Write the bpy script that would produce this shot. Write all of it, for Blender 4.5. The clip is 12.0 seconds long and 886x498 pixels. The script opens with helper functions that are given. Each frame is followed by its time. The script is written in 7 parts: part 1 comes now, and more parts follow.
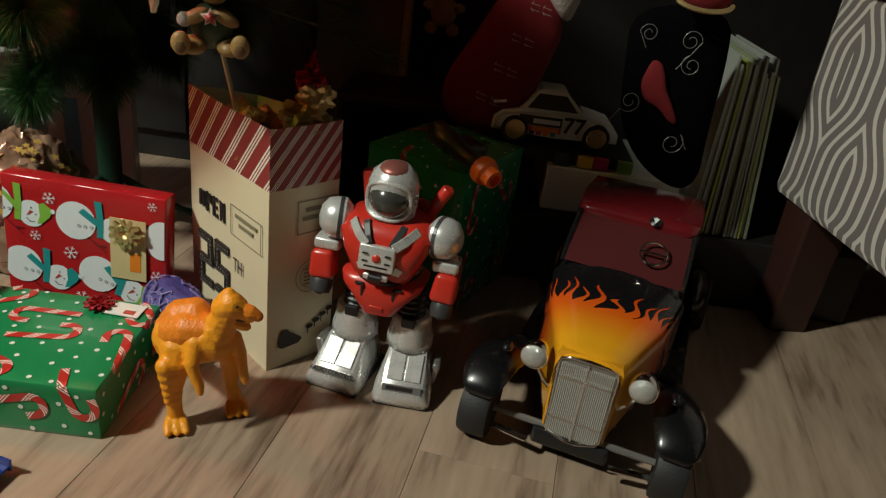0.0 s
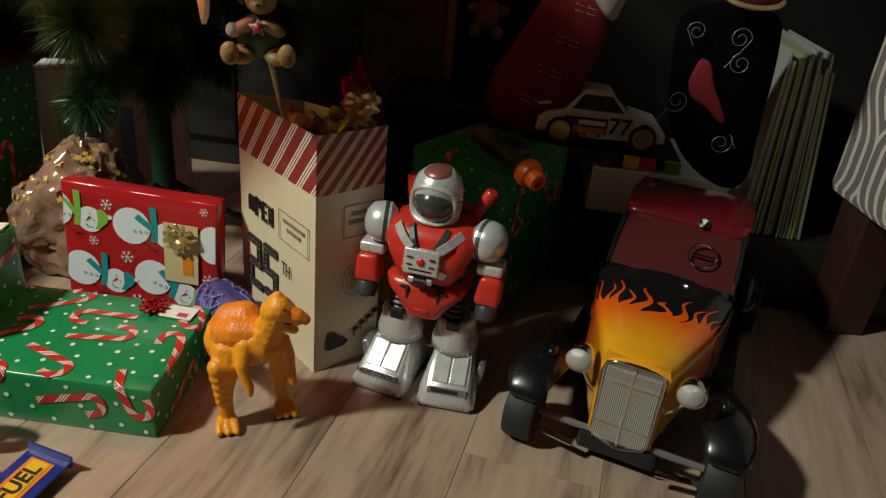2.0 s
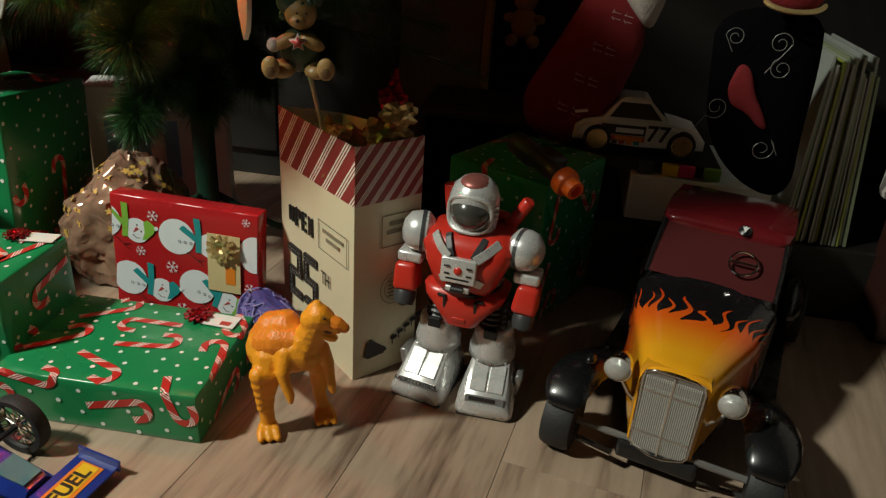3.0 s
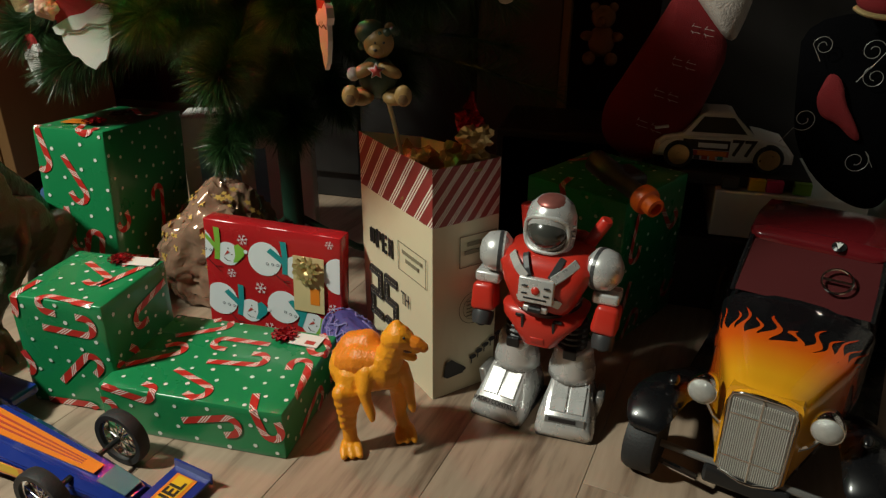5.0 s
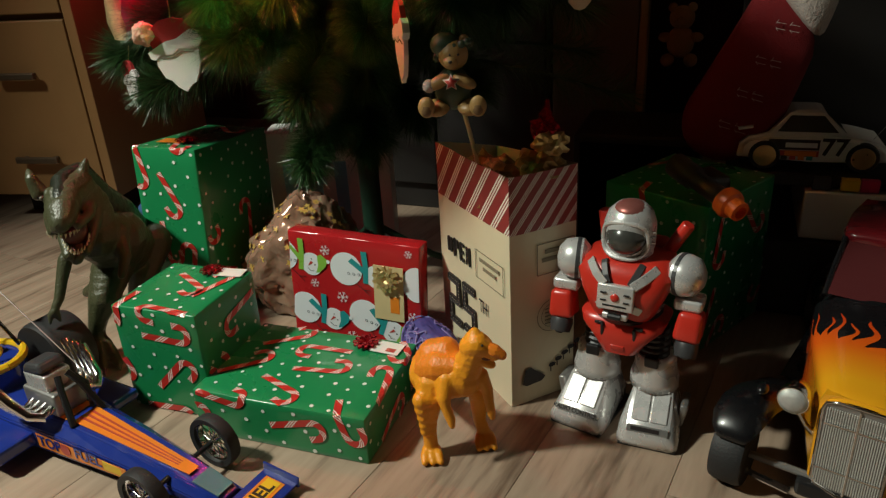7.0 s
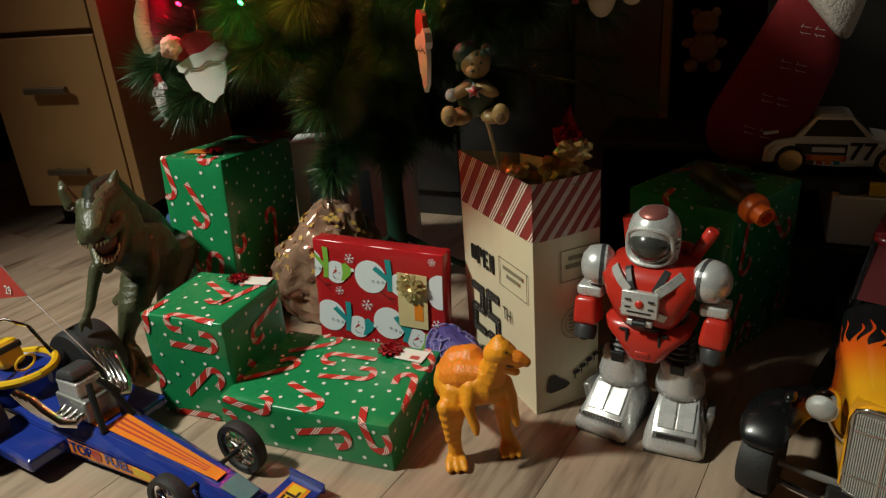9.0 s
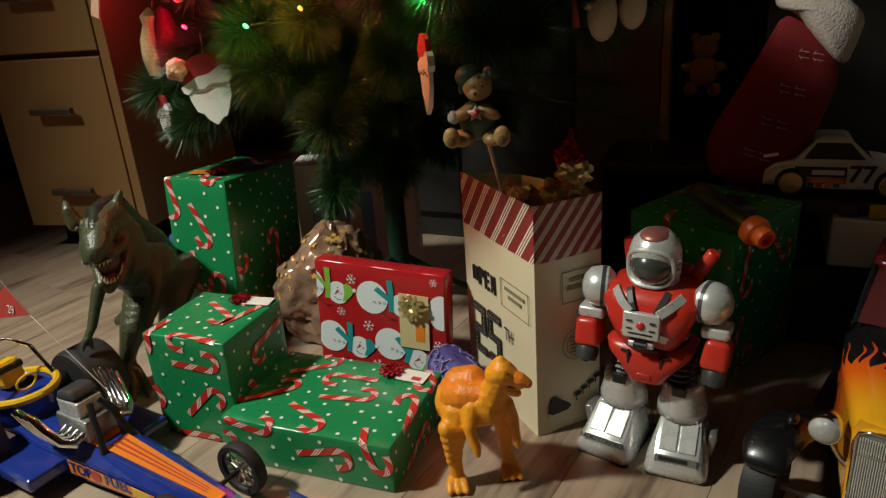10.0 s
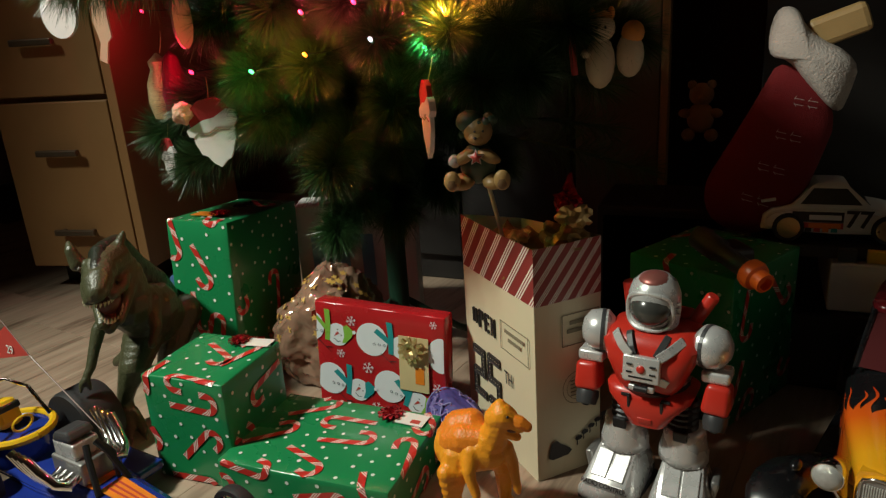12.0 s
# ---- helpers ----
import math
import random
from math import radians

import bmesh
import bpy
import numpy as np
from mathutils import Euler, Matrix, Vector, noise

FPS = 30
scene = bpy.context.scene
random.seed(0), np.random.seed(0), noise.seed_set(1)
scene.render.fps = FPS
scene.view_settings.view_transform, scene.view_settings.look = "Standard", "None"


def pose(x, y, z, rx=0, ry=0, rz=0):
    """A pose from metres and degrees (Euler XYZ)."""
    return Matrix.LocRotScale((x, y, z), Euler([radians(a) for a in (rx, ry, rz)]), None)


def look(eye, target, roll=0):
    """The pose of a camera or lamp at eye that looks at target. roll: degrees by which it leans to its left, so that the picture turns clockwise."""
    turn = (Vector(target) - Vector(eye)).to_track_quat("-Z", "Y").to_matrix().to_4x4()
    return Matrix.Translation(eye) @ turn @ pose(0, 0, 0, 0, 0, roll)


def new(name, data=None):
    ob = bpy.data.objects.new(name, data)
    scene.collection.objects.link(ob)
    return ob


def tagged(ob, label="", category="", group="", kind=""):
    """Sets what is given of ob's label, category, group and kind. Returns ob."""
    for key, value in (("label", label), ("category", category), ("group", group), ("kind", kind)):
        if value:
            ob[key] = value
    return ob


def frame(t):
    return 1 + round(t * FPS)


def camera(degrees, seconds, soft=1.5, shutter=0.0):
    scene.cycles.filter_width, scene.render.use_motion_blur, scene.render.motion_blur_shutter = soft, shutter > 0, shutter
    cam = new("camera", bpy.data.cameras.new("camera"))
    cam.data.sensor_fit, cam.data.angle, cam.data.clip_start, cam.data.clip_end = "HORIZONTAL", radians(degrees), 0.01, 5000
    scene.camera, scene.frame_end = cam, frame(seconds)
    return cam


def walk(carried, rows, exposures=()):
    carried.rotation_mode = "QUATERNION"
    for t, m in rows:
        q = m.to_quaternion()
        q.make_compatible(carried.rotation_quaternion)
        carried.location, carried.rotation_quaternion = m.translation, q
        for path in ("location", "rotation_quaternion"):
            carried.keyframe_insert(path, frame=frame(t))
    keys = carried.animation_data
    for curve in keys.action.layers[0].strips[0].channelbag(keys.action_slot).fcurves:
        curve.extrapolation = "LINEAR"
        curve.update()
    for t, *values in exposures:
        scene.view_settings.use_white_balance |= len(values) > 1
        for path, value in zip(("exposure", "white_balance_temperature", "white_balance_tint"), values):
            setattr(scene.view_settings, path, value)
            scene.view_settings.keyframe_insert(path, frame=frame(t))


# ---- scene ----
cam = camera(63.0, 12.0, soft=1.3)
PATH = [
    (0, (-0.032, 0.153, 0.548), (-0.053, 1.943, -0.344), 8.0),
    (0.5, (-0.031, 0.153, 0.547), (-0.067, 1.943, -0.345), 7.8),
    (1, (-0.032, 0.153, 0.549), (-0.093, 1.939, -0.347), 7.3),
    (1.5, (-0.031, 0.152, 0.552), (-0.131, 1.934, -0.352), 6.7),
    (2, (-0.03, 0.152, 0.553), (-0.178, 1.929, -0.353), 5.9),
    (2.5, (-0.028, 0.149, 0.554), (-0.231, 1.923, -0.347), 4.9),
    (3, (-0.028, 0.147, 0.555), (-0.284, 1.92, -0.336), 4.1),
    (5, (-0.021, 0.142, 0.56), (-0.506, 1.885, -0.291), 0.3),
    (5.5, (-0.02, 0.14, 0.562), (-0.563, 1.869, -0.284), -0.7),
    (6, (-0.019, 0.138, 0.561), (-0.617, 1.853, -0.275), -1.7),
    (6.5, (-0.019, 0.137, 0.562), (-0.668, 1.837, -0.268), -2.7),
    (7, (-0.017, 0.137, 0.563), (-0.712, 1.821, -0.263), -3.4),
    (9, (-0.016, 0.133, 0.564), (-0.772, 1.802, -0.237), -4.5),
    (9.5, (-0.016, 0.132, 0.563), (-0.777, 1.811, -0.213), -4.4),
    (10, (-0.015, 0.13, 0.565), (-0.78, 1.82, -0.182), -4.3),
    (10.5, (-0.014, 0.128, 0.565), (-0.783, 1.832, -0.147), -4.1),
    (11, (-0.013, 0.127, 0.565), (-0.786, 1.843, -0.114), -4.0),
    (11.5, (-0.012, 0.126, 0.566), (-0.787, 1.851, -0.086), -3.9),
    (12, (-0.013, 0.126, 0.566), (-0.788, 1.856, -0.07), -3.9),
]
walk(cam, [(t, look(eye, target, roll)) for t, eye, target, roll in PATH])

# ---------------------------------------------------------------- light
world = bpy.data.worlds.new("room")
world.use_nodes = True
world.node_tree.nodes["Background"].inputs[0].default_value = (0.9, 0.75, 0.6, 1)
world.node_tree.nodes["Background"].inputs[1].default_value = 0.004
scene.world = world


def lamp(name, kind, watts, colour, m, size=0.1):
    data = bpy.data.lights.new(name, kind)
    data.energy, data.color = watts, colour
    if kind == "AREA":
        data.shape, data.size = "DISK", size
    else:
        data.shadow_soft_size = size
    if kind == "SPOT":
        data.spot_size, data.spot_blend = radians(66), 0.90
    ob = new(name, data)
    ob.matrix_world = m
    return ob


# the reading lamp beside the tree, out of view to the left
lamp("reading_lamp", "SPOT", 206.0, (0.96, 1.0, 0.86), look((-1.56, -0.07, 1.86), (-0.42, 0.76, 0.02)), 0.09)

# ---------------------------------------------------------------- materials
MATS = {}


def nodes_of(name):
    m = bpy.data.materials.new(name)
    m.use_nodes = True
    nt = m.node_tree
    return m, nt, nt.nodes["Principled BSDF"]


def mat(name, colour, rough=0.5, metal=0.0, vary=0.12, scale=40.0, bump=0.1, coat=0.0, fine=400.0, spec=0.5):
    """A painted, plastic, paper or cloth surface with variation at two scales and fine relief."""
    if name in MATS:
        return MATS[name]
    m, nt, b = nodes_of(name)
    N, L = nt.nodes.new, nt.links.new
    tc = N("ShaderNodeTexCoord")
    n1, n2 = N("ShaderNodeTexNoise"), N("ShaderNodeTexNoise")
    n1.inputs["Scale"].default_value, n2.inputs["Scale"].default_value = scale, fine
    n1.inputs["Detail"].default_value = 5
    mix = N("ShaderNodeMix")
    mix.data_type = "RGBA"
    mix.inputs[6].default_value = (*[c * (1 - vary) for c in colour], 1)
    mix.inputs[7].default_value = (*[min(1, c * (1 + vary)) for c in colour], 1)
    add = N("ShaderNodeMath")
    add.operation = "MULTIPLY_ADD"
    add.inputs[1].default_value, add.inputs[2].default_value = 0.7, 0.15
    L(tc.outputs["Object"], n1.inputs["Vector"])
    L(tc.outputs["Object"], n2.inputs["Vector"])
    L(n1.outputs[0], add.inputs[0])
    L(add.outputs[0], mix.inputs[0])
    L(mix.outputs[2], b.inputs["Base Color"])
    rr = N("ShaderNodeMapRange")
    rr.inputs[3].default_value, rr.inputs[4].default_value = max(0.02, rough - 0.08), min(1, rough + 0.1)
    L(n1.outputs[0], rr.inputs[0])
    L(rr.outputs[0], b.inputs["Roughness"])
    b.inputs["Metallic"].default_value = metal
    b.inputs["Coat Weight"].default_value = coat
    b.inputs["Specular IOR Level"].default_value = spec
    if bump:
        bn = N("ShaderNodeBump")
        bn.inputs["Strength"].default_value, bn.inputs["Distance"].default_value = bump, 0.002
        L(n2.outputs[0], bn.inputs["Height"])
        L(bn.outputs[0], b.inputs["Normal"])
    MATS[name] = m
    return m


def glow(name, colour, strength):
    m, nt, b = nodes_of(name)
    b.inputs["Base Color"].default_value = (*colour, 1)
    b.inputs["Emission Color"].default_value = (*colour, 1)
    b.inputs["Emission Strength"].default_value = strength
    return m


def wood_floor():
    m, nt, b = nodes_of("wood_plank")
    N, L = nt.nodes.new, nt.links.new
    tc, info = N("ShaderNodeTexCoord"), N("ShaderNodeObjectInfo")
    mp = N("ShaderNodeMapping")
    mp.inputs["Scale"].default_value = (14, 1.6, 1)
    off = N("ShaderNodeVectorMath")
    off.operation = "SCALE"
    comb = N("ShaderNodeCombineXYZ")
    for i in range(3):
        L(info.outputs["Random"], comb.inputs[i])
    L(comb.outputs[0], off.inputs[0])
    off.inputs["Scale"].default_value = 37.0
    ad = N("ShaderNodeVectorMath")
    L(tc.outputs["Object"], ad.inputs[0])
    L(off.outputs[0], ad.inputs[1])
    L(ad.outputs[0], mp.inputs["Vector"])
    n1, n2, n3 = (N("ShaderNodeTexNoise") for _ in range(3))
    n1.inputs["Scale"].default_value, n1.inputs["Detail"].default_value, n1.inputs["Distortion"].default_value = 1.0, 4, 1.1
    n2.inputs["Scale"].default_value, n2.inputs["Detail"].default_value = 9.0, 8
    n3.inputs["Scale"].default_value = 3.0
    for n in (n1, n2):
        L(mp.outputs[0], n.inputs["Vector"])
    L(ad.outputs[0], n3.inputs["Vector"])
    ramp = N("ShaderNodeValToRGB")
    e = ramp.color_ramp.elements
    e[0].position, e[0].color = 0.30, (0.13, 0.082, 0.054, 1)
    e[1].position, e[1].color = 0.68, (0.44, 0.325, 0.238, 1)
    x = e.new(0.46)
    x.color = (0.33, 0.238, 0.170, 1)
    mix = N("ShaderNodeMath")
    mix.operation = "MULTIPLY_ADD"
    mix.inputs[1].default_value = 0.35
    L(n2.outputs[0], mix.inputs[0])
    sc = N("ShaderNodeMath")
    sc.operation = "MULTIPLY_ADD"
    sc.inputs[1].default_value, sc.inputs[2].default_value = 0.8, -0.08
    L(n1.outputs[0], sc.inputs[0])
    L(sc.outputs[0], mix.inputs[2])
    L(mix.outputs[0], ramp.inputs[0])
    L(ramp.outputs[0], b.inputs["Base Color"])
    rr = N("ShaderNodeMapRange")
    rr.inputs[3].default_value, rr.inputs[4].default_value = 0.30, 0.55
    L(n3.outputs[0], rr.inputs[0])
    L(rr.outputs[0], b.inputs["Roughness"])
    bn = N("ShaderNodeBump")
    bn.inputs["Strength"].default_value, bn.inputs["Distance"].default_value = 0.15, 0.001
    L(n2.outputs[0], bn.inputs["Height"])
    L(bn.outputs[0], b.inputs["Normal"])
    return m


def striped(name, base, band, count, width, rough=0.25, slant=0.35, groups=0):
    """Slanting printed bands along the U of the mesh: groups of thin lines when groups > 0."""
    m, nt, b = nodes_of(name)
    N, L = nt.nodes.new, nt.links.new
    uv, sep = N("ShaderNodeTexCoord"), N("ShaderNodeSeparateXYZ")
    L(uv.outputs["UV"], sep.inputs[0])

    def op(kind, a, bb, c=None):
        n = N("ShaderNodeMath")
        n.operation = kind
        for i, v in enumerate((a, bb, c)):
            if v is None:
                continue
            if isinstance(v, (int, float)):
                n.inputs[i].default_value = v
            else:
                L(v, n.inputs[i])
        return n.outputs[0]

    s = op("MULTIPLY_ADD", sep.outputs[1], slant, sep.outputs[0])
    ph = op("FRACT", op("MULTIPLY", s, count), 0)
    on = op("LESS_THAN", ph, width)
    if groups:
        sub = op("LESS_THAN", op("FRACT", op("MULTIPLY", ph, groups / width), 0), 0.55)
        on = op("MULTIPLY", on, sub)
    mix = N("ShaderNodeMix")
    mix.data_type = "RGBA"
    mix.inputs[6].default_value, mix.inputs[7].default_value = (*base, 1), (*band, 1)
    L(on, mix.inputs[0])
    L(mix.outputs[2], b.inputs["Base Color"])
    b.inputs["Roughness"].default_value = rough
    return m


FLOOR = wood_floor()
GREEN_PAPER = mat("green_wrapping_paper", (0.011, 0.215, 0.072), 0.28, vary=0.10, scale=9, bump=0.03, fine=60, coat=0.15)
DOT = mat("white_print", (0.72, 0.74, 0.68), 0.3, vary=0.05, bump=0)
CANE = striped("candy_cane_print", (0.50, 0.030, 0.022), (0.78, 0.70, 0.64), 4.0, 0.42, 0.28, 0.10, groups=3)
RED_PAPER = mat("red_wrapping_paper", (0.42, 0.015, 0.018), 0.25, vary=0.1, scale=12, bump=0.03, fine=60, coat=0.15)
PRINT_WHITE = mat("snow_print", (0.72, 0.75, 0.78), 0.3, vary=0.06, scale=30, bump=0)
PRINT_TEAL = mat("teal_print", (0.02, 0.26, 0.27), 0.3, bump=0)
PRINT_LIME = mat("lime_print", (0.22, 0.45, 0.06), 0.3, bump=0)
PRINT_DARK = mat("dark_print", (0.02, 0.015, 0.015), 0.4, bump=0)
PRINT_GREY = mat("grey_print", (0.20, 0.22, 0.25), 0.4, bump=0)
PRINT_RED = mat("red_print", (0.45, 0.05, 0.04), 0.35, bump=0)
KRAFT = mat("bag_paper", (0.62, 0.55, 0.38), 0.55, vary=0.08, scale=14, bump=0.06, fine=90)
BAG_STRIPE = striped("bag_stripe_print", (0.24, 0.030, 0.026), (0.72, 0.68, 0.60), 6.0, 0.46, 0.5, 0.30, groups=3)
BAG_STRIPE_END = striped("bag_stripe_end_print", (0.24, 0.030, 0.026), (0.72, 0.68, 0.60), 5.0, 0.46, 0.5, -0.60, groups=3)
BAG_INK = mat("bag_ink", (0.018, 0.014, 0.014), 0.6, bump=0)
BAG_FADED = mat("faded_ink", (0.20, 0.17, 0.11), 0.6, bump=0)
GOLD = mat("gold_foil", (0.70, 0.52, 0.24), 0.30, metal=0.7, vary=0.15, scale=60, bump=0.25, fine=160)
RED_FOIL = mat("red_foil", (0.45, 0.012, 0.02), 0.2, metal=0.8, vary=0.2, scale=80, bump=0.05)
CREAM_TAG = mat("cream_tag", (0.62, 0.50, 0.26), 0.4, vary=0.12, bump=0.02)
WHITE_TAG = mat("white_tag", (0.75, 0.72, 0.68), 0.4, vary=0.05, bump=0)
ORANGE_DINO = mat("orange_rubber", (0.80, 0.30, 0.012), 0.42, vary=0.12, scale=30, bump=0.35, fine=330)
RUST_DINO = mat("rust_rubber", (0.74, 0.21, 0.012), 0.42, vary=0.15, scale=40, bump=0.4, fine=380)
TREX = mat("green_rubber", (0.054, 0.056, 0.026), 0.38, vary=0.45, scale=22, bump=0.5, fine=300)
TREX_DARK = mat("dark_back_rubber", (0.018, 0.022, 0.014), 0.3, vary=0.3, scale=30, bump=0.5, fine=260)
MOUTH = mat("mouth_red", (0.13, 0.035, 0.025), 0.35, bump=0.1)
TEETH = mat("teeth_ivory", (0.55, 0.50, 0.34), 0.4, bump=0)
CLAW = mat("claw_grey", (0.10, 0.09, 0.07), 0.4, bump=0)
SILVER = mat("silver_plastic", (0.64, 0.63, 0.62), 0.27, metal=0.45, vary=0.06, scale=60, bump=0.02, fine=900)
SILVER_DULL = mat("dull_silver_plastic", (0.33, 0.32, 0.31), 0.35, metal=0.7, vary=0.1, bump=0.02)
ROBOT_RED = mat("red_plastic", (0.52, 0.028, 0.016), 0.3, vary=0.08, scale=40, bump=0.02, coat=0.2)
BLACK = mat("black_plastic", (0.012, 0.012, 0.013), 0.35, vary=0.3, bump=0.04)
GREY = mat("grey_plastic", (0.04, 0.04, 0.042), 0.4, vary=0.15, bump=0.03)
VISOR = mat("smoked_visor", (0.05, 0.05, 0.045), 0.22, vary=0.3, scale=30, bump=0, coat=0.5)
CHROME = mat("chrome", (0.75, 0.74, 0.72), 0.12, metal=1.0, vary=0.05, bump=0)
GLOSS_BLACK = mat("gloss_black_paint", (0.006, 0.006, 0.007), 0.26, vary=0.2, bump=0, coat=0.5)
MAROON = mat("maroon_plastic", (0.12, 0.008, 0.011), 0.2, vary=0.1, bump=0, coat=0.4)
RUBBER = mat("tyre_rubber", (0.016, 0.016, 0.017), 0.6, vary=0.25, bump=0.2)
ORANGE = mat("orange_plastic", (0.80, 0.13, 0.012), 0.35, vary=0.06, bump=0.02)
BLUE = mat("blue_plastic", (0.013, 0.032, 0.23), 0.18, vary=0.1, bump=0, coat=0.5)
TEALGREY = mat("teal_sticker", (0.05, 0.16, 0.19), 0.35, vary=0.1, bump=0)
STICKER_ORANGE = mat("orange_sticker", (0.75, 0.22, 0.02), 0.3, vary=0.08, bump=0)
STICKER_YELLOW = mat("yellow_sticker", (0.75, 0.48, 0.02), 0.3, vary=0.05, bump=0)
YELLOW = mat("yellow_plastic", (0.70, 0.42, 0.012), 0.3, vary=0.08, bump=0)
WHITE = mat("white_paint", (0.70, 0.70, 0.68), 0.35, vary=0.06, bump=0.02)
OAK = mat("oak_veneer", (0.25, 0.13, 0.050), 0.4, vary=0.25, scale=8, bump=0.05)
DARK_WOOD = mat("dark_wood", (0.035, 0.012, 0.009), 0.4, vary=0.3, scale=12, bump=0.05)
DARK_SHELF = mat("dark_shelf", (0.014, 0.012, 0.011), 0.5, vary=0.2, bump=0.03)
WALL = mat("wall_paint", (0.07, 0.024, 0.020), 0.7, vary=0.1, scale=4, bump=0.1)
CEIL = mat("ceiling_paint", (0.45, 0.42, 0.38), 0.8, bump=0.1)
TRUNK = mat("green_pole", (0.012, 0.045, 0.025), 0.45, vary=0.2, bump=0.05)
NEEDLE = mat("pine_needles", (0.026, 0.072, 0.020), 0.30, vary=0.5, scale=25, bump=0)
FELT_RED = mat("red_felt", (0.19, 0.009, 0.012), 0.9, vary=0.15, scale=80, bump=0.5, fine=700)
FELT_BLACK = mat("black_velvet", (0.0025, 0.0025, 0.003), 0.95, vary=0.2, bump=0.3, spec=0.02)
PLUSH_WHITE = mat("white_plush", (0.52, 0.46, 0.42), 0.95, vary=0.12, scale=70, bump=0.8, fine=300)
PURPLE = mat("purple_cloth", (0.055, 0.045, 0.20), 0.6, vary=0.3, scale=30, bump=0.15)
LILAC = mat("lilac_print", (0.20, 0.17, 0.40), 0.6, bump=0)
RESIN_TAN = mat("tan_resin", (0.34, 0.20, 0.07), 0.4, vary=0.2, scale=90, bump=0.2)
RESIN_GREEN = mat("green_resin", (0.04, 0.07, 0.04), 0.4, vary=0.3, scale=90, bump=0.2)
RESIN_CREAM = mat("cream_resin", (0.62, 0.50, 0.34), 0.4, vary=0.15, scale=90, bump=0.2)
FOAM_WHITE = mat("white_wood_ornament", (0.70, 0.66, 0.64), 0.6, vary=0.06, scale=40, bump=0.1)
GLITTER = mat("gold_glitter", (0.60, 0.45, 0.22), 0.3, metal=0.8, vary=0.5, scale=300, bump=1.0, fine=700)

# ---------------------------------------------------------------- mesh helpers


def part(name, bm, material, parent=None, label="", smooth=False, m=None):
    """Links a bmesh as one mesh object under a thing or part."""
    me = bpy.data.meshes.new(name)
    bm.normal_update()
    bm.to_mesh(me)
    bm.free()
    for x in material if isinstance(material, (list, tuple)) else [material]:
        me.materials.append(x)
    if smooth:
        me.shade_smooth()
        me.set_sharp_from_angle(angle=radians(44))
    ob = new(name, me)
    if parent is not None:
        ob.parent = parent
    if m is not None:
        ob.matrix_basis = m
    if label:
        tagged(ob, label)
    return ob


def thing(name, label, category, m, group="", kind=""):
    ob = new(name)
    ob.empty_display_size = 0.05
    ob.matrix_basis = m
    return tagged(ob, label, category, group, kind)


def add_box(bm, sx, sy, sz, c=(0, 0, 0), bevel=0.0, m=None, seg=2, taper=(1, 1)):
    """A box of that size centred at c; taper scales its top."""
    r = bmesh.ops.create_cube(bm, size=1)
    vs = r["verts"]
    for v in vs:
        k = (taper[0], taper[1]) if v.co.z > 0 else (1, 1)
        v.co = Vector((v.co.x * sx * k[0], v.co.y * sy * k[1], v.co.z * sz))
    if bevel:
        es = list({e for v in vs for e in v.link_edges})
        r = bmesh.ops.bevel(bm, geom=es, offset=bevel, segments=seg, affect="EDGES", profile=0.5)
        vs = list({v for f in r["faces"] for v in f.verts} | {v for v in vs if v.is_valid})
    mm = (m or Matrix()) @ Matrix.Translation(c) if m is None else Matrix.Translation(c) @ m
    bmesh.ops.transform(bm, matrix=mm, verts=vs)
    return vs


def box(*a, **k):
    bm = bmesh.new()
    add_box(bm, *a, **k)
    return bm


def add_loft(bm, rings, cap=True, mi=0):
    """Joins rings (lists of points of one length) by quads."""
    rows = [[bm.verts.new(p) for p in ring] for ring in rings]
    n = len(rows[0])
    out = []
    for a, b in zip(rows, rows[1:]):
        for i in range(n):
            f = bm.faces.new((a[i], a[(i + 1) % n], b[(i + 1) % n], b[i]))
            f.material_index = mi
            out.append(f)
    if cap:
        for r in (rows[0][::-1], rows[-1]):
            f = bm.faces.new(r)
            f.material_index = mi
    return out


def circle(c, r, ax=(0, 0, 1), n=16, ry=None):
    q = Vector(ax).normalized().to_track_quat("Z", "Y")
    c = Vector(c)
    return [c + q @ Vector((r * math.cos(2 * math.pi * i / n), (ry or r) * math.sin(2 * math.pi * i / n), 0)) for i in range(n)]


def add_lathe(bm, profile, c=(0, 0, 0), ax=(0, 0, 1), n=20, mi=0):
    """Turns (radius, height) pairs round an axis."""
    a = Vector(ax).normalized()
    c = Vector(c)
    return add_loft(bm, [circle(c + a * h, max(r, 1e-5), a, n) for r, h in profile], True, mi)


def lathe(*a, **k):
    bm = bmesh.new()
    add_lathe(bm, *a, **k)
    return bm


def add_tube(bm, pts, radii, n=10, mi=0):
    """A tube along points, with its radius at each, on a frame carried along."""
    pts = [Vector(p) for p in pts]
    if isinstance(radii, (int, float)):
        radii = [radii] * len(pts)
    rings, x = [], None
    for i, p in enumerate(pts):
        d = (pts[min(i + 1, len(pts) - 1)] - pts[max(i - 1, 0)]).normalized()
        if x is None:
            x = d.orthogonal().normalized()
        x = (x - d * x.dot(d)).normalized()
        y = d.cross(x)
        rings.append([p + (x * math.cos(2 * math.pi * k / n) + y * math.sin(2 * math.pi * k / n)) * max(radii[i], 1e-5) for k in range(n)])
    add_loft(bm, rings, True, mi)


def tube(*a, **k):
    bm = bmesh.new()
    add_tube(bm, *a, **k)
    return bm


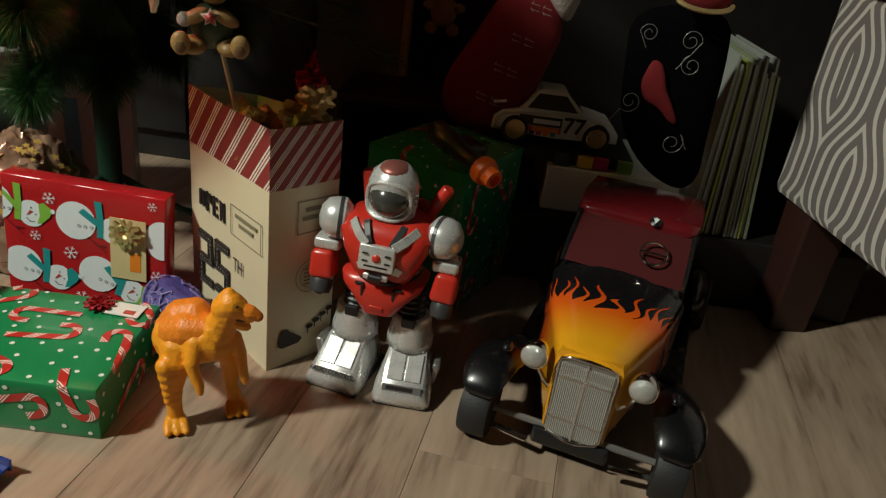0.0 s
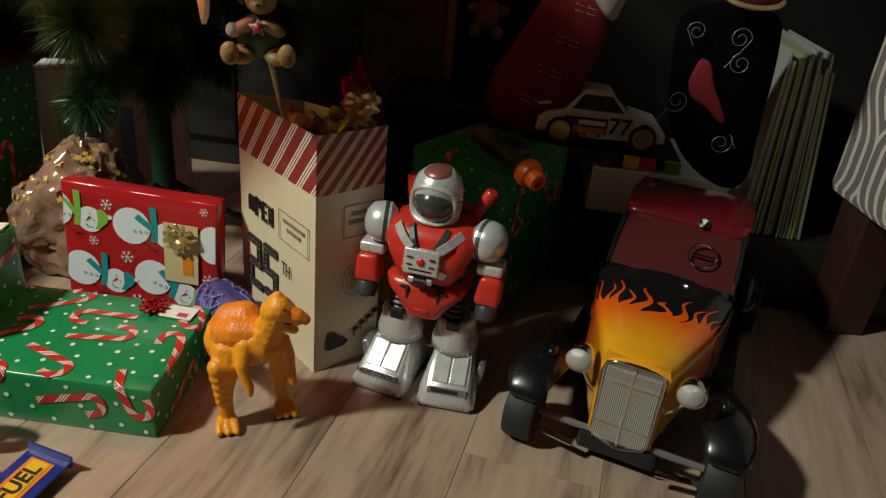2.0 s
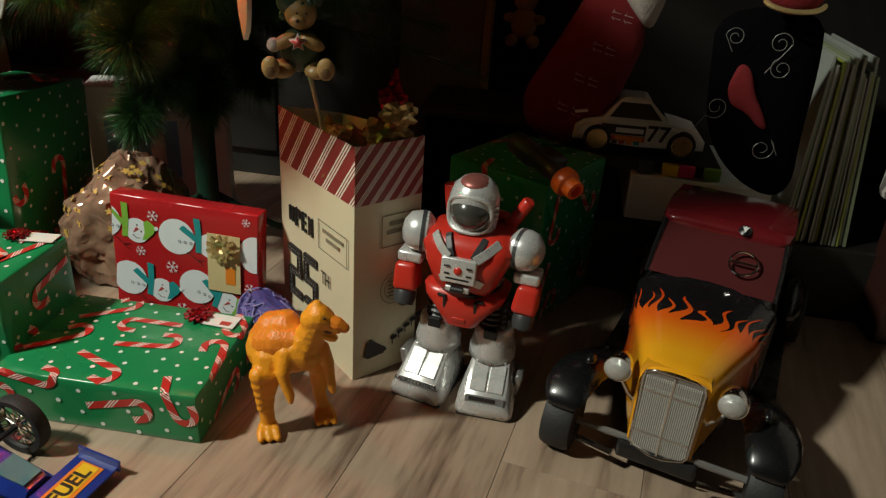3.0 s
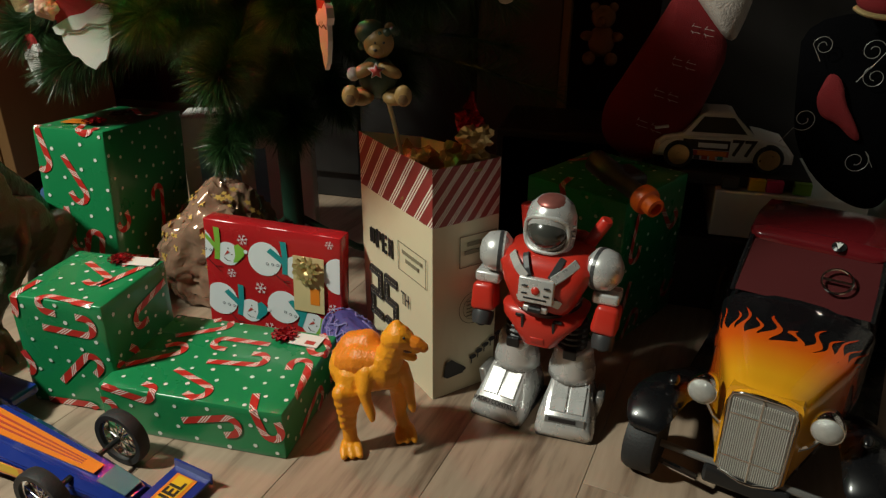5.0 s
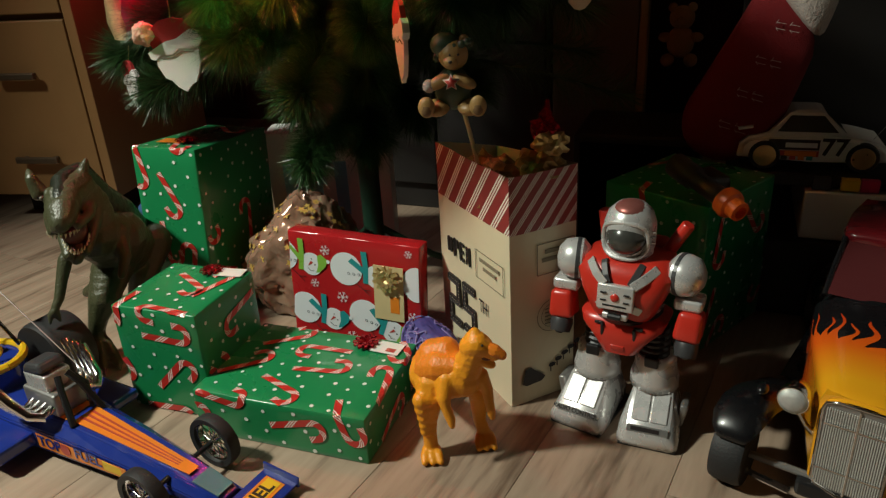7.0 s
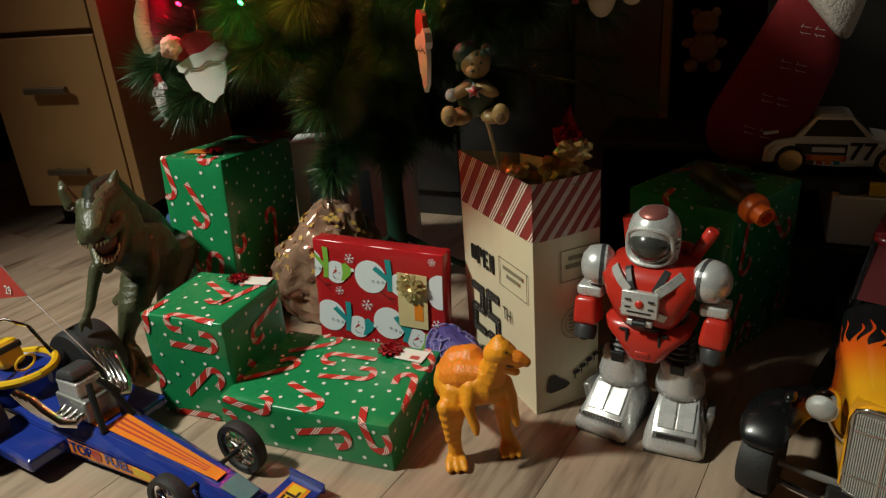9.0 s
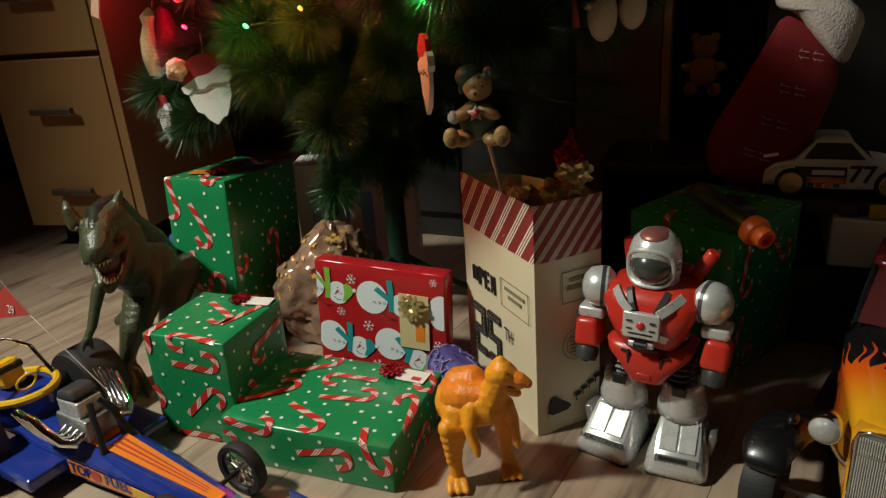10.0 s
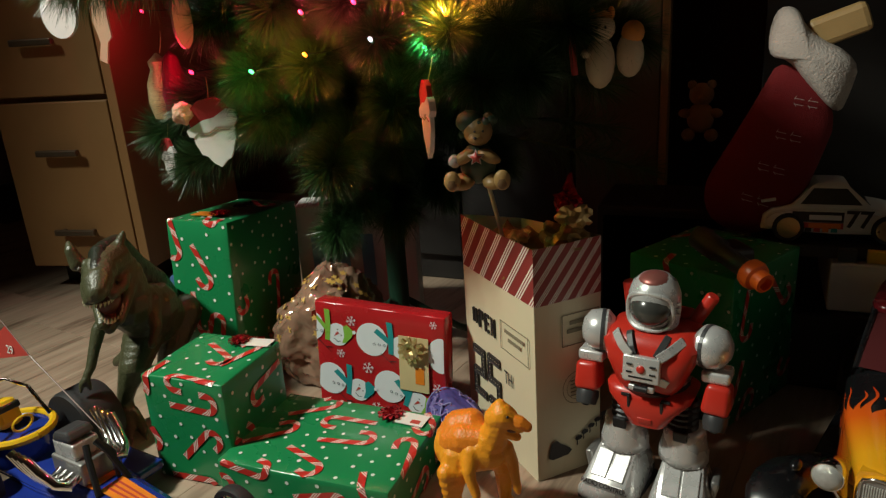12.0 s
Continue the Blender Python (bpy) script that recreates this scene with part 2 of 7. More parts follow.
def add_ball(bm, c, r, n=14, mi=0, rot=None):
    """An ellipsoid with radii r."""
    r = (r, r, r) if isinstance(r, (int, float)) else r
    o = bmesh.ops.create_uvsphere(bm, u_segments=n, v_segments=max(6, n * 2 // 3), radius=1)
    mm = Matrix.Translation(c) @ (rot or Matrix()) @ Matrix.Diagonal((*r, 1))
    bmesh.ops.transform(bm, matrix=mm, verts=o["verts"])
    for f in {f for v in o["verts"] for f in v.link_faces}:
        f.material_index = mi
    return o["verts"]


def ball(*a, **k):
    bm = bmesh.new()
    add_ball(bm, *a, **k)
    return bm


def add_limb(bm, pts, radii):
    """Balls strung closely along a path: flesh, to be fused by remeshing."""
    pts = [Vector(p) for p in pts]
    for (a, ra), (b, rb) in zip(zip(pts, radii), zip(pts[1:], radii[1:])):
        k = max(2, int((b - a).length / (0.45 * min(ra, rb))))
        for i in range(k + 1):
            f = i / k
            add_ball(bm, a.lerp(b, f), ra + (rb - ra) * f, 10)


def fused(ob, voxel, smooth=6):
    """Fuses overlapping flesh into one skin."""
    r = ob.modifiers.new("skin", "REMESH")
    r.mode, r.voxel_size, r.use_smooth_shade = "VOXEL", voxel, True
    s = ob.modifiers.new("soft", "SMOOTH")
    s.iterations, s.factor = smooth, 0.5
    return ob


def add_plate(bm, outline, depth, mi=0, bulge=0.0):
    """A flat shape (x, z outline) with thickness along y."""
    a = [Vector((x, -depth / 2, z)) for x, z in outline]
    b = [Vector((x, depth / 2, z)) for x, z in outline]
    add_loft(bm, [a, b], True, mi)


def plate(*a, **k):
    bm = bmesh.new()
    add_plate(bm, *a, **k)
    bmesh.ops.recalc_face_normals(bm, faces=bm.faces)
    return bm


def add_disc(bm, m, r, n=12, mi=0, ry=None):
    f = bm.faces.new([bm.verts.new(m @ Vector((r * math.cos(2 * math.pi * i / n), (ry or r) * math.sin(2 * math.pi * i / n), 0))) for i in range(n)])
    f.material_index = mi


def letters(text, size, material, parent, m, label="", stretch=1.0, name="lettering", bold=0.0):
    """Words in the built-in font, as a mesh of their own."""
    cu = bpy.data.curves.new(name, "FONT")
    cu.body, cu.size, cu.align_x, cu.align_y, cu.extrude, cu.offset = text, size, "CENTER", "CENTER", 0.0002, bold
    tmp = new("text", cu)
    me = bpy.data.meshes.new_from_object(tmp.evaluated_get(bpy.context.evaluated_depsgraph_get()))
    bpy.data.objects.remove(tmp)
    me.materials.clear()
    me.materials.append(material)
    ob = new(name, me)
    ob.parent = parent
    ob.matrix_basis = m @ Matrix.Diagonal((stretch, 1, 1, 1))
    return tagged(ob, label) if label else ob


def facing(o, u, v):
    """A frame with origin o, local x along u, local y along v."""
    u, v = Vector(u).normalized(), Vector(v).normalized()
    n = u.cross(v).normalized()
    v = n.cross(u)
    m = Matrix((u, v, n)).transposed().to_4x4()
    m.translation = Vector(o)
    return m

# ---------------------------------------------------------------- the room
S = "structure"
tagged(part("wall_north", box(5.6, 0.1, 2.5, (0, 2.15, 1.25)), WALL), "dark red painted wall behind the tree", "wall", kind=S)
tagged(part("wall_south", box(5.6, 0.1, 2.5, (0, -2.65, 1.25)), CEIL), "pale painted wall across the room", "wall", kind=S)
tagged(part("wall_west", box(0.1, 4.7, 2.5, (-2.85, -0.25, 1.25)), CEIL), "pale painted side wall", "wall", kind=S)
tagged(part("wall_east", box(0.1, 4.7, 2.5, (2.85, -0.25, 1.25)), CEIL), "pale painted side wall", "wall", kind=S)
tagged(part("ceiling", box(5.8, 5.0, 0.1, (0, -0.25, 2.55)), CEIL), "plain white ceiling", "ceiling", kind=S)

# ---------------------------------------------------------------- wrapped presents


def bow(parent, m, size, material, name="bow", loops=11):
    """A star bow: three tiers of folded ribbon loops."""
    bm = bmesh.new()
    knot = bm.verts.new(m @ Vector((0, 0, 0)))
    for tier, (k, r, lift) in enumerate(((loops, 1.0, 0.15), (loops - 3, 0.75, 0.45), (5, 0.45, 0.75))):
        for i in range(k):
            a = 2 * math.pi * (i + 0.4 * tier) / k
            rot = Matrix.Rotation(a, 4, "Z") @ Matrix.Rotation(-lift, 4, "Y")
            L, w = size * r, size * 0.17
            pts = [(0, 0, 0), (0.45 * L, 0, 0.02 * L), (L, 0, 0.10 * L), (0.97 * L, 0, 0.22 * L), (0.55 * L, 0, 0.30 * L), (0.08 * L, 0, 0.16 * L)]
            ws = [0.5, 1.0, 0.55, 0.55, 1.0, 0.5]
            prev = None
            for (x, y, z), q in zip(pts, ws):
                cur = [bm.verts.new(m @ rot @ Vector((x, s * w * q, z))) for s in (-1, 1)]
                if prev:
                    bm.faces.new((prev[0], prev[1], cur[1], cur[0]))
                else:
                    bm.faces.new((knot, cur[1], cur[0]))
                prev = cur
    return part(name, bm, material, parent)


def fold(w, d, h, u, v, lift):
    """Where a point of the unfolded paper lies: the top, bent down over the front (v) and the side (u)."""
    if v < -d / 2:
        return Vector((u, -d / 2 - lift, h + v + d / 2))
    if u > w / 2:
        return Vector((w / 2 + lift, v, h - u + w / 2))
    return Vector((u, v, h + lift))


def on_paper(w, d, h, u, v, edge=0.0):
    if v < -d / 2:
        return abs(u) < w / 2 - edge and v > -d / 2 - h + edge
    if u > w / 2:
        return v < d / 2 - edge and u < w / 2 + h - edge
    return u > -w / 2 + edge and v < d / 2 - edge


def cane_path(x, y, ang, side):
    """The middle line of a printed candy cane whose stem ends near (x, y), heading by ang, with its hook to one side."""
    d = Vector((math.cos(radians(ang)), math.sin(radians(ang))))
    n = Vector((-d.y, d.x)) * side
    o = Vector((x, y)) - d * 0.008
    pts = [o - d * 0.058 * (1 - i / 10) for i in range(11)]
    r = 0.0115
    pts += [o + d * r * math.sin(a) + n * r * (1 - math.cos(a)) for a in [math.pi * i / 9 for i in range(1, 10)]]
    pts += [pts[-1] - d * 0.005, pts[-1] - d * 0.010]
    return pts


def printed_cane(parent, dims, pts):
    bm = bmesh.new()
    uv = bm.loops.layers.uv.new("UVMap")
    prev = None
    for i, p in enumerate(pts):
        d = (pts[min(i + 1, len(pts) - 1)] - pts[max(0, i - 1)]).normalized()
        side = Vector((-d.y, d.x)) * 0.0046
        if not on_paper(*dims, p.x, p.y, 0.0012):
            prev = None
            continue
        row = [fold(*dims, *(p + side * k), 0.0011) for k in (1, 0, -1)]
        if (row[0] - row[2]).length > 0.011 or prev and (row[1] - prev[0][1].co).length > 0.011:
            prev = None
            continue
        cur = ([bm.verts.new(q) for q in row], i / (len(pts) - 1))
        if prev:
            for k in range(2):
                f = bm.faces.new((prev[0][k], prev[0][k + 1], cur[0][k + 1], cur[0][k]))
                for lp, t in zip(f.loops, ((prev[1], k / 2), (prev[1], k / 2 + 0.5), (cur[1], k / 2 + 0.5), (cur[1], k / 2))):
                    lp[uv].uv = t
        prev = cur
    if bm.faces:
        bmesh.ops.recalc_face_normals(bm, faces=bm.faces)
        part("candy_cane", bm, CANE, parent)
    else:
        bm.free()


def paper_box(w, d, h, material, parent):
    """A wrapped box: slightly puffed paper with soft edges and folded ends."""
    bm = bmesh.new()
    add_box(bm, w, d, h, (0, 0, h / 2), 0.0025, seg=2)
    bmesh.ops.subdivide_edges(bm, edges=[e for e in bm.edges if e.calc_length() > 0.03], cuts=9, use_grid_fill=True)
    for v in bm.verts:
        k = noise.noise(v.co * 28 + Vector((w * 90, 0, 0))) * 0.0006
        inside = min(w / 2 - abs(v.co.x), 0.02) + min(d / 2 - abs(v.co.y), 0.02) + min(v.co.z, h - v.co.z, 0.02)
        n = Vector((v.co.x / w, v.co.y / d, (v.co.z - h / 2) / h))
        a = max(range(3), key=lambda i: abs(n[i]))
        push = Vector((0, 0, 0))
        push[a] = math.copysign(1, n[a])
        v.co += push * (k if inside > 0.01 else k * 0.4)
        if v.co.z < 0.0005:
            v.co.z = 0.0
    ob = part("wrapping", bm, material, parent, smooth=True)
    return ob


def cane_present(name, label, w, d, h, m, seed, canes=(), more=6):
    """A box in green paper printed with candy canes and dots; canes: their place and heading on the unfolded paper."""
    t = thing(name, label, "present", m, "presents under the tree")
    paper_box(w, d, h, GREEN_PAPER, t)
    rng = random.Random(seed)
    dims = (w, d, h)
    taken = []
    for c in canes:
        pts = cane_path(*c)
        taken += pts
        printed_cane(t, dims, pts)
    tries = 0
    while more and tries < 900:
        tries += 1
        pts = cane_path(rng.uniform(-w / 2, w / 2 + h), rng.uniform(-d / 2 - h, d / 2), rng.uniform(0, 360), rng.choice((-1, 1)))
        if sum(on_paper(*dims, p.x, p.y) for p in pts) > 13 and all((p - q).length > 0.021 for p in pts[::3] for q in taken):
            taken += pts
            printed_cane(t, dims, pts)
            more -= 1
    bm = bmesh.new()
    dots = []
    for _ in range(1500):
        p = Vector((rng.uniform(-w / 2, w / 2 + h), rng.uniform(-d / 2 - h, d / 2)))
        near = abs(p.x - w / 2) < 0.004 or abs(p.y + d / 2) < 0.004
        if on_paper(*dims, p.x, p.y, 0.004) and not near and all((p - q).length > 0.010 for q in taken) and all((p - q).length > 0.0215 for q in dots):
            dots.append(p)
            r = 0.0026 * rng.uniform(0.9, 1.1)
            bm.faces.new([bm.verts.new(fold(*dims, p.x + r * math.cos(a), p.y + r * math.sin(a), 0.0009)) for a in [2 * math.pi * i / 12 for i in range(12)]])
    bmesh.ops.recalc_face_normals(bm, faces=bm.faces)
    part("printed_dots", bm, DOT, t, "white printed dots")["kind"] = "stuff"
    return t


def tag_card(parent, m, w, h, material, print_material=None):
    ob = part("gift_tag", box(w, h, 0.0008, (0, 0, 0)), material, parent, m=m)
    if print_material:
        part("tag_print", box(w * 0.3, h * 0.3, 0.0004, (w * 0.2, -h * 0.2, 0.0007)), print_material, ob)
    return ob


flat = cane_present("present", "flat box in green candy cane paper with a red bow", 0.230, 0.165, 0.063, pose(-0.476, 0.783, 0, 0, 0, 2), 4,
                    ((-0.055, 0.0, 39, 1), (-0.029, 0.066, 32, 1), (-0.025, 0.041, 180, 1), (0.05, -0.003, 7, 1), (0.018, -0.059, -22, -1), (0.093, -0.118, -71, 1),
                     (0.106, 0.018, 101, 1), (-0.05, -0.095, -11, 1), (0.121, 0.047, -53, -1), (0.054, -0.0975, 14, -1), (-0.095, -0.118, 40, 1)), 3)
bow(flat, pose(0.052, 0.062, 0.064), 0.018, RED_FOIL)
tag_card(flat, pose(0.082, 0.060, 0.0655, 0, 0, -4), 0.042, 0.026, WHITE_TAG, PRINT_RED)
mid = cane_present("present", "upright box in green candy cane paper with a red bow", 0.126, 0.126, 0.150, pose(-0.650, 0.784, 0, 0, 0, 2), 8,
                   ((0.043, -0.104, -3, 1), (0.032, -0.130, 45, -1), (-0.05, -0.162, -63, -1), (-0.016, -0.055, 175, 1), (-0.056, -0.09, -95, -1), (0.03, 0.0, -30, -1), (0.05, 0.042, 70, 1), (0.10, -0.01, -80, 1)), 3)
bow(mid, pose(0.012, 0.045, 0.151), 0.016, RED_FOIL)
tag_card(mid, pose(0.038, 0.048, 0.1525, 0, 0, 6), 0.042, 0.022, WHITE_TAG)
tall = cane_present("present", "tall box in creased green candy cane paper beneath the branches", 0.115, 0.19, 0.272, pose(-0.795, 1.02, 0.0, -5, 0, 2), 15,
                    ((0.02, -0.19, -60, -1), (-0.035, -0.15, -75, -1), (-0.015, -0.275, -85, 1), (0.034, -0.25, 80, 1), (-0.03, -0.32, 70, -1), (0.02, -0.10, -65, 1)), 6)
bow(tall, pose(0.015, -0.055, 0.273), 0.018, RED_FOIL)
tag_card(tall, pose(-0.01, -0.05, 0.2745, 0, 0, 6), 0.05, 0.028, STICKER_ORANGE)
back = cane_present("present", "large green candy cane box in shadow behind the robot", 0.16, 0.17, 0.218, pose(-0.056, 1.152, 0, 0, 0, -28), 23, (), 9)


def snowman(parent, m, hat, scarf, body=0.025, flip=1, x0=-1.0, x1=1.0, y1=1.0):
    """A printed snowman lying along its x: body, head, scarf, hat, buttons and twig arms in thin layers, cut off at the paper's edges."""
    bm = bmesh.new()

    def shape(pts, lift, mi):
        f = bm.faces.new([bm.verts.new(m @ Vector((min(x1, max(x0, x)), min(y1, y * flip), lift))) for x, y in pts])
        f.material_index = mi

    def disc(x, y, r, lift, mi, n=24):
        shape([(x + r * math.cos(2 * math.pi * i / n), y + r * math.sin(2 * math.pi * i / n)) for i in range(n)], lift, mi)

    disc(0, 0, body, 0, 0, 30)
    disc(0.047, -0.006, 0.0175, 0.0002, 0)
    shape([(0.024, 0.030), (0.033, 0.030), (0.035, 0.006), (0.034, -0.018), (0.026, -0.018), (0.027, 0.004)], 0.0005, 2)
    shape([(0.004, 0.012), (0.010, 0.018), (0.030, 0.004), (0.027, -0.004)], 0.0006, 2)
    shape([(0.056, 0.008), (0.062, 0.012), (0.074, 0.004), (0.070, -0.006), (0.061, -0.016), (0.055, -0.018), (0.058, -0.006)], 0.0005, 1)
    disc(0.074, 0.003, 0.003, 0.0007, 0, 12)
    for x in (0.004, 0.012, 0.020):
        disc(x, -0.006, 0.0022, 0.0005, 4, 12)
        disc(x, -0.006, 0.0012, 0.0007, 0, 8)
    for x, y in ((0.047, 0.002), (0.053, -0.006)):
        disc(x, y, 0.0011, 0.0006, 3, 8)
    shape([(0.050, -0.003), (0.041, -0.010), (0.046, -0.001)], 0.0007, 5)
    for a, b in (((0.041, -0.013), (0.046, -0.017)), ((0.046, -0.017), (0.052, -0.016))):
        shape([a, (a[0] + 0.0008, a[1] + 0.0008), (b[0] + 0.0008, b[1] + 0.0008), b], 0.0007, 3)
    for a, b in (((0.014, -0.020), (0.036, -0.036)), ((0.028, -0.030), (0.038, -0.028))):
        shape([a, (a[0], a[1] + 0.0014), (b[0], b[1] + 0.0010), b], 0.0004, 3)
    bmesh.ops.recalc_face_normals(bm, faces=bm.faces)
    return part("printed_snowman", bm, [PRINT_WHITE, hat, scarf, PRINT_DARK, PRINT_GREY, PRINT_RED], parent)


def flake(parent, m, r):
    bm = bmesh.new()
    for i in range(6):
        a = m @ Matrix.Rotation(math.pi / 3 * i, 4, "Z")
        for q in ([(0, -0.06), (1, -0.05), (1, 0.05), (0, 0.06)], [(0.55, 0), (0.82, 0.30), (0.90, 0.25), (0.66, 0)], [(0.55, 0), (0.66, 0), (0.90, -0.25), (0.82, -0.30)]):
            bm.faces.new([bm.verts.new(a @ Vector((x * r, y * r, 0))) for x, y in q])
    return part("printed_snowflake", bm, PRINT_WHITE, parent)


red = thing("present", "red snowman paper box with a gold bow, standing upright", "present", pose(-0.487, 0.940, 0.0, -3, 1.5, 0), "presents under the tree")
paper_box(0.205, 0.028, 0.172, RED_PAPER, red)
RF = facing((0, -0.0152, 0.086), (1, 0, 0), (0, 0, 1))
EDGE = 0.1005
for x, y, turn, hat, scarf in ((-0.112, 0.048, -4, PRINT_LIME, PRINT_LIME), (-0.010, 0.039, 0, PRINT_TEAL, PRINT_TEAL), (-0.081, -0.033, -6, PRINT_TEAL, PRINT_TEAL), (0.016, -0.030, -16, PRINT_LIME, PRINT_TEAL)):
    snowman(red, RF @ pose(x, y, 0, 0, 0, turn), hat, scarf, 0.025 if x > -0.1 else 0.024, 1, -EDGE - x, EDGE - x, 0.082 - y)
bm = bmesh.new()
f = bm.faces.new([bm.verts.new(RF @ Vector((min(EDGE, 0.097 + 0.021 * math.cos(a)), 0.030 + 0.026 * math.sin(a), 0.0))) for a in [2 * math.pi * i / 28 for i in range(28)]])
part("printed_patch", bm, PRINT_WHITE, red)
for x, y, r in ((-0.042, 0.063, 0.008), (-0.062, 0.010, 0.007), (-0.018, -0.006, 0.009), (-0.006, -0.068, 0.010), (0.091, -0.020, 0.008), (0.086, 0.074, 0.006)):
    flake(red, RF @ pose(x, y, 0.0006, 0, 0, 11), r)
tag_card(red, RF @ pose(0.056, 0.012, 0.0020), 0.045, 0.082, CREAM_TAG, STICKER_ORANGE)
bow(red, RF @ pose(0.055, 0.036, 0.003), 0.021, GOLD)

# ---------------------------------------------------------------- paper gift bag
BAG = facing((-0.232, 0.856, 0), (0.67, 0.74, 0), (-0.74, 0.67, 0))
bag = thing("gift_bag", "cream paper gift bag with a red striped rim and dark print", "gift bag", BAG)
BW, BD, BH = 0.180, 0.092, 0.304


def bag_side(name, u0, u1, fixed, axis, rim_drop0, rim_drop1):
    """One side of the bag with a striped band on top; a sheet with thickness, a little bowed."""
    out = []
    for kind in ("sheet", "band"):
        bm = bmesh.new()
        uv = bm.loops.layers.uv.new("UVMap")
        nu, nv = 10, 10
        rows = []
        for i in range(nu + 1):
            f = i / nu
            top = BH - rim_drop0 * (1 - f) - rim_drop1 * f
            lo, hi = (0.0, top - 0.070) if kind == "sheet" else (top - 0.070, top)
            col = []
            for j in range(nv + 1):
                z = lo + (hi - lo) * j / nv
                u = u0 + (u1 - u0) * f
                bow_out = 0.0015 * math.sin(math.pi * f) * (z / BH) ** 1.5 + 0.0008 * noise.noise(Vector((u * 40, z * 18, fixed * 90)))
                bow_out *= math.sin(math.pi * f) ** 0.5
                s = fixed + (bow_out if fixed > 0.05 else -bow_out)
                col.append((bm.verts.new((s, u, z) if axis == "x" else (u, s, z)), (f, j / nv)))
            rows.append(col)
        for a, b in zip(rows, rows[1:]):
            for j in range(nv):
                f = bm.faces.new([q[0] for q in (a[j], b[j], b[j + 1], a[j + 1])])
                for lp, t in zip(f.loops, (a[j][1], b[j][1], b[j + 1][1], a[j + 1][1])):
                    lp[uv].uv = t
        bmesh.ops.recalc_face_normals(bm, faces=bm.faces)
        ob = part("bag_panel" if kind == "sheet" else "striped_rim", bm, KRAFT if kind == "sheet" or "far" in name else BAG_STRIPE_END if "gusset" in name else BAG_STRIPE, bag, "" if kind == "sheet" or "far" in name else "dark red rim with white diagonal lines")
        so = ob.modifiers.new("paper", "SOLIDIFY")
        so.thickness, so.offset = 0.0006, 0
        out.append(ob)
    return out


bag_side("wide_near", 0, BW, 0.0, "x", 0.0, 0.0)
bag_side("gusset_near", 0, BD, 0.0, "y", 0.0, 0.0)
bag_side("wide_far", 0, BW, BD, "x", 0.0, 0.022)
bag_side("gusset_far", 0, BD, BW, "y", 0.0, 0.022)
part("bag_bottom", box(BD - 0.002, BW - 0.002, 0.001, (BD / 2, BW / 2, 0.0012)), KRAFT, bag)
WIDE = facing((-0.0026, 0, 0), (0, -1, 0), (0, 0, 1))   # local x runs from the far end to the near corner
NARROW = facing((0, -0.0026, 0), (1, 0, 0), (0, 0, 1))


def on_wide(u, z):
    return WIDE @ pose(-u, z, 0)


STENCIL = {"O": [(0, 0.1, 0.42, 0.9), (0.58, 0.1, 1, 0.9)], "P": [(0, 0, 0.36, 1), (0.50, 0.5, 1, 0.96)], "E": [(0, 0, 0.38, 1), (0.50, 0.82, 1, 1), (0.50, 0.42, 0.9, 0.58), (0.50, 0, 1, 0.18)], "N": [(0, 0, 0.26, 1), (0.74, 0, 1, 1)]}
bm = bmesh.new()
for k, c in enumerate("OPEN"):
    for x0, y0, x1, y1 in STENCIL[c]:
        add_box(bm, (x1 - x0) * 0.0115, (y1 - y0) * 0.026, 0.0003, (-0.031 + 0.0165 * k + (x0 + x1) / 2 * 0.0115, ((y0 + y1) / 2 - 0.5) * 0.026, 0), bevel=0.0012, seg=1) if c != "N" or x0 else add_box(bm, 0.003, 0.026, 0.0003, (-0.030 + 0.0165 * k, 0, 0))
q = [bm.verts.new((-0.031 + 0.0165 * 3 + x, y, 0.0002)) for x, y in ((0.0, 0.013), (0.004, 0.013), (0.0115, -0.013), (0.0075, -0.013))]
bm.faces.new(q)
part("stencilled_word", bm, BAG_INK, bag, "dark stencilled word open", m=on_wide(0.122, 0.172))


def varsity(strokes, x0, z0, w, h):
    """A block numeral of slab strokes, with a row of punched dots along each."""
    bm, holes = bmesh.new(), bmesh.new()
    for a, b, c, d in strokes:
        add_box(bm, (c - a) * w, (d - b) * h, 0.0003, ((a + c) / 2 * w, (b + d) / 2 * h, 0), bevel=0.0016, seg=1)
        long_x = (c - a) * w > (d - b) * h
        n = max(2, int(max((c - a) * w, (d - b) * h) / 0.005))
        for i in range(n):
            f = (i + 0.5) / n
            x = (a + (c - a) * (f if long_x else 0.5)) * w
            y = (b + (d - b) * (0.5 if long_x else f)) * h
            add_disc(holes, pose(x, y, 0.0006), 0.0008, 8)
    num = part("block_numeral", bm, BAG_INK, bag, "dark block numeral", m=on_wide(x0, z0))
    part("numeral_dots", holes, KRAFT, num)["kind"] = "stuff"


varsity(((0, 0.85, 1, 1), (0.70, 0.52, 1, 0.86), (0.0, 0.43, 1, 0.57), (0, 0.13, 0.30, 0.46), (0, 0, 1, 0.15)), 0.157, 0.053, 0.033, 0.074)
varsity(((0, 0.85, 1, 1), (0, 0.54, 0.30, 0.86), (0, 0.43, 1, 0.57), (0.70, 0.13, 1, 0.46), (0, 0, 1, 0.15)), 0.116, 0.056, 0.033, 0.074)
letters("TH", 0.026, BAG_INK, bag, on_wide(0.062, 0.114), stretch=0.62)
letters("DECEMBER", 0.020, BAG_INK, bag, on_wide(0.100, 0.028), stretch=0.62)


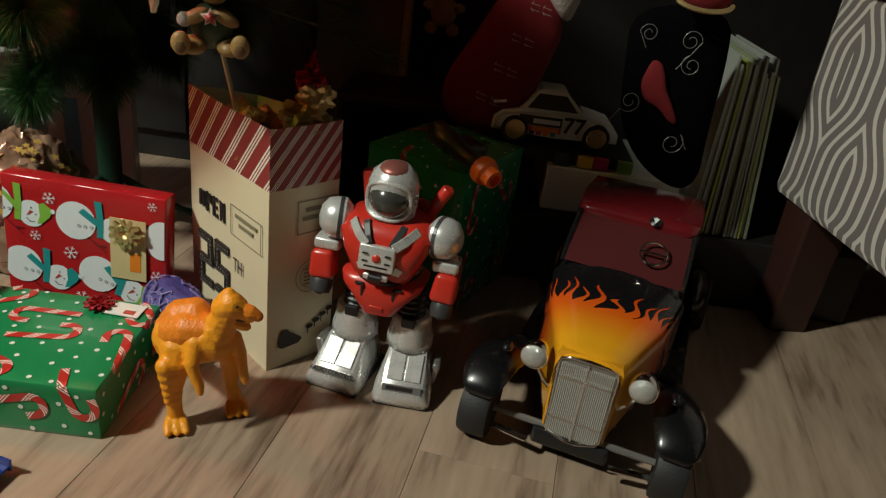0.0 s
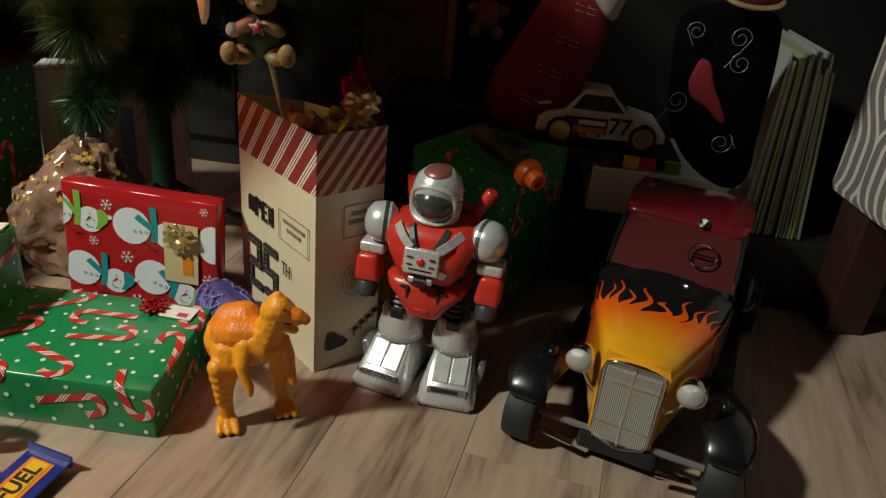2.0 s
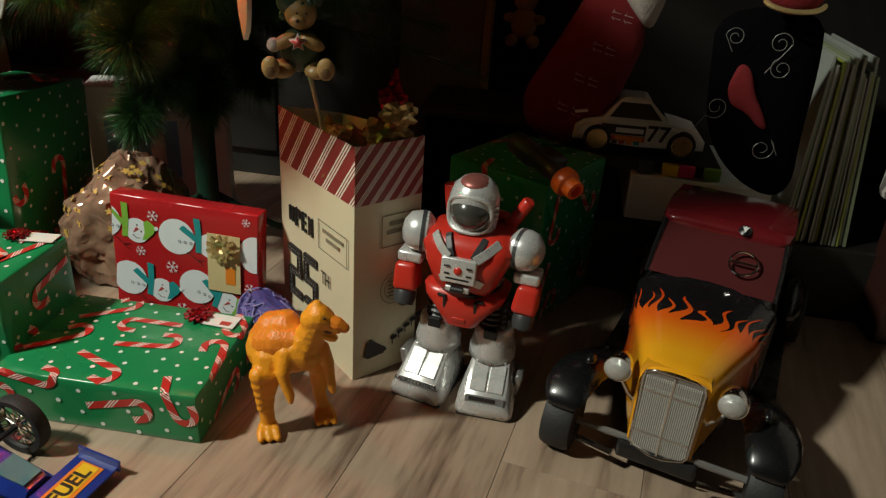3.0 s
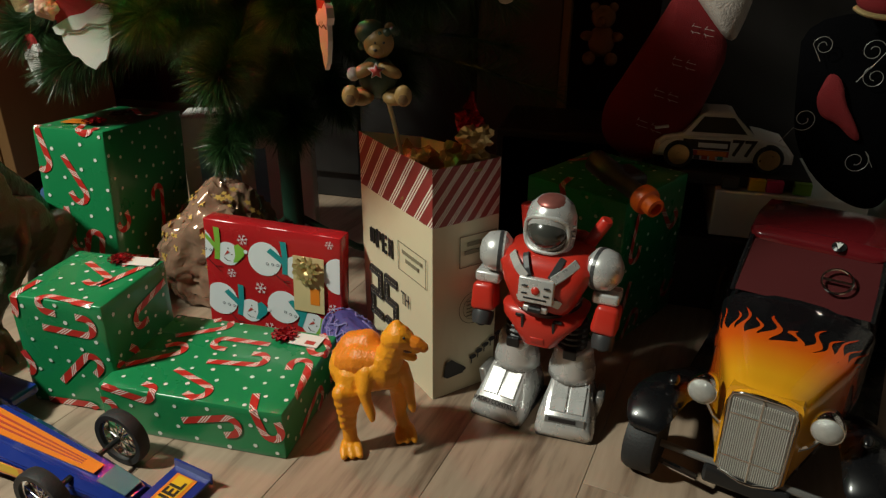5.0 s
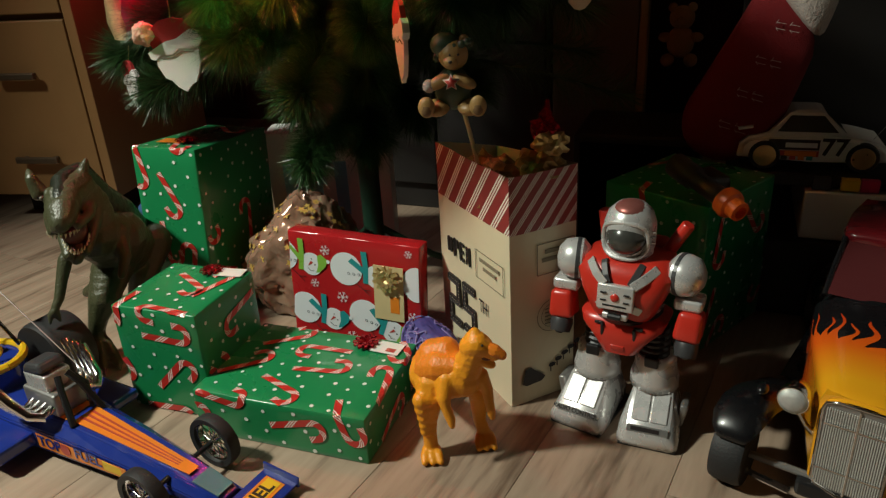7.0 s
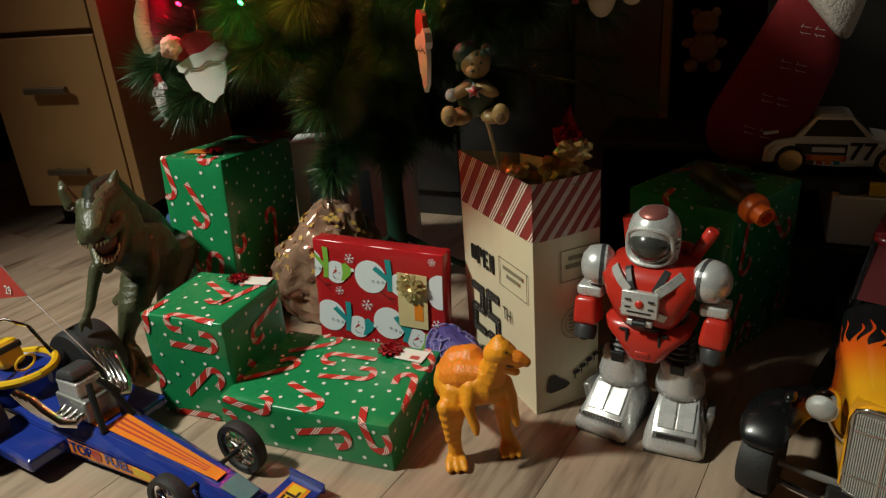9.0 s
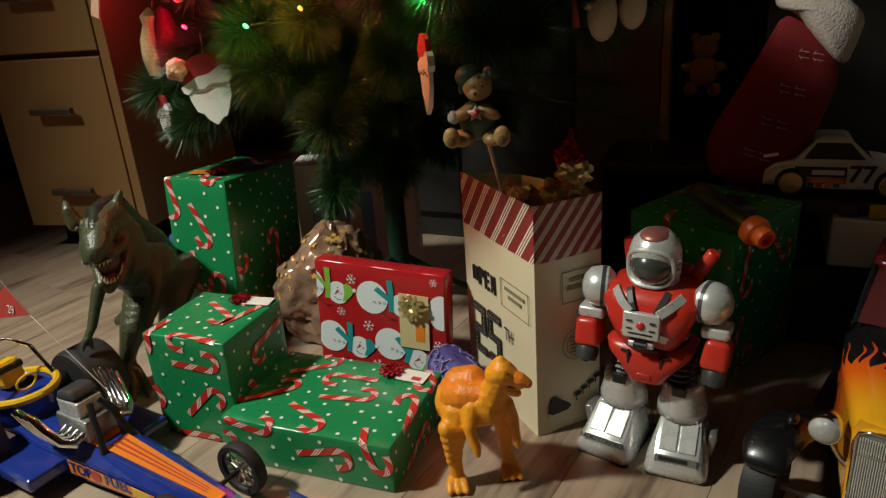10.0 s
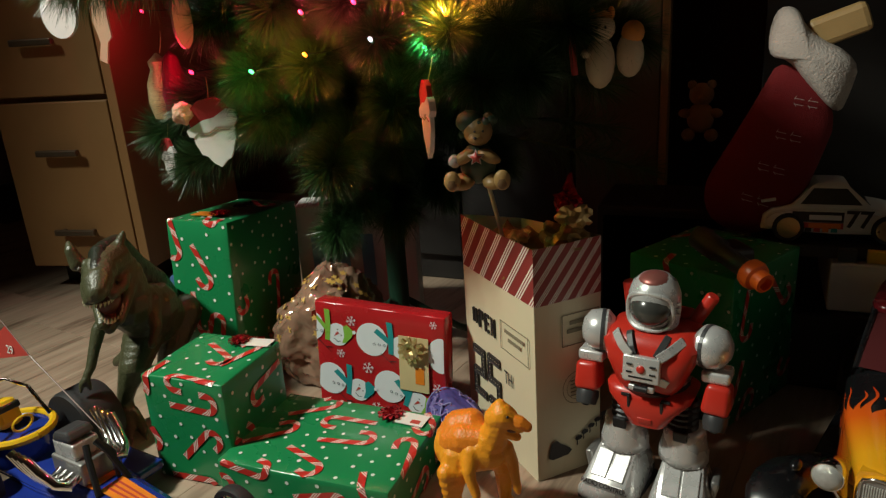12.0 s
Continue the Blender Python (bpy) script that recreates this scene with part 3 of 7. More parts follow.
def stamp(frame_m, w, h, bars, material):
    """A printed frame with bars of small print inside."""
    bm = bmesh.new()
    for x, y, a, b in ((0, h / 2, w, 0.0012), (0, -h / 2, w, 0.0012), (-w / 2, 0, 0.0012, h), (w / 2, 0, 0.0012, h)):
        add_box(bm, a, b, 0.0003, (x, y, 0))
    for k, f in enumerate(bars):
        add_box(bm, w * f, h * 0.13, 0.0003, (0, h * (0.22 - 0.26 * k), 0))
    bmesh.ops.transform(bm, matrix=frame_m, verts=bm.verts)
    return part("printed_stamp", bm, material, bag)


stamp(on_wide(0.045, 0.172), 0.066, 0.038, (0.7, 0.45), BAG_FADED)
stamp(NARROW @ pose(0.062, 0.196, 0), 0.052, 0.040, (0.6, 0.75), BAG_FADED)
bm = bmesh.new()
for r0, r1 in ((0.0225, 0.0215), (0.0165, 0.0158)):
    for i in range(28):
        a, b = 2 * math.pi * i / 28, 2 * math.pi * (i + 1) / 28
        bm.faces.new([bm.verts.new(NARROW @ Vector((0.058 + r * math.cos(t), 0.118 + r * math.sin(t), 0.0))) for r, t in ((r0, a), (r0, b), (r1, b), (r1, a))])
for k in range(5):
    add_box(bm, 0.022, 0.0016, 0.0003, m=NARROW @ pose(0.058, 0.108 + 0.005 * k, 0))
part("printed_postmark", bm, BAG_FADED, bag)
bm = bmesh.new()
sl = [(0.022, 0.030), (0.028, 0.026), (0.050, 0.027), (0.056, 0.032), (0.053, 0.036), (0.048, 0.040), (0.040, 0.046), (0.034, 0.052), (0.026, 0.050), (0.024, 0.040)]
bm.faces.new([bm.verts.new(NARROW @ Vector((x - 0.008, z, 0.0003))) for x, z in sl])
for k in range(5):
    add_disc(bm, NARROW @ pose(0.058 + 0.0095 * k, 0.046 + 0.0058 * k, 0.0003), 0.0055, 8, 0, 0.0035)
    add_box(bm, 0.0015, 0.010, 0.0003, m=NARROW @ pose(0.056 + 0.0095 * k, 0.041 + 0.0058 * k, 0.0002))
part("printed_sleigh", bm, BAG_INK, bag)
bm = bmesh.new()
add_tube(bm, [(0.02, 0.10 + 0.0 * i, 0.27) for i in (0,)] + [(0.018, 0.105, 0.30), (0.012, 0.11, 0.335), (0.004, 0.112, 0.37), (-0.004, 0.10, 0.395)], 0.0028, 8)
part("handle", bm, KRAFT, bag, "twisted paper handle", smooth=True)


def crumple(name, c, r, material, seed, parent, squash=0.8, detail=3, amp=0.35):
    """A crumpled ball of foil or tissue with sharp creases."""
    bm = bmesh.new()
    bmesh.ops.create_icosphere(bm, subdivisions=detail, radius=1)
    for v in bm.verts:
        k = 1 + amp * (noise.noise(v.co * 2.1 + Vector((seed, 0, 0))) + 0.6 * noise.noise(v.co * 5 + Vector((0, seed, 0))))
        v.co = Vector(c) + Vector((v.co.x * r, v.co.y * r, v.co.z * r * squash)) * k
    return part(name, bm, material, parent)


foilgift = thing("sweet_wrappers", "gold and red foil wrapped sweets filling the paper bag", "sweets", BAG @ pose(0, 0, 0.0))
OLD_GOLD = mat("dull_gold_foil", (0.34, 0.22, 0.08), 0.35, metal=0.5, vary=0.3, scale=40, bump=0.3, fine=120)
for i, (x, y, z, r, m_) in enumerate(((0.036, 0.05, 0.258, 0.030, OLD_GOLD), (0.05, 0.10, 0.262, 0.034, OLD_GOLD), (0.030, 0.085, 0.290, 0.012, GOLD), (0.060, 0.028, 0.300, 0.026, OLD_GOLD), (0.068, 0.020, 0.328, 0.019, GOLD), (0.05, 0.14, 0.262, 0.030, OLD_GOLD),
                                      (0.070, 0.032, 0.342, 0.016, RED_FOIL))):
    crumple("wrapper", (x, y, z), r, m_, i * 3.3, foilgift, amp=0.5)
part("wrapper_twist", lathe([(0.009, 0), (0.005, 0.008), (0.002, 0.02)], (0.072, 0.035, 0.354), (0.2, 0.1, 1), 9), RED_FOIL, foilgift)

# ---------------------------------------------------------------- orange toy dinosaur
# local x runs along its length towards the bill, local -y is towards the open floor
dino = thing("toy_dinosaur", "orange rubber duck-billed toy dinosaur standing on two legs", "toy dinosaur", facing((-0.294, 0.738, 0), (0.92, 0.39, 0), (-0.39, 0.92, 0)) @ Matrix.Scale(0.93, 4))
bm = bmesh.new()
add_limb(bm, [(0.006, 0.030, 0.104), (0.028, 0.018, 0.108), (0.044, 0.008, 0.112)], [0.028, 0.029, 0.025])
add_limb(bm, [(0.002, 0.034, 0.104), (-0.006, 0.062, 0.085), (-0.004, 0.090, 0.055), (0.010, 0.108, 0.030), (0.034, 0.116, 0.014)], [0.024, 0.018, 0.012, 0.008, 0.004])
add_limb(bm, [(0.042, 0.006, 0.116), (0.051, 0.001, 0.136), (0.056, -0.004, 0.152)], [0.023, 0.0175, 0.0150])
add_limb(bm, [(0.054, -0.004, 0.160), (0.061, -0.008, 0.166), (0.068, -0.010, 0.163)], [0.0145, 0.0150, 0.0120])
add_limb(bm, [(0.057, -0.004, 0.170), (0.059, -0.005, 0.178)], [0.0110, 0.0070])
add_limb(bm, [(0.068, -0.010, 0.160), (0.080, -0.014, 0.154)], [0.0100, 0.0080])
add_limb(bm, [(0.060, -0.007, 0.148), (0.072, -0.011, 0.141), (0.077, -0.012, 0.139)], [0.0085, 0.0065, 0.0050])
# the leg by the tail, then the leg below the chest
add_limb(bm, [(0.006, 0.016, 0.100), (0.001, 0.006, 0.078), (-0.002, 0.006, 0.056), (-0.001, 0.006, 0.034), (0.000, 0.006, 0.014)], [0.0215, 0.0165, 0.0125, 0.0095, 0.0095])
add_limb(bm, [(0.056, 0.022, 0.096), (0.062, 0.026, 0.074), (0.062, 0.026, 0.050), (0.062, 0.028, 0.032), (0.067, 0.026, 0.014)], [0.0190, 0.0135, 0.0105, 0.0085, 0.0090])
for ox, oy in ((0.000, 0.004), (0.068, 0.024)):
    for t in (-0.0085, 0.0, 0.0085):
        add_limb(bm, [(ox + t * 0.6, oy, 0.009), (ox + t, oy - 0.010, 0.0085), (ox + t * 1.15 + 0.001, oy - 0.019, 0.0050)], [0.0075, 0.0060, 0.0042])
# arms
add_limb(bm, [(0.024, -0.002, 0.116), (0.019, -0.012, 0.097), (0.021, -0.015, 0.086), (0.026, -0.018, 0.070), (0.027, -0.020, 0.062)], [0.0120, 0.0088, 0.0070, 0.0062, 0.0040])
add_limb(bm, [(0.064, 0.004, 0.114), (0.071, 0.002, 0.096), (0.073, -0.002, 0.080), (0.075, -0.005, 0.066), (0.076, -0.006, 0.060)], [0.0105, 0.0080, 0.0064, 0.0058, 0.0038])
# skin folds at the shoulder and the knees
for z, r in ((0.086, 0.0185), (0.074, 0.0165), (0.062, 0.0138), (0.050, 0.0118), (0.040, 0.0106)):
    add_limb(bm, [(-0.004 + r * 0.55, 0.002, z), (-0.004 - r * 0.2, -0.001, z + 0.002)], [r * 0.62, r * 0.62])
fused(part("body", bm, ORANGE_DINO, dino, "orange ribbed rubber body"), 0.0018, 3)
bm = bmesh.new()
add_limb(bm, [(0.040, 0.016, 0.124), (0.026, 0.028, 0.136), (0.010, 0.036, 0.128), (-0.002, 0.042, 0.110), (-0.006, 0.056, 0.092)], [0.0150, 0.0180, 0.0195, 0.0175, 0.0140])
add_limb(bm, [(0.036, 0.008, 0.126), (0.018, 0.014, 0.124), (0.004, 0.024, 0.116)], [0.0180, 0.0205, 0.0200])
fused(part("hump", bm, RUST_DINO, dino, "darker rust-orange hump"), 0.0020, 3)
bm = bmesh.new()
add_limb(bm, [(0.070, -0.013, 0.166), (0.080, -0.016, 0.160), (0.088, -0.018, 0.155)], [0.0062, 0.0082, 0.0062])
fused(part("bill", bm, RUST_DINO, dino, "rust-orange bill"), 0.0016, 2)
part("mouth", ball((0.072, -0.011, 0.1505), (0.0095, 0.0075, 0.0045), 12), MOUTH, dino, "dark open mouth", smooth=True)
part("eye", ball((0.066, -0.0205, 0.1705), 0.0016, 8), BLACK, dino, smooth=True)
part("eye", ball((0.071, 0.0015, 0.1700), 0.0016, 8), BLACK, dino, smooth=True)

# ---------------------------------------------------------------- green toy tyrannosaur
# local y runs from the open floor back into the corner
trex = thing("toy_dinosaur", "dark green rubber toy tyrannosaur with an open jaw", "toy dinosaur", facing((-0.831, 0.778, 0), (0.61, 0.79, 0), (-0.79, 0.61, 0)) @ Matrix.Scale(0.95, 4))
bm = bmesh.new()
add_limb(bm, [(-0.002, 0.018, 0.198), (0.028, 0.040, 0.176), (0.052, 0.080, 0.140)], [0.036, 0.044, 0.042])
add_limb(bm, [(0.052, 0.080, 0.140), (0.058, 0.130, 0.105), (0.040, 0.190, 0.062), (0.010, 0.240, 0.022)], [0.040, 0.030, 0.018, 0.010])
add_limb(bm, [(-0.006, 0.020, 0.208), (-0.018, 0.016, 0.242), (-0.034, 0.006, 0.268)], [0.034, 0.032, 0.030])
add_limb(bm, [(-0.038, 0.002, 0.276), (-0.052, -0.022, 0.276), (-0.058, -0.050, 0.268), (-0.060, -0.066, 0.260)], [0.030, 0.0270, 0.0225, 0.0165])
for s_ in (-1, 1):
    # brow horns, cheeks and the two sides of the upper lip
    add_limb(bm, [(-0.056 + 0.026 * s_, -0.004 + 0.006 * s_, 0.288), (-0.058 + 0.034 * s_, -0.002 + 0.006 * s_, 0.308), (-0.058 + 0.036 * s_, 0.002, 0.316)], [0.0110, 0.0075, 0.0040])
    add_limb(bm, [(-0.044 + 0.024 * s_, -0.012, 0.256), (-0.046 + 0.024 * s_, -0.034, 0.250), (-0.054 + 0.016 * s_, -0.060, 0.248)], [0.0105, 0.0085, 0.0070])
    add_limb(bm, [(-0.058 + 0.009 * s_, -0.030, 0.292), (-0.060 + 0.008 * s_, -0.058, 0.276)], [0.0060, 0.0050])
    add_limb(bm, [(-0.030 + 0.020 * s_, -0.004, 0.244), (-0.034 + 0.019 * s_, -0.020, 0.222), (-0.038 + 0.012 * s_, -0.046, 0.204)], [0.0115, 0.0085, 0.0075])
add_limb(bm, [(-0.018, 0.004, 0.232), (-0.028, -0.006, 0.206), (-0.038, -0.044, 0.196)], [0.024, 0.0165, 0.0095])
# legs with three broad toes
for ox, oy, lean in ((0.0, 0.0, 0.0), (0.066, 0.050, 0.010)):
    add_limb(bm, [(ox + 0.022, oy + 0.040, 0.138), (ox + 0.006, oy + 0.014, 0.104), (ox - 0.002, oy + 0.014, 0.074), (ox - 0.004, oy + 0.024, 0.046), (ox, oy + 0.010, 0.018)], [0.034, 0.0250, 0.0165, 0.0135, 0.0150])
    for t in (-0.020, 0.0, 0.020):
        add_limb(bm, [(ox + t * 0.35, oy + 0.010, 0.030), (ox + t * 0.8, oy - 0.008, 0.016), (ox + t * 1.1, oy - 0.026, 0.0080)], [0.0095, 0.0090, 0.0062])
# arms
add_limb(bm, [(-0.030, 0.000, 0.204), (-0.050, -0.012, 0.186), (-0.056, -0.020, 0.160), (-0.060, -0.028, 0.138), (-0.068, -0.034, 0.122)], [0.0150, 0.0115, 0.0090, 0.0078, 0.0062])
add_limb(bm, [(0.024, 0.006, 0.190), (0.030, -0.014, 0.168), (0.024, -0.026, 0.148)], [0.0140, 0.0095, 0.0070])
for t in (-0.004, 0.004):
    add_limb(bm, [(-0.068 + t, -0.034, 0.120), (-0.066 + t * 1.6, -0.038, 0.108)], [0.0048, 0.0026])
fused(part("body", bm, TREX, trex, "dark green pebbled rubber body"), 0.0024, 2)
bm = bmesh.new()
add_limb(bm, [(-0.048, 0.004, 0.296), (-0.030, 0.026, 0.288), (-0.004, 0.048, 0.244), (0.030, 0.072, 0.204), (0.056, 0.104, 0.166), (0.060, 0.150, 0.118)], [0.0150, 0.0220, 0.0270, 0.0300, 0.0290, 0.0200])
add_limb(bm, [(-0.056, -0.010, 0.297), (-0.060, -0.040, 0.286), (-0.062, -0.062, 0.273)], [0.0135, 0.0110, 0.0075])
fused(part("back_ridge", bm, TREX_DARK, trex, "near-black back and snout"), 0.0028, 3)
part("mouth_lining", ball((-0.040, -0.026, 0.228), (0.0170, 0.0200, 0.0200), 14, rot=Matrix.Rotation(0.5, 4, "X")), MOUTH, trex, "dark red open mouth", smooth=True)
part("tongue", ball((-0.038, -0.040, 0.209), (0.0080, 0.0150, 0.0045), 10, rot=Matrix.Rotation(0.5, 4, "X")), MOUTH, trex, smooth=True)
for k in range(11):
    a = math.pi * (k - 5) / 11
    for up in (1, -1):
        x, y = (-0.055 + 0.0200 * math.sin(a), -0.046 - 0.022 * math.cos(a)) if up > 0 else (-0.038 + 0.0160 * math.sin(a), -0.034 - 0.018 * math.cos(a))
        z = 0.2425 + 0.003 * (1 - math.cos(a)) if up > 0 else 0.2045 + 0.016 * (1 - math.cos(a))
        part("tooth", lathe([(0.0022, 0), (0.0014, 0.0035), (0.0003, 0.0070)], (x, y, z), (0, 0.1, -up), 6), TEETH, trex)
for s_ in (-1, 1):
    part("eye", ball((-0.054 + 0.0265 * s_, -0.026, 0.284), 0.0030, 8), CLAW, trex, smooth=True)
for ox, oy in ((0.0, 0.0), (0.066, 0.050)):
    for t in (-0.020, 0.0, 0.020):
        part("claw", lathe([(0.0042, 0), (0.0028, 0.006), (0.0003, 0.013)], (ox + t * 1.1, oy - 0.029, 0.0070), (0, -1, -0.25), 7), CLAW, trex)

# the whole toy leans a little to the side on its feet
LEAN = Matrix(((1, 0, 0.24, 0), (0, 1, 0, 0), (0, 0, 1, 0), (0, 0, 0, 1)))
for ob in trex.children:
    ob.data.transform(LEAN)

# ---------------------------------------------------------------- robot
robot = thing("toy_robot", "red and silver plastic toy robot with a domed helmet", "toy robot", pose(-0.100, 0.880, 0, 0, 0, -8))


def rbox(name, size, c, material, parent=robot, bevel=0.004, rot=(0, 0, 0), taper=(1, 1), label=""):
    ob = part(name, box(*size, bevel=bevel, taper=taper, seg=3), material, parent, label, smooth=True, m=pose(*c, *rot))
    return ob


def foot(sx):
    x = 0.037 * sx
    f = part("foot", bmesh.new(), SILVER, robot, "broad silver boot", m=pose(x, 0, 0, 0, 0, 6 * sx) @ Matrix.Diagonal((0.92, 0.95, 0.97, 1)))
    bm = bmesh.new()
    prof = [(-0.056, 0.004, 0.020, 0.032), (-0.050, 0.0, 0.028, 0.037), (-0.030, 0.0, 0.043, 0.037), (-0.012, 0.0, 0.058, 0.034), (0.010, 0.0, 0.062, 0.032), (0.040, 0.0, 0.045, 0.030), (0.046, 0.004, 0.030, 0.027)]
    rings = []
    for y, z0, z1, hw in prof:
        rings.append([(-hw, y, z0 + 0.004), (-hw + 0.004, y, z0), (hw - 0.004, y, z0), (hw, y, z0 + 0.004), (hw, y, z0 + (z1 - z0) * 0.45), (hw * 0.74, y, z1 - 0.002), (hw * 0.66, y, z1), (-hw * 0.66, y, z1), (-hw * 0.74, y, z1 - 0.002), (-hw, y, z0 + (z1 - z0) * 0.45)])
    add_loft(bm, rings)
    bmesh.ops.recalc_face_normals(bm, faces=bm.faces)
    bmesh.ops.bevel(bm, geom=list(bm.edges), offset=0.0012, segments=2, affect="EDGES")
    bm.to_mesh(f.data)
    bm.free()
    f.data.materials.clear()
    f.data.materials.append(SILVER)
    f.data.shade_smooth()
    for k in (-1, 1):
        part("toe_panel", box(0.0205, 0.036, 0.003, bevel=0.001), SILVER, f, "raised silver panel", m=pose(0.0114 * k, -0.0300, 0.0440, 38, 0, 0))
    part("ankle_plate", box(0.040, 0.014, 0.003, bevel=0.0008), SILVER, f, m=pose(0, -0.0085, 0.0605, 24, 0, 0))
    part("nameplate", box(0.050, 0.0085, 0.002, bevel=0.0006), SILVER_DULL, f, m=pose(0, -0.0515, 0.0265, 62, 0, 0))
    if sx < 0:
        letters("RADIO CONTROL", 0.0075, PRINT_DARK, f, pose(0, -0.0527, 0.0272, 62, 0, 0), bold=0.00012)
        bm = bmesh.new()
        add_box(bm, 0.030, 0.0050, 0.0004)
        part("printed_bar", bm, PRINT_DARK, f, m=pose(0, -0.0092, 0.0622, 24, 0, 0))
    else:
        part("printed_bar", box(0.034, 0.0046, 0.0004), PRINT_DARK, f, m=pose(-0.003, -0.0527, 0.0272, 62, 0, 0))
    rbox("sole", (0.070, 0.098, 0.006), (0, -0.005, 0.003), GREY, f, 0.002)
    rbox("ankle_fin", (0.010, 0.034, 0.030), (0.036 * sx, 0.0, 0.030), SILVER_DULL, f, 0.003, (0, 12 * sx, 0))
    # shin and thigh
    sh = part("shin_guard", bmesh.new(), SILVER, robot, "silver shin guard", m=pose(x * 0.93, 0.006, 0.056, 0, 0, 0))
    bm = bmesh.new()
    add_loft(bm, [circle((0, 0, z), rx, n=18, ry=ry) for z, rx, ry in ((0, 0.028, 0.027), (0.010, 0.028, 0.027), (0.024, 0.0245, 0.024), (0.036, 0.0235, 0.0235), (0.041, 0.0215, 0.0215), (0.042, 0.0165, 0.0165))])
    bm.to_mesh(sh.data)
    bm.free()
    sh.data.shade_smooth()
    part("knee_notch", box(0.016, 0.006, 0.014, bevel=0.002), BLACK, sh, m=pose(0, -0.022, 0.039, 8))
    for k in range(5):
        part("thigh_ring", lathe([(0.0155, 0), (0.0180, 0.002), (0.0180, 0.0045), (0.0155, 0.0072)], (x * 0.86, 0.004, 0.095 + 0.0075 * k), n=18), BLACK, robot)


foot(-1)
foot(1)
# hips and torso as lofts of rounded sections: z, half width, front y, back y
def torso(name, rows, material, label=""):
    bm = bmesh.new()
    rings = []
    for z, hw, yf, yb in rows:
        ring = []
        for i in range(24):
            a = 2 * math.pi * i / 24
            c, s = math.cos(a), math.sin(a)
            px = hw * math.copysign(abs(c) ** 0.5, c)
            yy = math.copysign(abs(s) ** 0.5, s)
            ring.append((px, (yf + yb) / 2 + yy * (yb - yf) / 2, z))
        rings.append(ring)
    add_loft(bm, rings)
    bmesh.ops.recalc_face_normals(bm, faces=bm.faces)
    return part(name, bm, material, robot, label, smooth=True)


pelvis = torso("pelvis", [(0.103, 0.013, -0.026, 0.016), (0.109, 0.021, -0.036, 0.020), (0.124, 0.031, -0.039, 0.024), (0.140, 0.046, -0.038, 0.028), (0.149, 0.049, -0.034, 0.028), (0.153, 0.044, -0.028, 0.024)], ROBOT_RED, "red hip piece")
part("waist", lathe([(0.036, 0), (0.040, 0.006), (0.036, 0.012)], (0, -0.002, 0.148)), BLACK, robot, smooth=True)
chest = torso("chest", [(0.150, 0.030, -0.034, 0.026), (0.162, 0.037, -0.041, 0.032), (0.185, 0.047, -0.044, 0.036), (0.206, 0.054, -0.040, 0.036), (0.218, 0.047, -0.031, 0.030), (0.222, 0.032, -0.020, 0.022)], ROBOT_RED, "red rounded chest")
CHEST = [(0.150, 0.030, -0.034, 0.026), (0.162, 0.037, -0.041, 0.032), (0.185, 0.047, -0.044, 0.036), (0.206, 0.054, -0.040, 0.036), (0.218, 0.047, -0.031, 0.030), (0.222, 0.032, -0.020, 0.022)]


def chest_y(x, z):
    """Where the front of the chest lies."""
    for a, b in zip(CHEST, CHEST[1:]):
        if z <= b[0]:
            f = (z - a[0]) / (b[0] - a[0])
            _, hw, yf, yb = [p + (q - p) * f for p, q in zip(a, b)]
            return (yf + yb) / 2 - (yb - yf) / 2 * max(0.0, 1 - (abs(x) / hw) ** 2.0) ** 0.5
    return -0.01


rbox("chest_plate", (0.040, 0.008, 0.029), (-0.002, -0.046, 0.186), SILVER, chest, 0.002, (-6, 0, 0), label="silver chest plate")
part("button", lathe([(0.0046, 0), (0.0046, 0.002), (0.0030, 0.0035)], (-0.002, -0.049, 0.187), (0, -1, 0.1), 14), ROBOT_RED, chest, "red button", smooth=True)
for sx in (-1, 1):
    for z in (0.183, 0.192):
        part("slot", box(0.006, 0.002, 0.0016), BLACK, chest, m=pose(-0.002 + 0.0125 * sx, -0.0505, z, -6))
    for (x0, z0), (x1, z1), half, deep, m_ in (((0.015, 0.197), (0.037, 0.2150), 0.0052, 0.0070, SILVER), ((0.016, 0.174), (0.0385, 0.1600), 0.0050, 0.0062, SILVER), ((0.012, 0.199), (0.021, 0.2190), 0.0036, 0.0046, GREY)):
        bm = bmesh.new()
        rings = []
        side = Vector((-(z1 - z0), 0, x1 - x0)).normalized() * half
        for i in range(9):
            x, z = x0 + (x1 - x0) * i / 8, z0 + (z1 - z0) * i / 8
            o, n_ = Vector((x * sx, chest_y(x, z), z)), Vector((0, -deep, deep * 0.5 if z > 0.19 else 0))
            s_ = Vector((side.x * sx, 0, side.z))
            rings.append([o + s_ - n_, o + s_ + n_, o - s_ + n_, o - s_ - n_])
        add_loft(bm, rings)
        bmesh.ops.recalc_face_normals(bm, faces=bm.faces)
        bmesh.ops.bevel(bm, geom=list(bm.edges), offset=0.0006, segments=1, affect="EDGES")
        part("strap", bm, m_, chest, "silver harness strap" if m_ is SILVER else "dark shoulder strap")
    part("hip_groove", box(0.0035, 0.003, 0.016, bevel=0.001), BLACK, pelvis, m=pose(0.018 * sx, -0.0375, 0.138, 8))
    part("hip_groove", box(0.010, 0.003, 0.0035, bevel=0.001), BLACK, pelvis, m=pose(0.022 * sx, -0.0365, 0.146, 8))
part("mouth_slot", box(0.026, 0.002, 0.0018), BLACK, chest, m=pose(-0.002, -0.0505, 0.1775, -6))
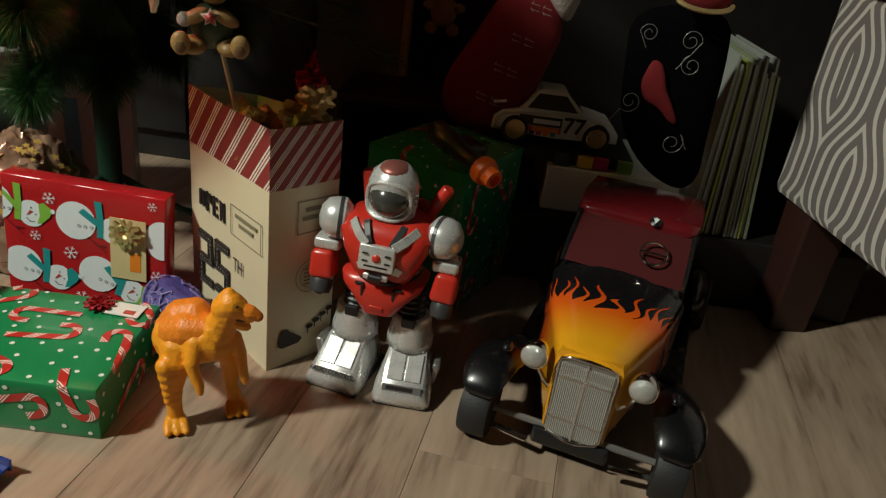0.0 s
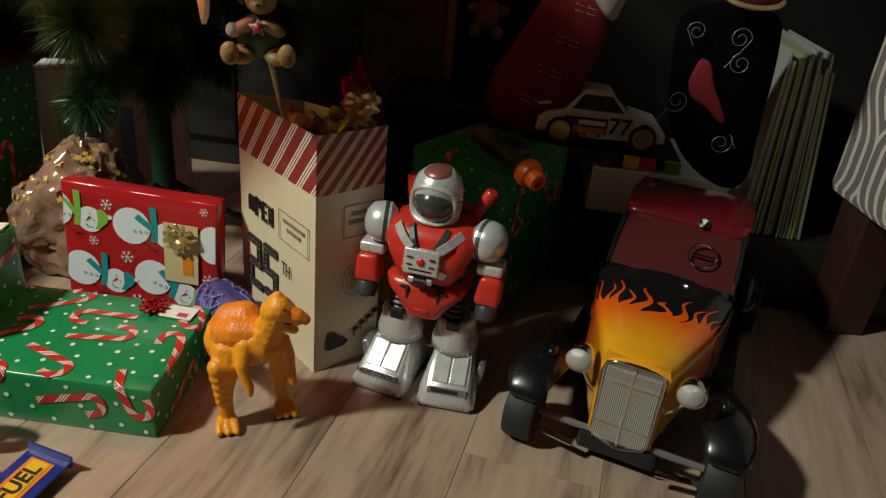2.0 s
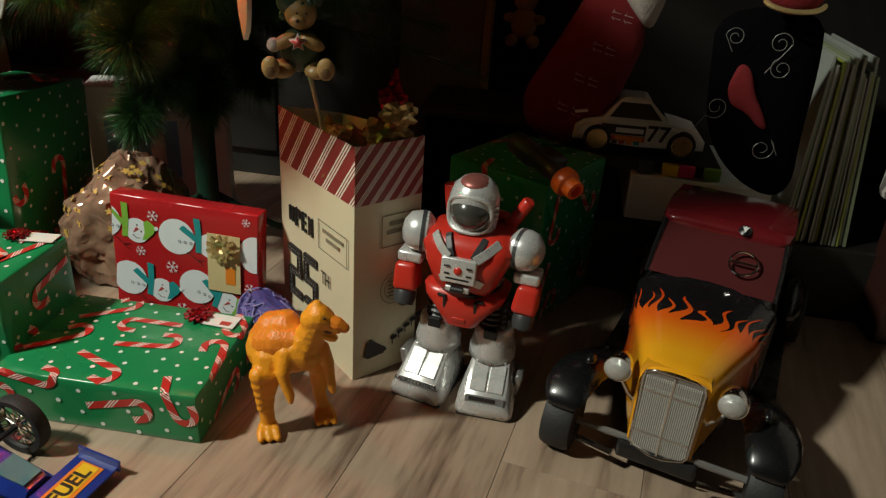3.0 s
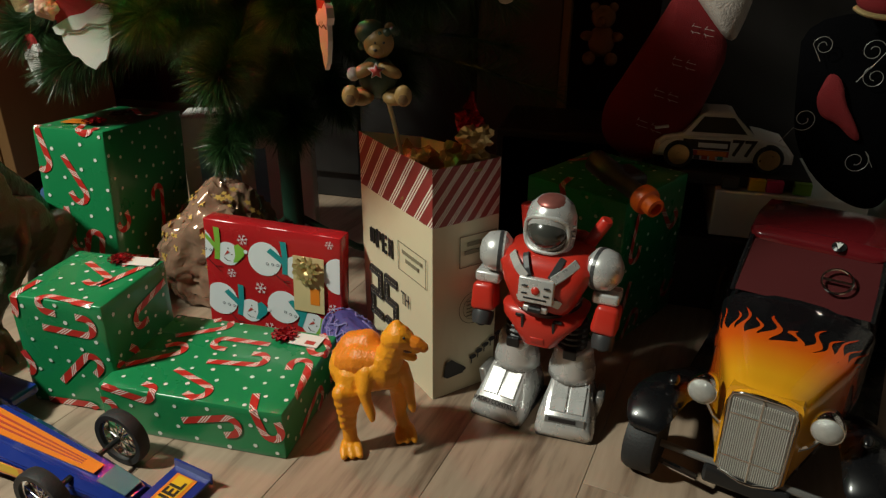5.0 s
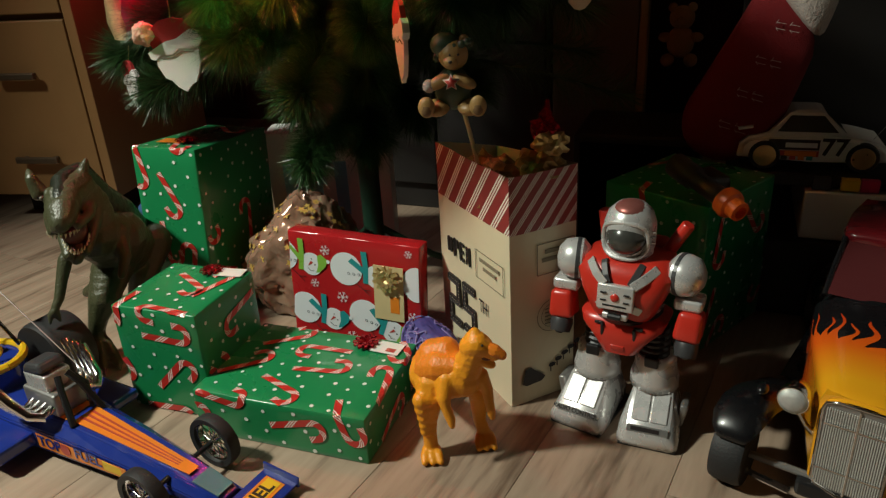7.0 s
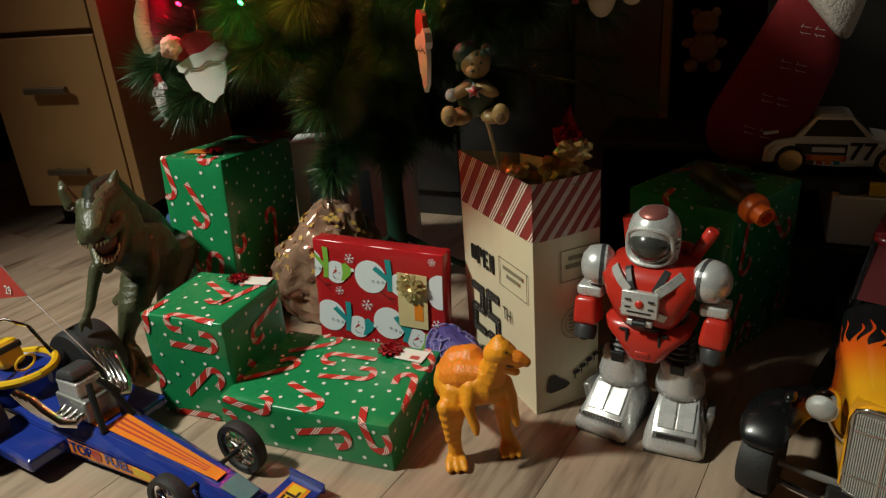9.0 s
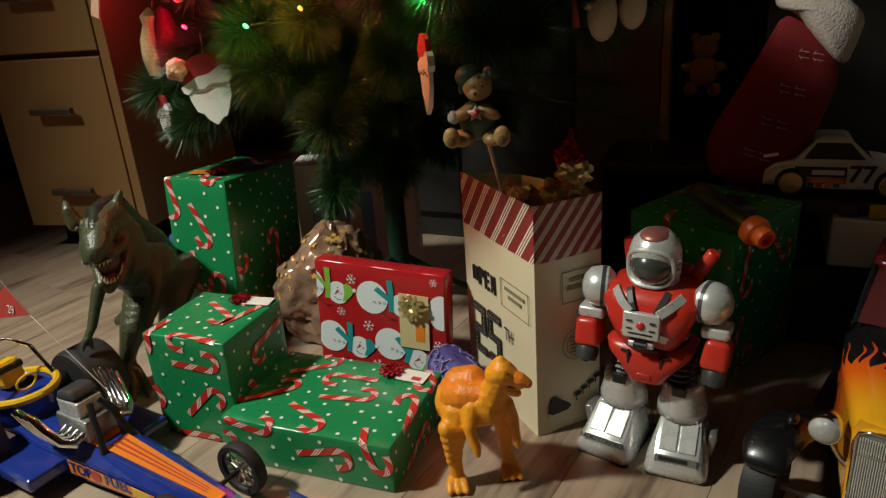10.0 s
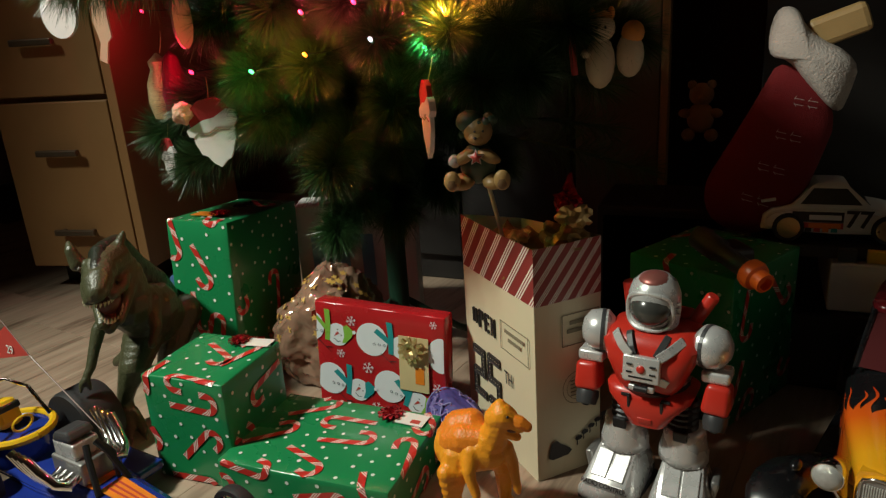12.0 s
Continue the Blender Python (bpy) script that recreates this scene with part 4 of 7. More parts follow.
rbox("belt_clip", (0.028, 0.008, 0.0075), (-0.002, -0.0445, 0.163), SILVER, chest, 0.002, (6, 0, 0))
part("clip_roller", lathe([(0.004, -0.007), (0.004, 0.007)], (-0.002, -0.0485, 0.163), (1, 0, 0), 12), BLACK, chest)
rbox("hip_emblem", (0.016, 0.003, 0.008), (0, -0.0372, 0.118), ROBOT_RED, pelvis, 0.001, (14, 0, 0))
# helmet
bm = bmesh.new()
add_loft(bm, [circle((-0.002, -0.002, z), rx, n=24, ry=ry) for z, rx, ry in ((0.217, 0.022, 0.022), (0.224, 0.0265, 0.026), (0.240, 0.0280, 0.029), (0.258, 0.0275, 0.029), (0.270, 0.0235, 0.025), (0.278, 0.015, 0.016), (0.281, 0.004, 0.004))])
helmet = part("helmet", bm, SILVER, robot, "silver helmet with a red crown", smooth=True)
bm = bmesh.new()
add_ball(bm, (-0.002, -0.011, 0.244), (0.0235, 0.0262, 0.0215), 24)
part("visor", bm, VISOR, helmet, "smoked black visor", smooth=True)
bm = bmesh.new()
ring = [(-0.002 + 0.0240 * math.copysign(abs(math.cos(a)) ** 0.7, math.cos(a)), -0.0190 - 0.008 * abs(math.sin(a)) ** 2, 0.244 + 0.0205 * math.copysign(abs(math.sin(a)) ** 0.7, math.sin(a))) for a in [2 * math.pi * i / 28 for i in range(29)]]
add_tube(bm, ring, 0.0026, 8)
part("visor_frame", bm, SILVER, helmet, smooth=True)
part("crown", ball((-0.002, -0.004, 0.273), (0.0175, 0.0195, 0.0090), 18), mat("rubbed_red", (0.36, 0.12, 0.10), 0.35, metal=0.5, vary=0.25, scale=70, bump=0.02), helmet, "rubbed red crown", smooth=True)
for k in range(3):
    part("helmet_rib", box(0.003, 0.004, 0.0016), SILVER, helmet, m=pose(0.026, -0.012, 0.240 + 0.006 * k, 0, 0, 40))
# arms
for sx, sy in ((-1, 0.0), (1, 0.002)):
    sh = part("shoulder", lathe([(0.004, -0.004), (0.016, -0.001), (0.0235, 0.006), (0.0235, 0.016), (0.021, 0.026), (0.012, 0.033), (0.001, 0.035)], (0.047 * sx, sy - 0.004, 0.205), (sx, -0.25, 0.05), 24), SILVER, robot, "silver shoulder dome", smooth=True)
    part("shoulder_band", lathe([(0.0242, 0.009), (0.0242, 0.013)], (0.047 * sx, sy - 0.004, 0.205), (sx, -0.25, 0.05), 24), GREY, sh)
    rbox("elbow_cuff", (0.030, 0.028, 0.014), (0.068 * sx, sy - 0.008, 0.176), SILVER, robot, 0.004)
    fa = rbox("forearm", (0.030, 0.032, 0.034), (0.071 * sx, sy - 0.014, 0.151), ROBOT_RED, robot, 0.006, (-10, 4 * sx, 0), (0.85, 0.9), "red forearm")
    hd = part("fist", lathe([(0.0125, 0), (0.0135, 0.006), (0.0115, 0.016)], (0.071 * sx, sy - 0.020, 0.132), (0, -0.5, -1), 14), GREY, robot, "dark grey gripping fist", smooth=True)
    part("grip_hole", lathe([(0.006, 0), (0.006, 0.001)], (0.071 * sx, sy - 0.0315, 0.122), (0, -1, -0.4), 12), BLACK, hd)
    part("backpack_tube", lathe([(0.0075, 0), (0.0075, 0.040), (0.006, 0.042)], (0.034 * sx, 0.028, 0.215), (0.55 * sx if sx > 0 else -0.1, -0.1, 1), 14), ROBOT_RED, robot, "red backpack tube", smooth=True)
rbox("backpack", (0.062, 0.026, 0.055), (0, 0.044, 0.195), ROBOT_RED, robot, 0.006)

# ---------------------------------------------------------------- hot rod
rod = thing("toy_car", "black toy hot rod with flame paint and a chrome grille", "toy car", pose(0.128, 0.780, 0, 0, 0, -17))


def flame_paint():
    m, nt, b = nodes_of("flame_paint")
    N, L = nt.nodes.new, nt.links.new
    tc, sep, ramp = N("ShaderNodeTexCoord"), N("ShaderNodeSeparateXYZ"), N("ShaderNodeValToRGB")
    L(tc.outputs["Object"], sep.inputs[0])
    rg = N("ShaderNodeMapRange")
    rg.inputs[1].default_value, rg.inputs[2].default_value = -0.01, 0.145
    L(sep.outputs[1], rg.inputs[0])
    L(rg.outputs[0], ramp.inputs[0])
    e = ramp.color_ramp.elements
    e[0].position, e[0].color = 0.25, (0.78, 0.34, 0.012, 1)
    e[1].position, e[1].color = 0.98, (0.50, 0.028, 0.008, 1)
    e.new(0.62).color = (0.72, 0.11, 0.008, 1)
    L(ramp.outputs[0], b.inputs["Base Color"])
    b.inputs["Roughness"].default_value, b.inputs["Coat Weight"].default_value = 0.2, 0.5
    return m


FLAME = flame_paint()
# hood sections: y, half width, side z, top z
HOOD = [(-0.004, 0.034, 0.105, 0.134), (0.004, 0.036, 0.110, 0.139), (0.045, 0.049, 0.116, 0.144), (0.095, 0.066, 0.122, 0.149), (0.130, 0.075, 0.127, 0.153), (0.165, 0.081, 0.130, 0.156)]


def hood_at(y):
    for a, b in zip(HOOD, HOOD[1:]):
        if y <= b[0]:
            f = (y - a[0]) / (b[0] - a[0])
            return [p + (q - p) * f for p, q in zip(a, b)]
    return HOOD[-1]


def hood_point(y, s, lift=0.0):
    """A point of the hood's skin: s runs from -1 (low on one side) over the crown to 1."""
    _, hw, zs, zt = hood_at(y)
    a = s * math.pi * 0.60
    x, z = hw * math.copysign(abs(math.sin(min(abs(a), math.pi / 2))) ** 0.75, a), zs + (zt - zs) * max(0, math.cos(a)) ** 0.6
    if abs(a) > math.pi / 2:
        z = zs - (abs(a) - math.pi / 2) * 0.22
    n = Vector((math.sin(a), -0.1, math.cos(a))).normalized()
    return Vector((x, y, z)) + n * lift


bm = bmesh.new()
ys = [-0.004 + 0.169 * i / 24 for i in range(25)]
grid = [[bm.verts.new(hood_point(y, -1 + 2 * j / 32)) for j in range(33)] for y in ys]
for a, b in zip(grid, grid[1:]):
    for j in range(32):
        bm.faces.new((a[j], a[j + 1], b[j + 1], b[j]))
bmesh.ops.recalc_face_normals(bm, faces=bm.faces)
hood = part("hood", bm, GLOSS_BLACK, rod, "hood with yellow to red flames on black", smooth=True)
# the flames: tongues with wavy edges laid on the hood's skin
bm = bmesh.new()
rng = random.Random(5)
cells = 96
edge = []
for i in range(cells + 1):
    s = -0.98 + 1.96 * i / cells
    k = s * 7.2 + 0.35 * math.sin(s * 5)
    edge.append(0.086 + 0.010 * abs(s) + 0.004 * math.sin(k * 3.1))
rows = 14
gr = [[bm.verts.new(hood_point(-0.0035 + (edge[i] + 0.0035) * r / rows, -0.98 + 1.96 * i / cells, 0.0006)) for r in range(rows + 1)] for i in range(cells + 1)]
for a, b in zip(gr, gr[1:]):
    for r in range(rows):
        bm.faces.new((a[r], b[r], b[r + 1], a[r + 1]))
bmesh.ops.recalc_face_normals(bm, faces=bm.faces)
part("flame_base", bm, FLAME, hood, "yellow, orange and red painted flames", smooth=True)
for t in range(17):
    bm = bmesh.new()
    s0 = -0.93 + 1.86 * t / 16
    ln = (0.046 if t % 2 else 0.034) + 0.006 * rng.random() + 0.012 * abs(s0)
    y0 = 0.078 + 0.012 * abs(s0)
    lean = (0.10 + 0.06 * rng.random()) * (1 if s0 > 0.2 else -0.3 if s0 < -0.5 else 0.5)
    prev = None
    for q in range(11):
        f = q / 10
        w = 0.050 * (1 - f) ** 0.9 * (1 + 0.45 * math.sin(f * 8)) + 0.002
        c = s0 + lean * f + 0.042 * math.sin(f * 7.0 + t * 0.6)
        y = y0 + ln * f
        cur = [bm.verts.new(hood_point(min(0.164, y), max(-1, min(1, c + d * w)), 0.0009)) for d in (-1, -0.33, 0.33, 1)]
        if prev:
            for j in range(3):
                bm.faces.new((prev[j], prev[j + 1], cur[j + 1], cur[j]))
        prev = cur
    bmesh.ops.recalc_face_normals(bm, faces=bm.faces)
    part("flame_tongue", bm, FLAME, hood, smooth=True)
# yellow nose shell and chrome grille
def shield(w0, w1, z0, z1, n=9):
    """A grille outline, wider at the shoulder, with a pointed foot."""
    pts = [(-w0 * 0.2, z0), (w0 * 0.2, z0), (w0 * 0.85, z0 + 0.006), (w0, z0 + 0.012), (w1, z1 - 0.010), (w1 * 0.93, z1 - 0.003), (w1 * 0.6, z1), (-w1 * 0.6, z1), (-w1 * 0.93, z1 - 0.003), (-w1, z1 - 0.010), (-w0, z0 + 0.012), (-w0 * 0.85, z0 + 0.006)]
    return pts


part("nose_shell", plate(shield(0.034, 0.0355, 0.030, 0.137), 0.016), FLAME, rod, "yellow nose shell", m=pose(0, -0.002, 0, -4))
grille = part("grille", plate(shield(0.0285, 0.030, 0.033, 0.131), 0.010), SILVER_DULL, rod, "chrome grille with upright bars", m=pose(0, -0.008, 0, -4))
bar = None
for k in range(27):
    x = (k - 13) * 0.0021
    if bar is None:
        bar = part("grille_bar", box(0.0011, 0.0022, 0.088, bevel=0.0003, seg=1), mat("bar_silver", (0.62, 0.61, 0.58), 0.28, metal=0.35, vary=0.05, bump=0), grille, m=pose(x, -0.0056, 0.081))
    else:
        o = new("grille_bar", bar.data)
        o.parent, o.matrix_basis = grille, pose(x, -0.0056, 0.081)
part("grille_spine", box(0.0022, 0.003, 0.096, bevel=0.0006), CHROME, grille, m=pose(0, -0.0062, 0.082))
for z in (0.058, 0.108):
    part("grille_crossbar", box(0.056, 0.002, 0.0016), CHROME, grille, m=pose(0, -0.0064, z))
bm = bmesh.new()
o = shield(0.030, 0.0312, 0.032, 0.1325)
add_tube(bm, [(x, -0.006, z) for x, z in o + o[:1]], 0.0017, 8)
part("grille_surround", bm, CHROME, grille, smooth=True)
# body, cab and tail
def loft_body(name, rows, material, label=""):
    """Rounded car sections along y: y, half width, bottom z, top z."""
    bm = bmesh.new()
    rings = []
    for y, hw, z0, z1 in rows:
        ring = []
        for i in range(20):
            a = 2 * math.pi * i / 20
            c, s = math.cos(a), math.sin(a)
            ring.append((hw * math.copysign(abs(c) ** 0.5, c), y, (z0 + z1) / 2 + (z1 - z0) / 2 * math.copysign(abs(s) ** 0.5, s)))
        rings.append(ring)
    add_loft(bm, rings)
    bmesh.ops.recalc_face_normals(bm, faces=bm.faces)
    return part(name, bm, material, rod, label, smooth=True)


loft_body("chassis", [(0.0, 0.030, 0.030, 0.060), (0.07, 0.050, 0.028, 0.10), (0.155, 0.070, 0.026, 0.130), (0.17, 0.073, 0.026, 0.135)], GLOSS_BLACK)
loft_body("body", [(0.166, 0.078, 0.030, 0.152), (0.175, 0.081, 0.028, 0.157), (0.28, 0.084, 0.026, 0.155), (0.38, 0.080, 0.028, 0.150), (0.45, 0.060, 0.035, 0.13), (0.475, 0.02, 0.05, 0.09)], GLOSS_BLACK, "gloss black body")
roof = loft_body("roof", [(0.234, 0.066, 0.196, 0.203), (0.238, 0.074, 0.193, 0.208), (0.250, 0.078, 0.193, 0.211), (0.30, 0.080, 0.194, 0.213), (0.36, 0.077, 0.190, 0.208), (0.39, 0.064, 0.184, 0.198)], MAROON, "dark maroon roof")
bm = bmesh.new()
q = [(-0.072, 0.172, 0.154), (0.072, 0.172, 0.154), (0.070, 0.237, 0.198), (-0.070, 0.237, 0.198)]
add_loft(bm, [[Vector(p) for p in q], [Vector(p) + Vector((0, 0.002, -0.001)) for p in q]])
bmesh.ops.recalc_face_normals(bm, faces=bm.faces)
part("windscreen", bm, mat("maroon_screen", (0.075, 0.016, 0.017), 0.10, vary=0.05, bump=0, coat=0.3), rod, "dark red see-through windscreen")
for sx in (-1, 1):
    part("windscreen_post", tube([(0.074 * sx, 0.171, 0.152), (0.074 * sx, 0.204, 0.177), (0.072 * sx, 0.236, 0.199)], 0.003, 8), GLOSS_BLACK, rod, smooth=True)
for sx in (-1, 1):
    for y in (0.245, 0.30, 0.375):
        part("roof_pillar", box(0.006, 0.012, 0.056, bevel=0.002), GLOSS_BLACK, rod, m=pose(0.074 * sx, y, 0.172))
part("rear_panel", box(0.145, 0.012, 0.050, bevel=0.003), GLOSS_BLACK, rod, m=pose(0, 0.375, 0.170))
st = new("steering_wheel")
st.parent = rod
st.matrix_basis = pose(0.030, 0.196, 0.1815, 35)
part("wheel_rim", tube([(0.016 * math.cos(a), 0.016 * math.sin(a), 0) for a in [2 * math.pi * i / 20 for i in range(21)]], 0.0015, 6), CHROME, st)
part("wheel_spoke", box(0.030, 0.003, 0.0015), CHROME, st)
badge = part("ornament", lathe([(0.006, 0), (0.008, 0.002), (0.004, 0.004)], (0.022, 0.236, 0.206), (0, -0.6, 1), 14), GLOSS_BLACK, roof, "black antenna ball with a white mark")
part("ornament_mark", plate([(0, -0.005), (0.004, 0.003), (0.0015, 0.002), (0, 0.004), (-0.0015, 0.002), (-0.004, 0.003)], 0.001), WHITE, badge, m=pose(0.022, 0.2325, 0.2105, -35))
for sx in (-1, 1):
    lx = 0.0575 * sx
    hl = part("headlight", lathe([(0.002, 0.030), (0.010, 0.024), (0.0145, 0.010), (0.0155, 0.0), (0.0145, -0.002)], (lx, -0.006, 0.121), (0, 1, 0), 22), CHROME, rod, "chrome headlight", smooth=True)
    part("headlight_lens", lathe([(0.0138, 0.0), (0.0125, 0.003), (0.008, 0.0055), (0.001, 0.0065)], (lx, -0.0075, 0.121), (0, -1, 0), 22), mat("ribbed_glass", (0.55, 0.55, 0.53), 0.12, metal=0.4, vary=0.25, scale=200, bump=0.5, fine=900), hl, "ribbed clear lens", smooth=True)
    part("lamp_bracket", tube([(lx, 0.006, 0.108), (lx * 0.8, 0.012, 0.085), (lx * 0.6, 0.012, 0.075)], 0.003, 8), CHROME, rod)
    # wheel
    wx = 0.106 * sx
    for wy, r in ((-0.002, 0.037), (0.385, 0.040)):
        w = part("wheel", lathe([(r * 0.70, -0.015), (r * 0.94, -0.016), (r, -0.011), (r, 0.011), (r * 0.94, 0.016), (r * 0.70, 0.015)], (wx, wy, r), (1, 0, 0), 30), RUBBER, rod, "black rubber tyre", smooth=True)
        part("rim", lathe([(r * 0.70, 0.012), (r * 0.62, 0.004), (r * 0.25, 0.002), (r * 0.18, 0.009), (0.001, 0.010)], (wx, wy, r), (sx, 0, 0), 24), CHROME, w, "chrome rim", smooth=True)
        for k in range(5):
            a = 2 * math.pi * k / 5
            part("rim_slot", lathe([(r * 0.11, 0), (r * 0.11, 0.001)], (wx + sx * 0.0062, wy + r * 0.43 * math.cos(a), r + r * 0.43 * math.sin(a)), (sx, 0, 0), 10), BLACK, w)
        part("axle", tube([(wx * 0.85, wy, r), (0.0, wy, r)], 0.004, 8), SILVER_DULL, rod)
    # fender: a swept arch over the front wheel that runs back into the body
    bm = bmesh.new()
    rings = []
    for y, z, hw, t in ((-0.031, 0.068, 0.014, 0.003), (-0.025, 0.075, 0.021, 0.006), (-0.008, 0.082, 0.026, 0.010), (0.016, 0.084, 0.028, 0.013), (0.045, 0.076, 0.029, 0.017), (0.09, 0.058, 0.027, 0.017), (0.15, 0.035, 0.024, 0.012)):
        cx = sx * (0.104 - max(0, y) * 0.12)
        ring = []
        for i in range(16):
            a = 2 * math.pi * i / 16
            ring.append((cx + hw * math.cos(a), y, z + t * math.sin(a) * (1.0 if math.sin(a) > 0 else 0.35)))
        rings.append(ring)
    add_loft(bm, rings)
    bmesh.ops.recalc_face_normals(bm, faces=bm.faces)
    part("fender", bm, GLOSS_BLACK, rod, "swept gloss black fender", smooth=True)
    part("fender_lamp", ball((0.092 * sx, 0.022, 0.104), (0.006, 0.010, 0.006), 12), GLOSS_BLACK, rod, smooth=True)
    part("front_strut", tube([(0.088 * sx, -0.014, 0.024), (0.045 * sx, -0.022, 0.026)], 0.004, 8), CHROME, rod, "chrome axle strut", smooth=True)
    part("running_board", box(0.030, 0.20, 0.006, bevel=0.002), GLOSS_BLACK, rod, m=pose(0.092 * sx, 0.25, 0.026))
    part("rear_fender", ball((0.100 * sx, 0.385, 0.060), (0.022, 0.062, 0.034), 18), GLOSS_BLACK, rod, smooth=True)
part("front_skirt", box(0.085, 0.018, 0.020, bevel=0.004), BLACK, rod, m=pose(0, -0.004, 0.026))

# ---------------------------------------------------------------- dragster
drag = thing("toy_dragster", "dark blue toy dragster with orange decals and chrome pipes", "toy car", pose(-0.536, 0.606, 0, 0, 0, -8))
# local +x is ahead; sections: x, half width, bottom z, top z
bm = bmesh.new()
rings = []
for x, hw, z0, z1 in ((-0.47, 0.036, 0.014, 0.046), (-0.34, 0.038, 0.014, 0.050), (-0.25, 0.040, 0.012, 0.052), (-0.17, 0.036, 0.012, 0.054), (-0.08, 0.030, 0.012, 0.046), (0.0, 0.024, 0.012, 0.036), (0.05, 0.020, 0.012, 0.028), (0.068, 0.018, 0.014, 0.022)):
    rings.append([(x, -hw, z0 + 0.002), (x, -hw + 0.003, z0), (x, hw - 0.003, z0), (x, hw, z0 + 0.002), (x, hw, z1 - 0.010), (x, hw * 0.62, z1), (x, -hw * 0.62, z1), (x, -hw, z1 - 0.010)])
add_loft(bm, rings)
bmesh.ops.recalc_face_normals(bm, faces=bm.faces)
bmesh.ops.bevel(bm, geom=[e for e in bm.edges if abs((e.verts[0].co - e.verts[1].co).x) > 0.01], offset=0.0015, segments=2, affect="EDGES")
dbody = part("body", bm, BLUE, drag, "gloss dark blue wedge body")


def quad(name, pts, material, parent, label="", t=0.0004):
    bm = bmesh.new()
    pts = [Vector(p) for p in pts]
    n = (pts[1] - pts[0]).cross(pts[2] - pts[0]).normalized()
    add_loft(bm, [[p + n * 0.0003 for p in pts], [p + n * (0.0003 + t) for p in pts]])
    bmesh.ops.recalc_face_normals(bm, faces=bm.faces)
    return part(name, bm, material, parent, label)


quad("stripe_sticker", [(-0.155, -0.016, 0.0542), (0.02, -0.007, 0.0350), (0.02, 0.007, 0.0350), (-0.155, 0.016, 0.0542)], STICKER_ORANGE, dbody, "orange striped sticker", t=0.001)
for dy in (-0.007, 0.0, 0.007):
    quad("sticker_line", [(-0.15, dy - 0.0012, 0.0542), (0.0, dy * 0.4 - 0.0005, 0.0375), (0.0, dy * 0.4 + 0.0005, 0.0375), (-0.15, dy + 0.0012, 0.0542)], PRINT_RED, dbody, t=0.0014)
quad("title_sticker", [(-0.195, -0.018, 0.0546), (-0.165, -0.018, 0.0546), (-0.165, 0.018, 0.0546), (-0.195, 0.018, 0.0546)], STICKER_ORANGE, dbody)
quad("nose_patch", [(0.030, -0.013, 0.0340), (0.064, -0.011, 0.0256), (0.064, 0.011, 0.0256), (0.030, 0.013, 0.0340)], TEALGREY, dbody, "teal nose sticker", t=0.0012)
quad("side_sticker", [(-0.20, -0.0385, 0.020), (-0.055, -0.0300, 0.018), (-0.055, -0.0300, 0.032), (-0.20, -0.0385, 0.040)], STICKER_ORANGE, dbody, "orange flame side sticker")
quad("side_flame", [(-0.09, -0.0325, 0.022), (-0.035, -0.0278, 0.018), (-0.040, -0.0282, 0.028), (-0.09, -0.0325, 0.034)], STICKER_YELLOW, dbody, t=0.0007)
SIDE = facing((-0.145, -0.0366, 0.0300), (1, 0.060, 0), (0, 0, 1))
letters("TOP    FUEL", 0.020, BLUE, dbody, SIDE, "dark blue lettering", bold=0.0004)
part("side_roundel", lathe([(0.008, 0), (0.008, 0.0004)], SIDE @ Vector((-0.006, 0, -0.0002)), (0.06, -1, 0), 18), PRINT_RED, dbody)
wing = part("front_wing", box(0.046, 0.086, 0.003, bevel=0.001), BLUE, drag, "flat blue front wing", m=pose(0.093, 0.010, 0.013, 0, 6, 0))
quad("wing_sticker", [(-0.013, -0.030, 0.0016), (0.013, -0.030, 0.0016), (0.013, 0.034, 0.0016), (-0.013, 0.034, 0.0016)], STICKER_ORANGE, wing)
quad("wing_sticker", [(-0.009, -0.028, 0.0022), (0.009, -0.028, 0.0022), (0.009, 0.032, 0.0022), (-0.009, 0.032, 0.0022)], STICKER_YELLOW, wing)
letters("FUEL", 0.0215, PRINT_DARK, wing, pose(0, 0.002, 0.0031, 0, 0, 90), "dark lettering", bold=0.0006)
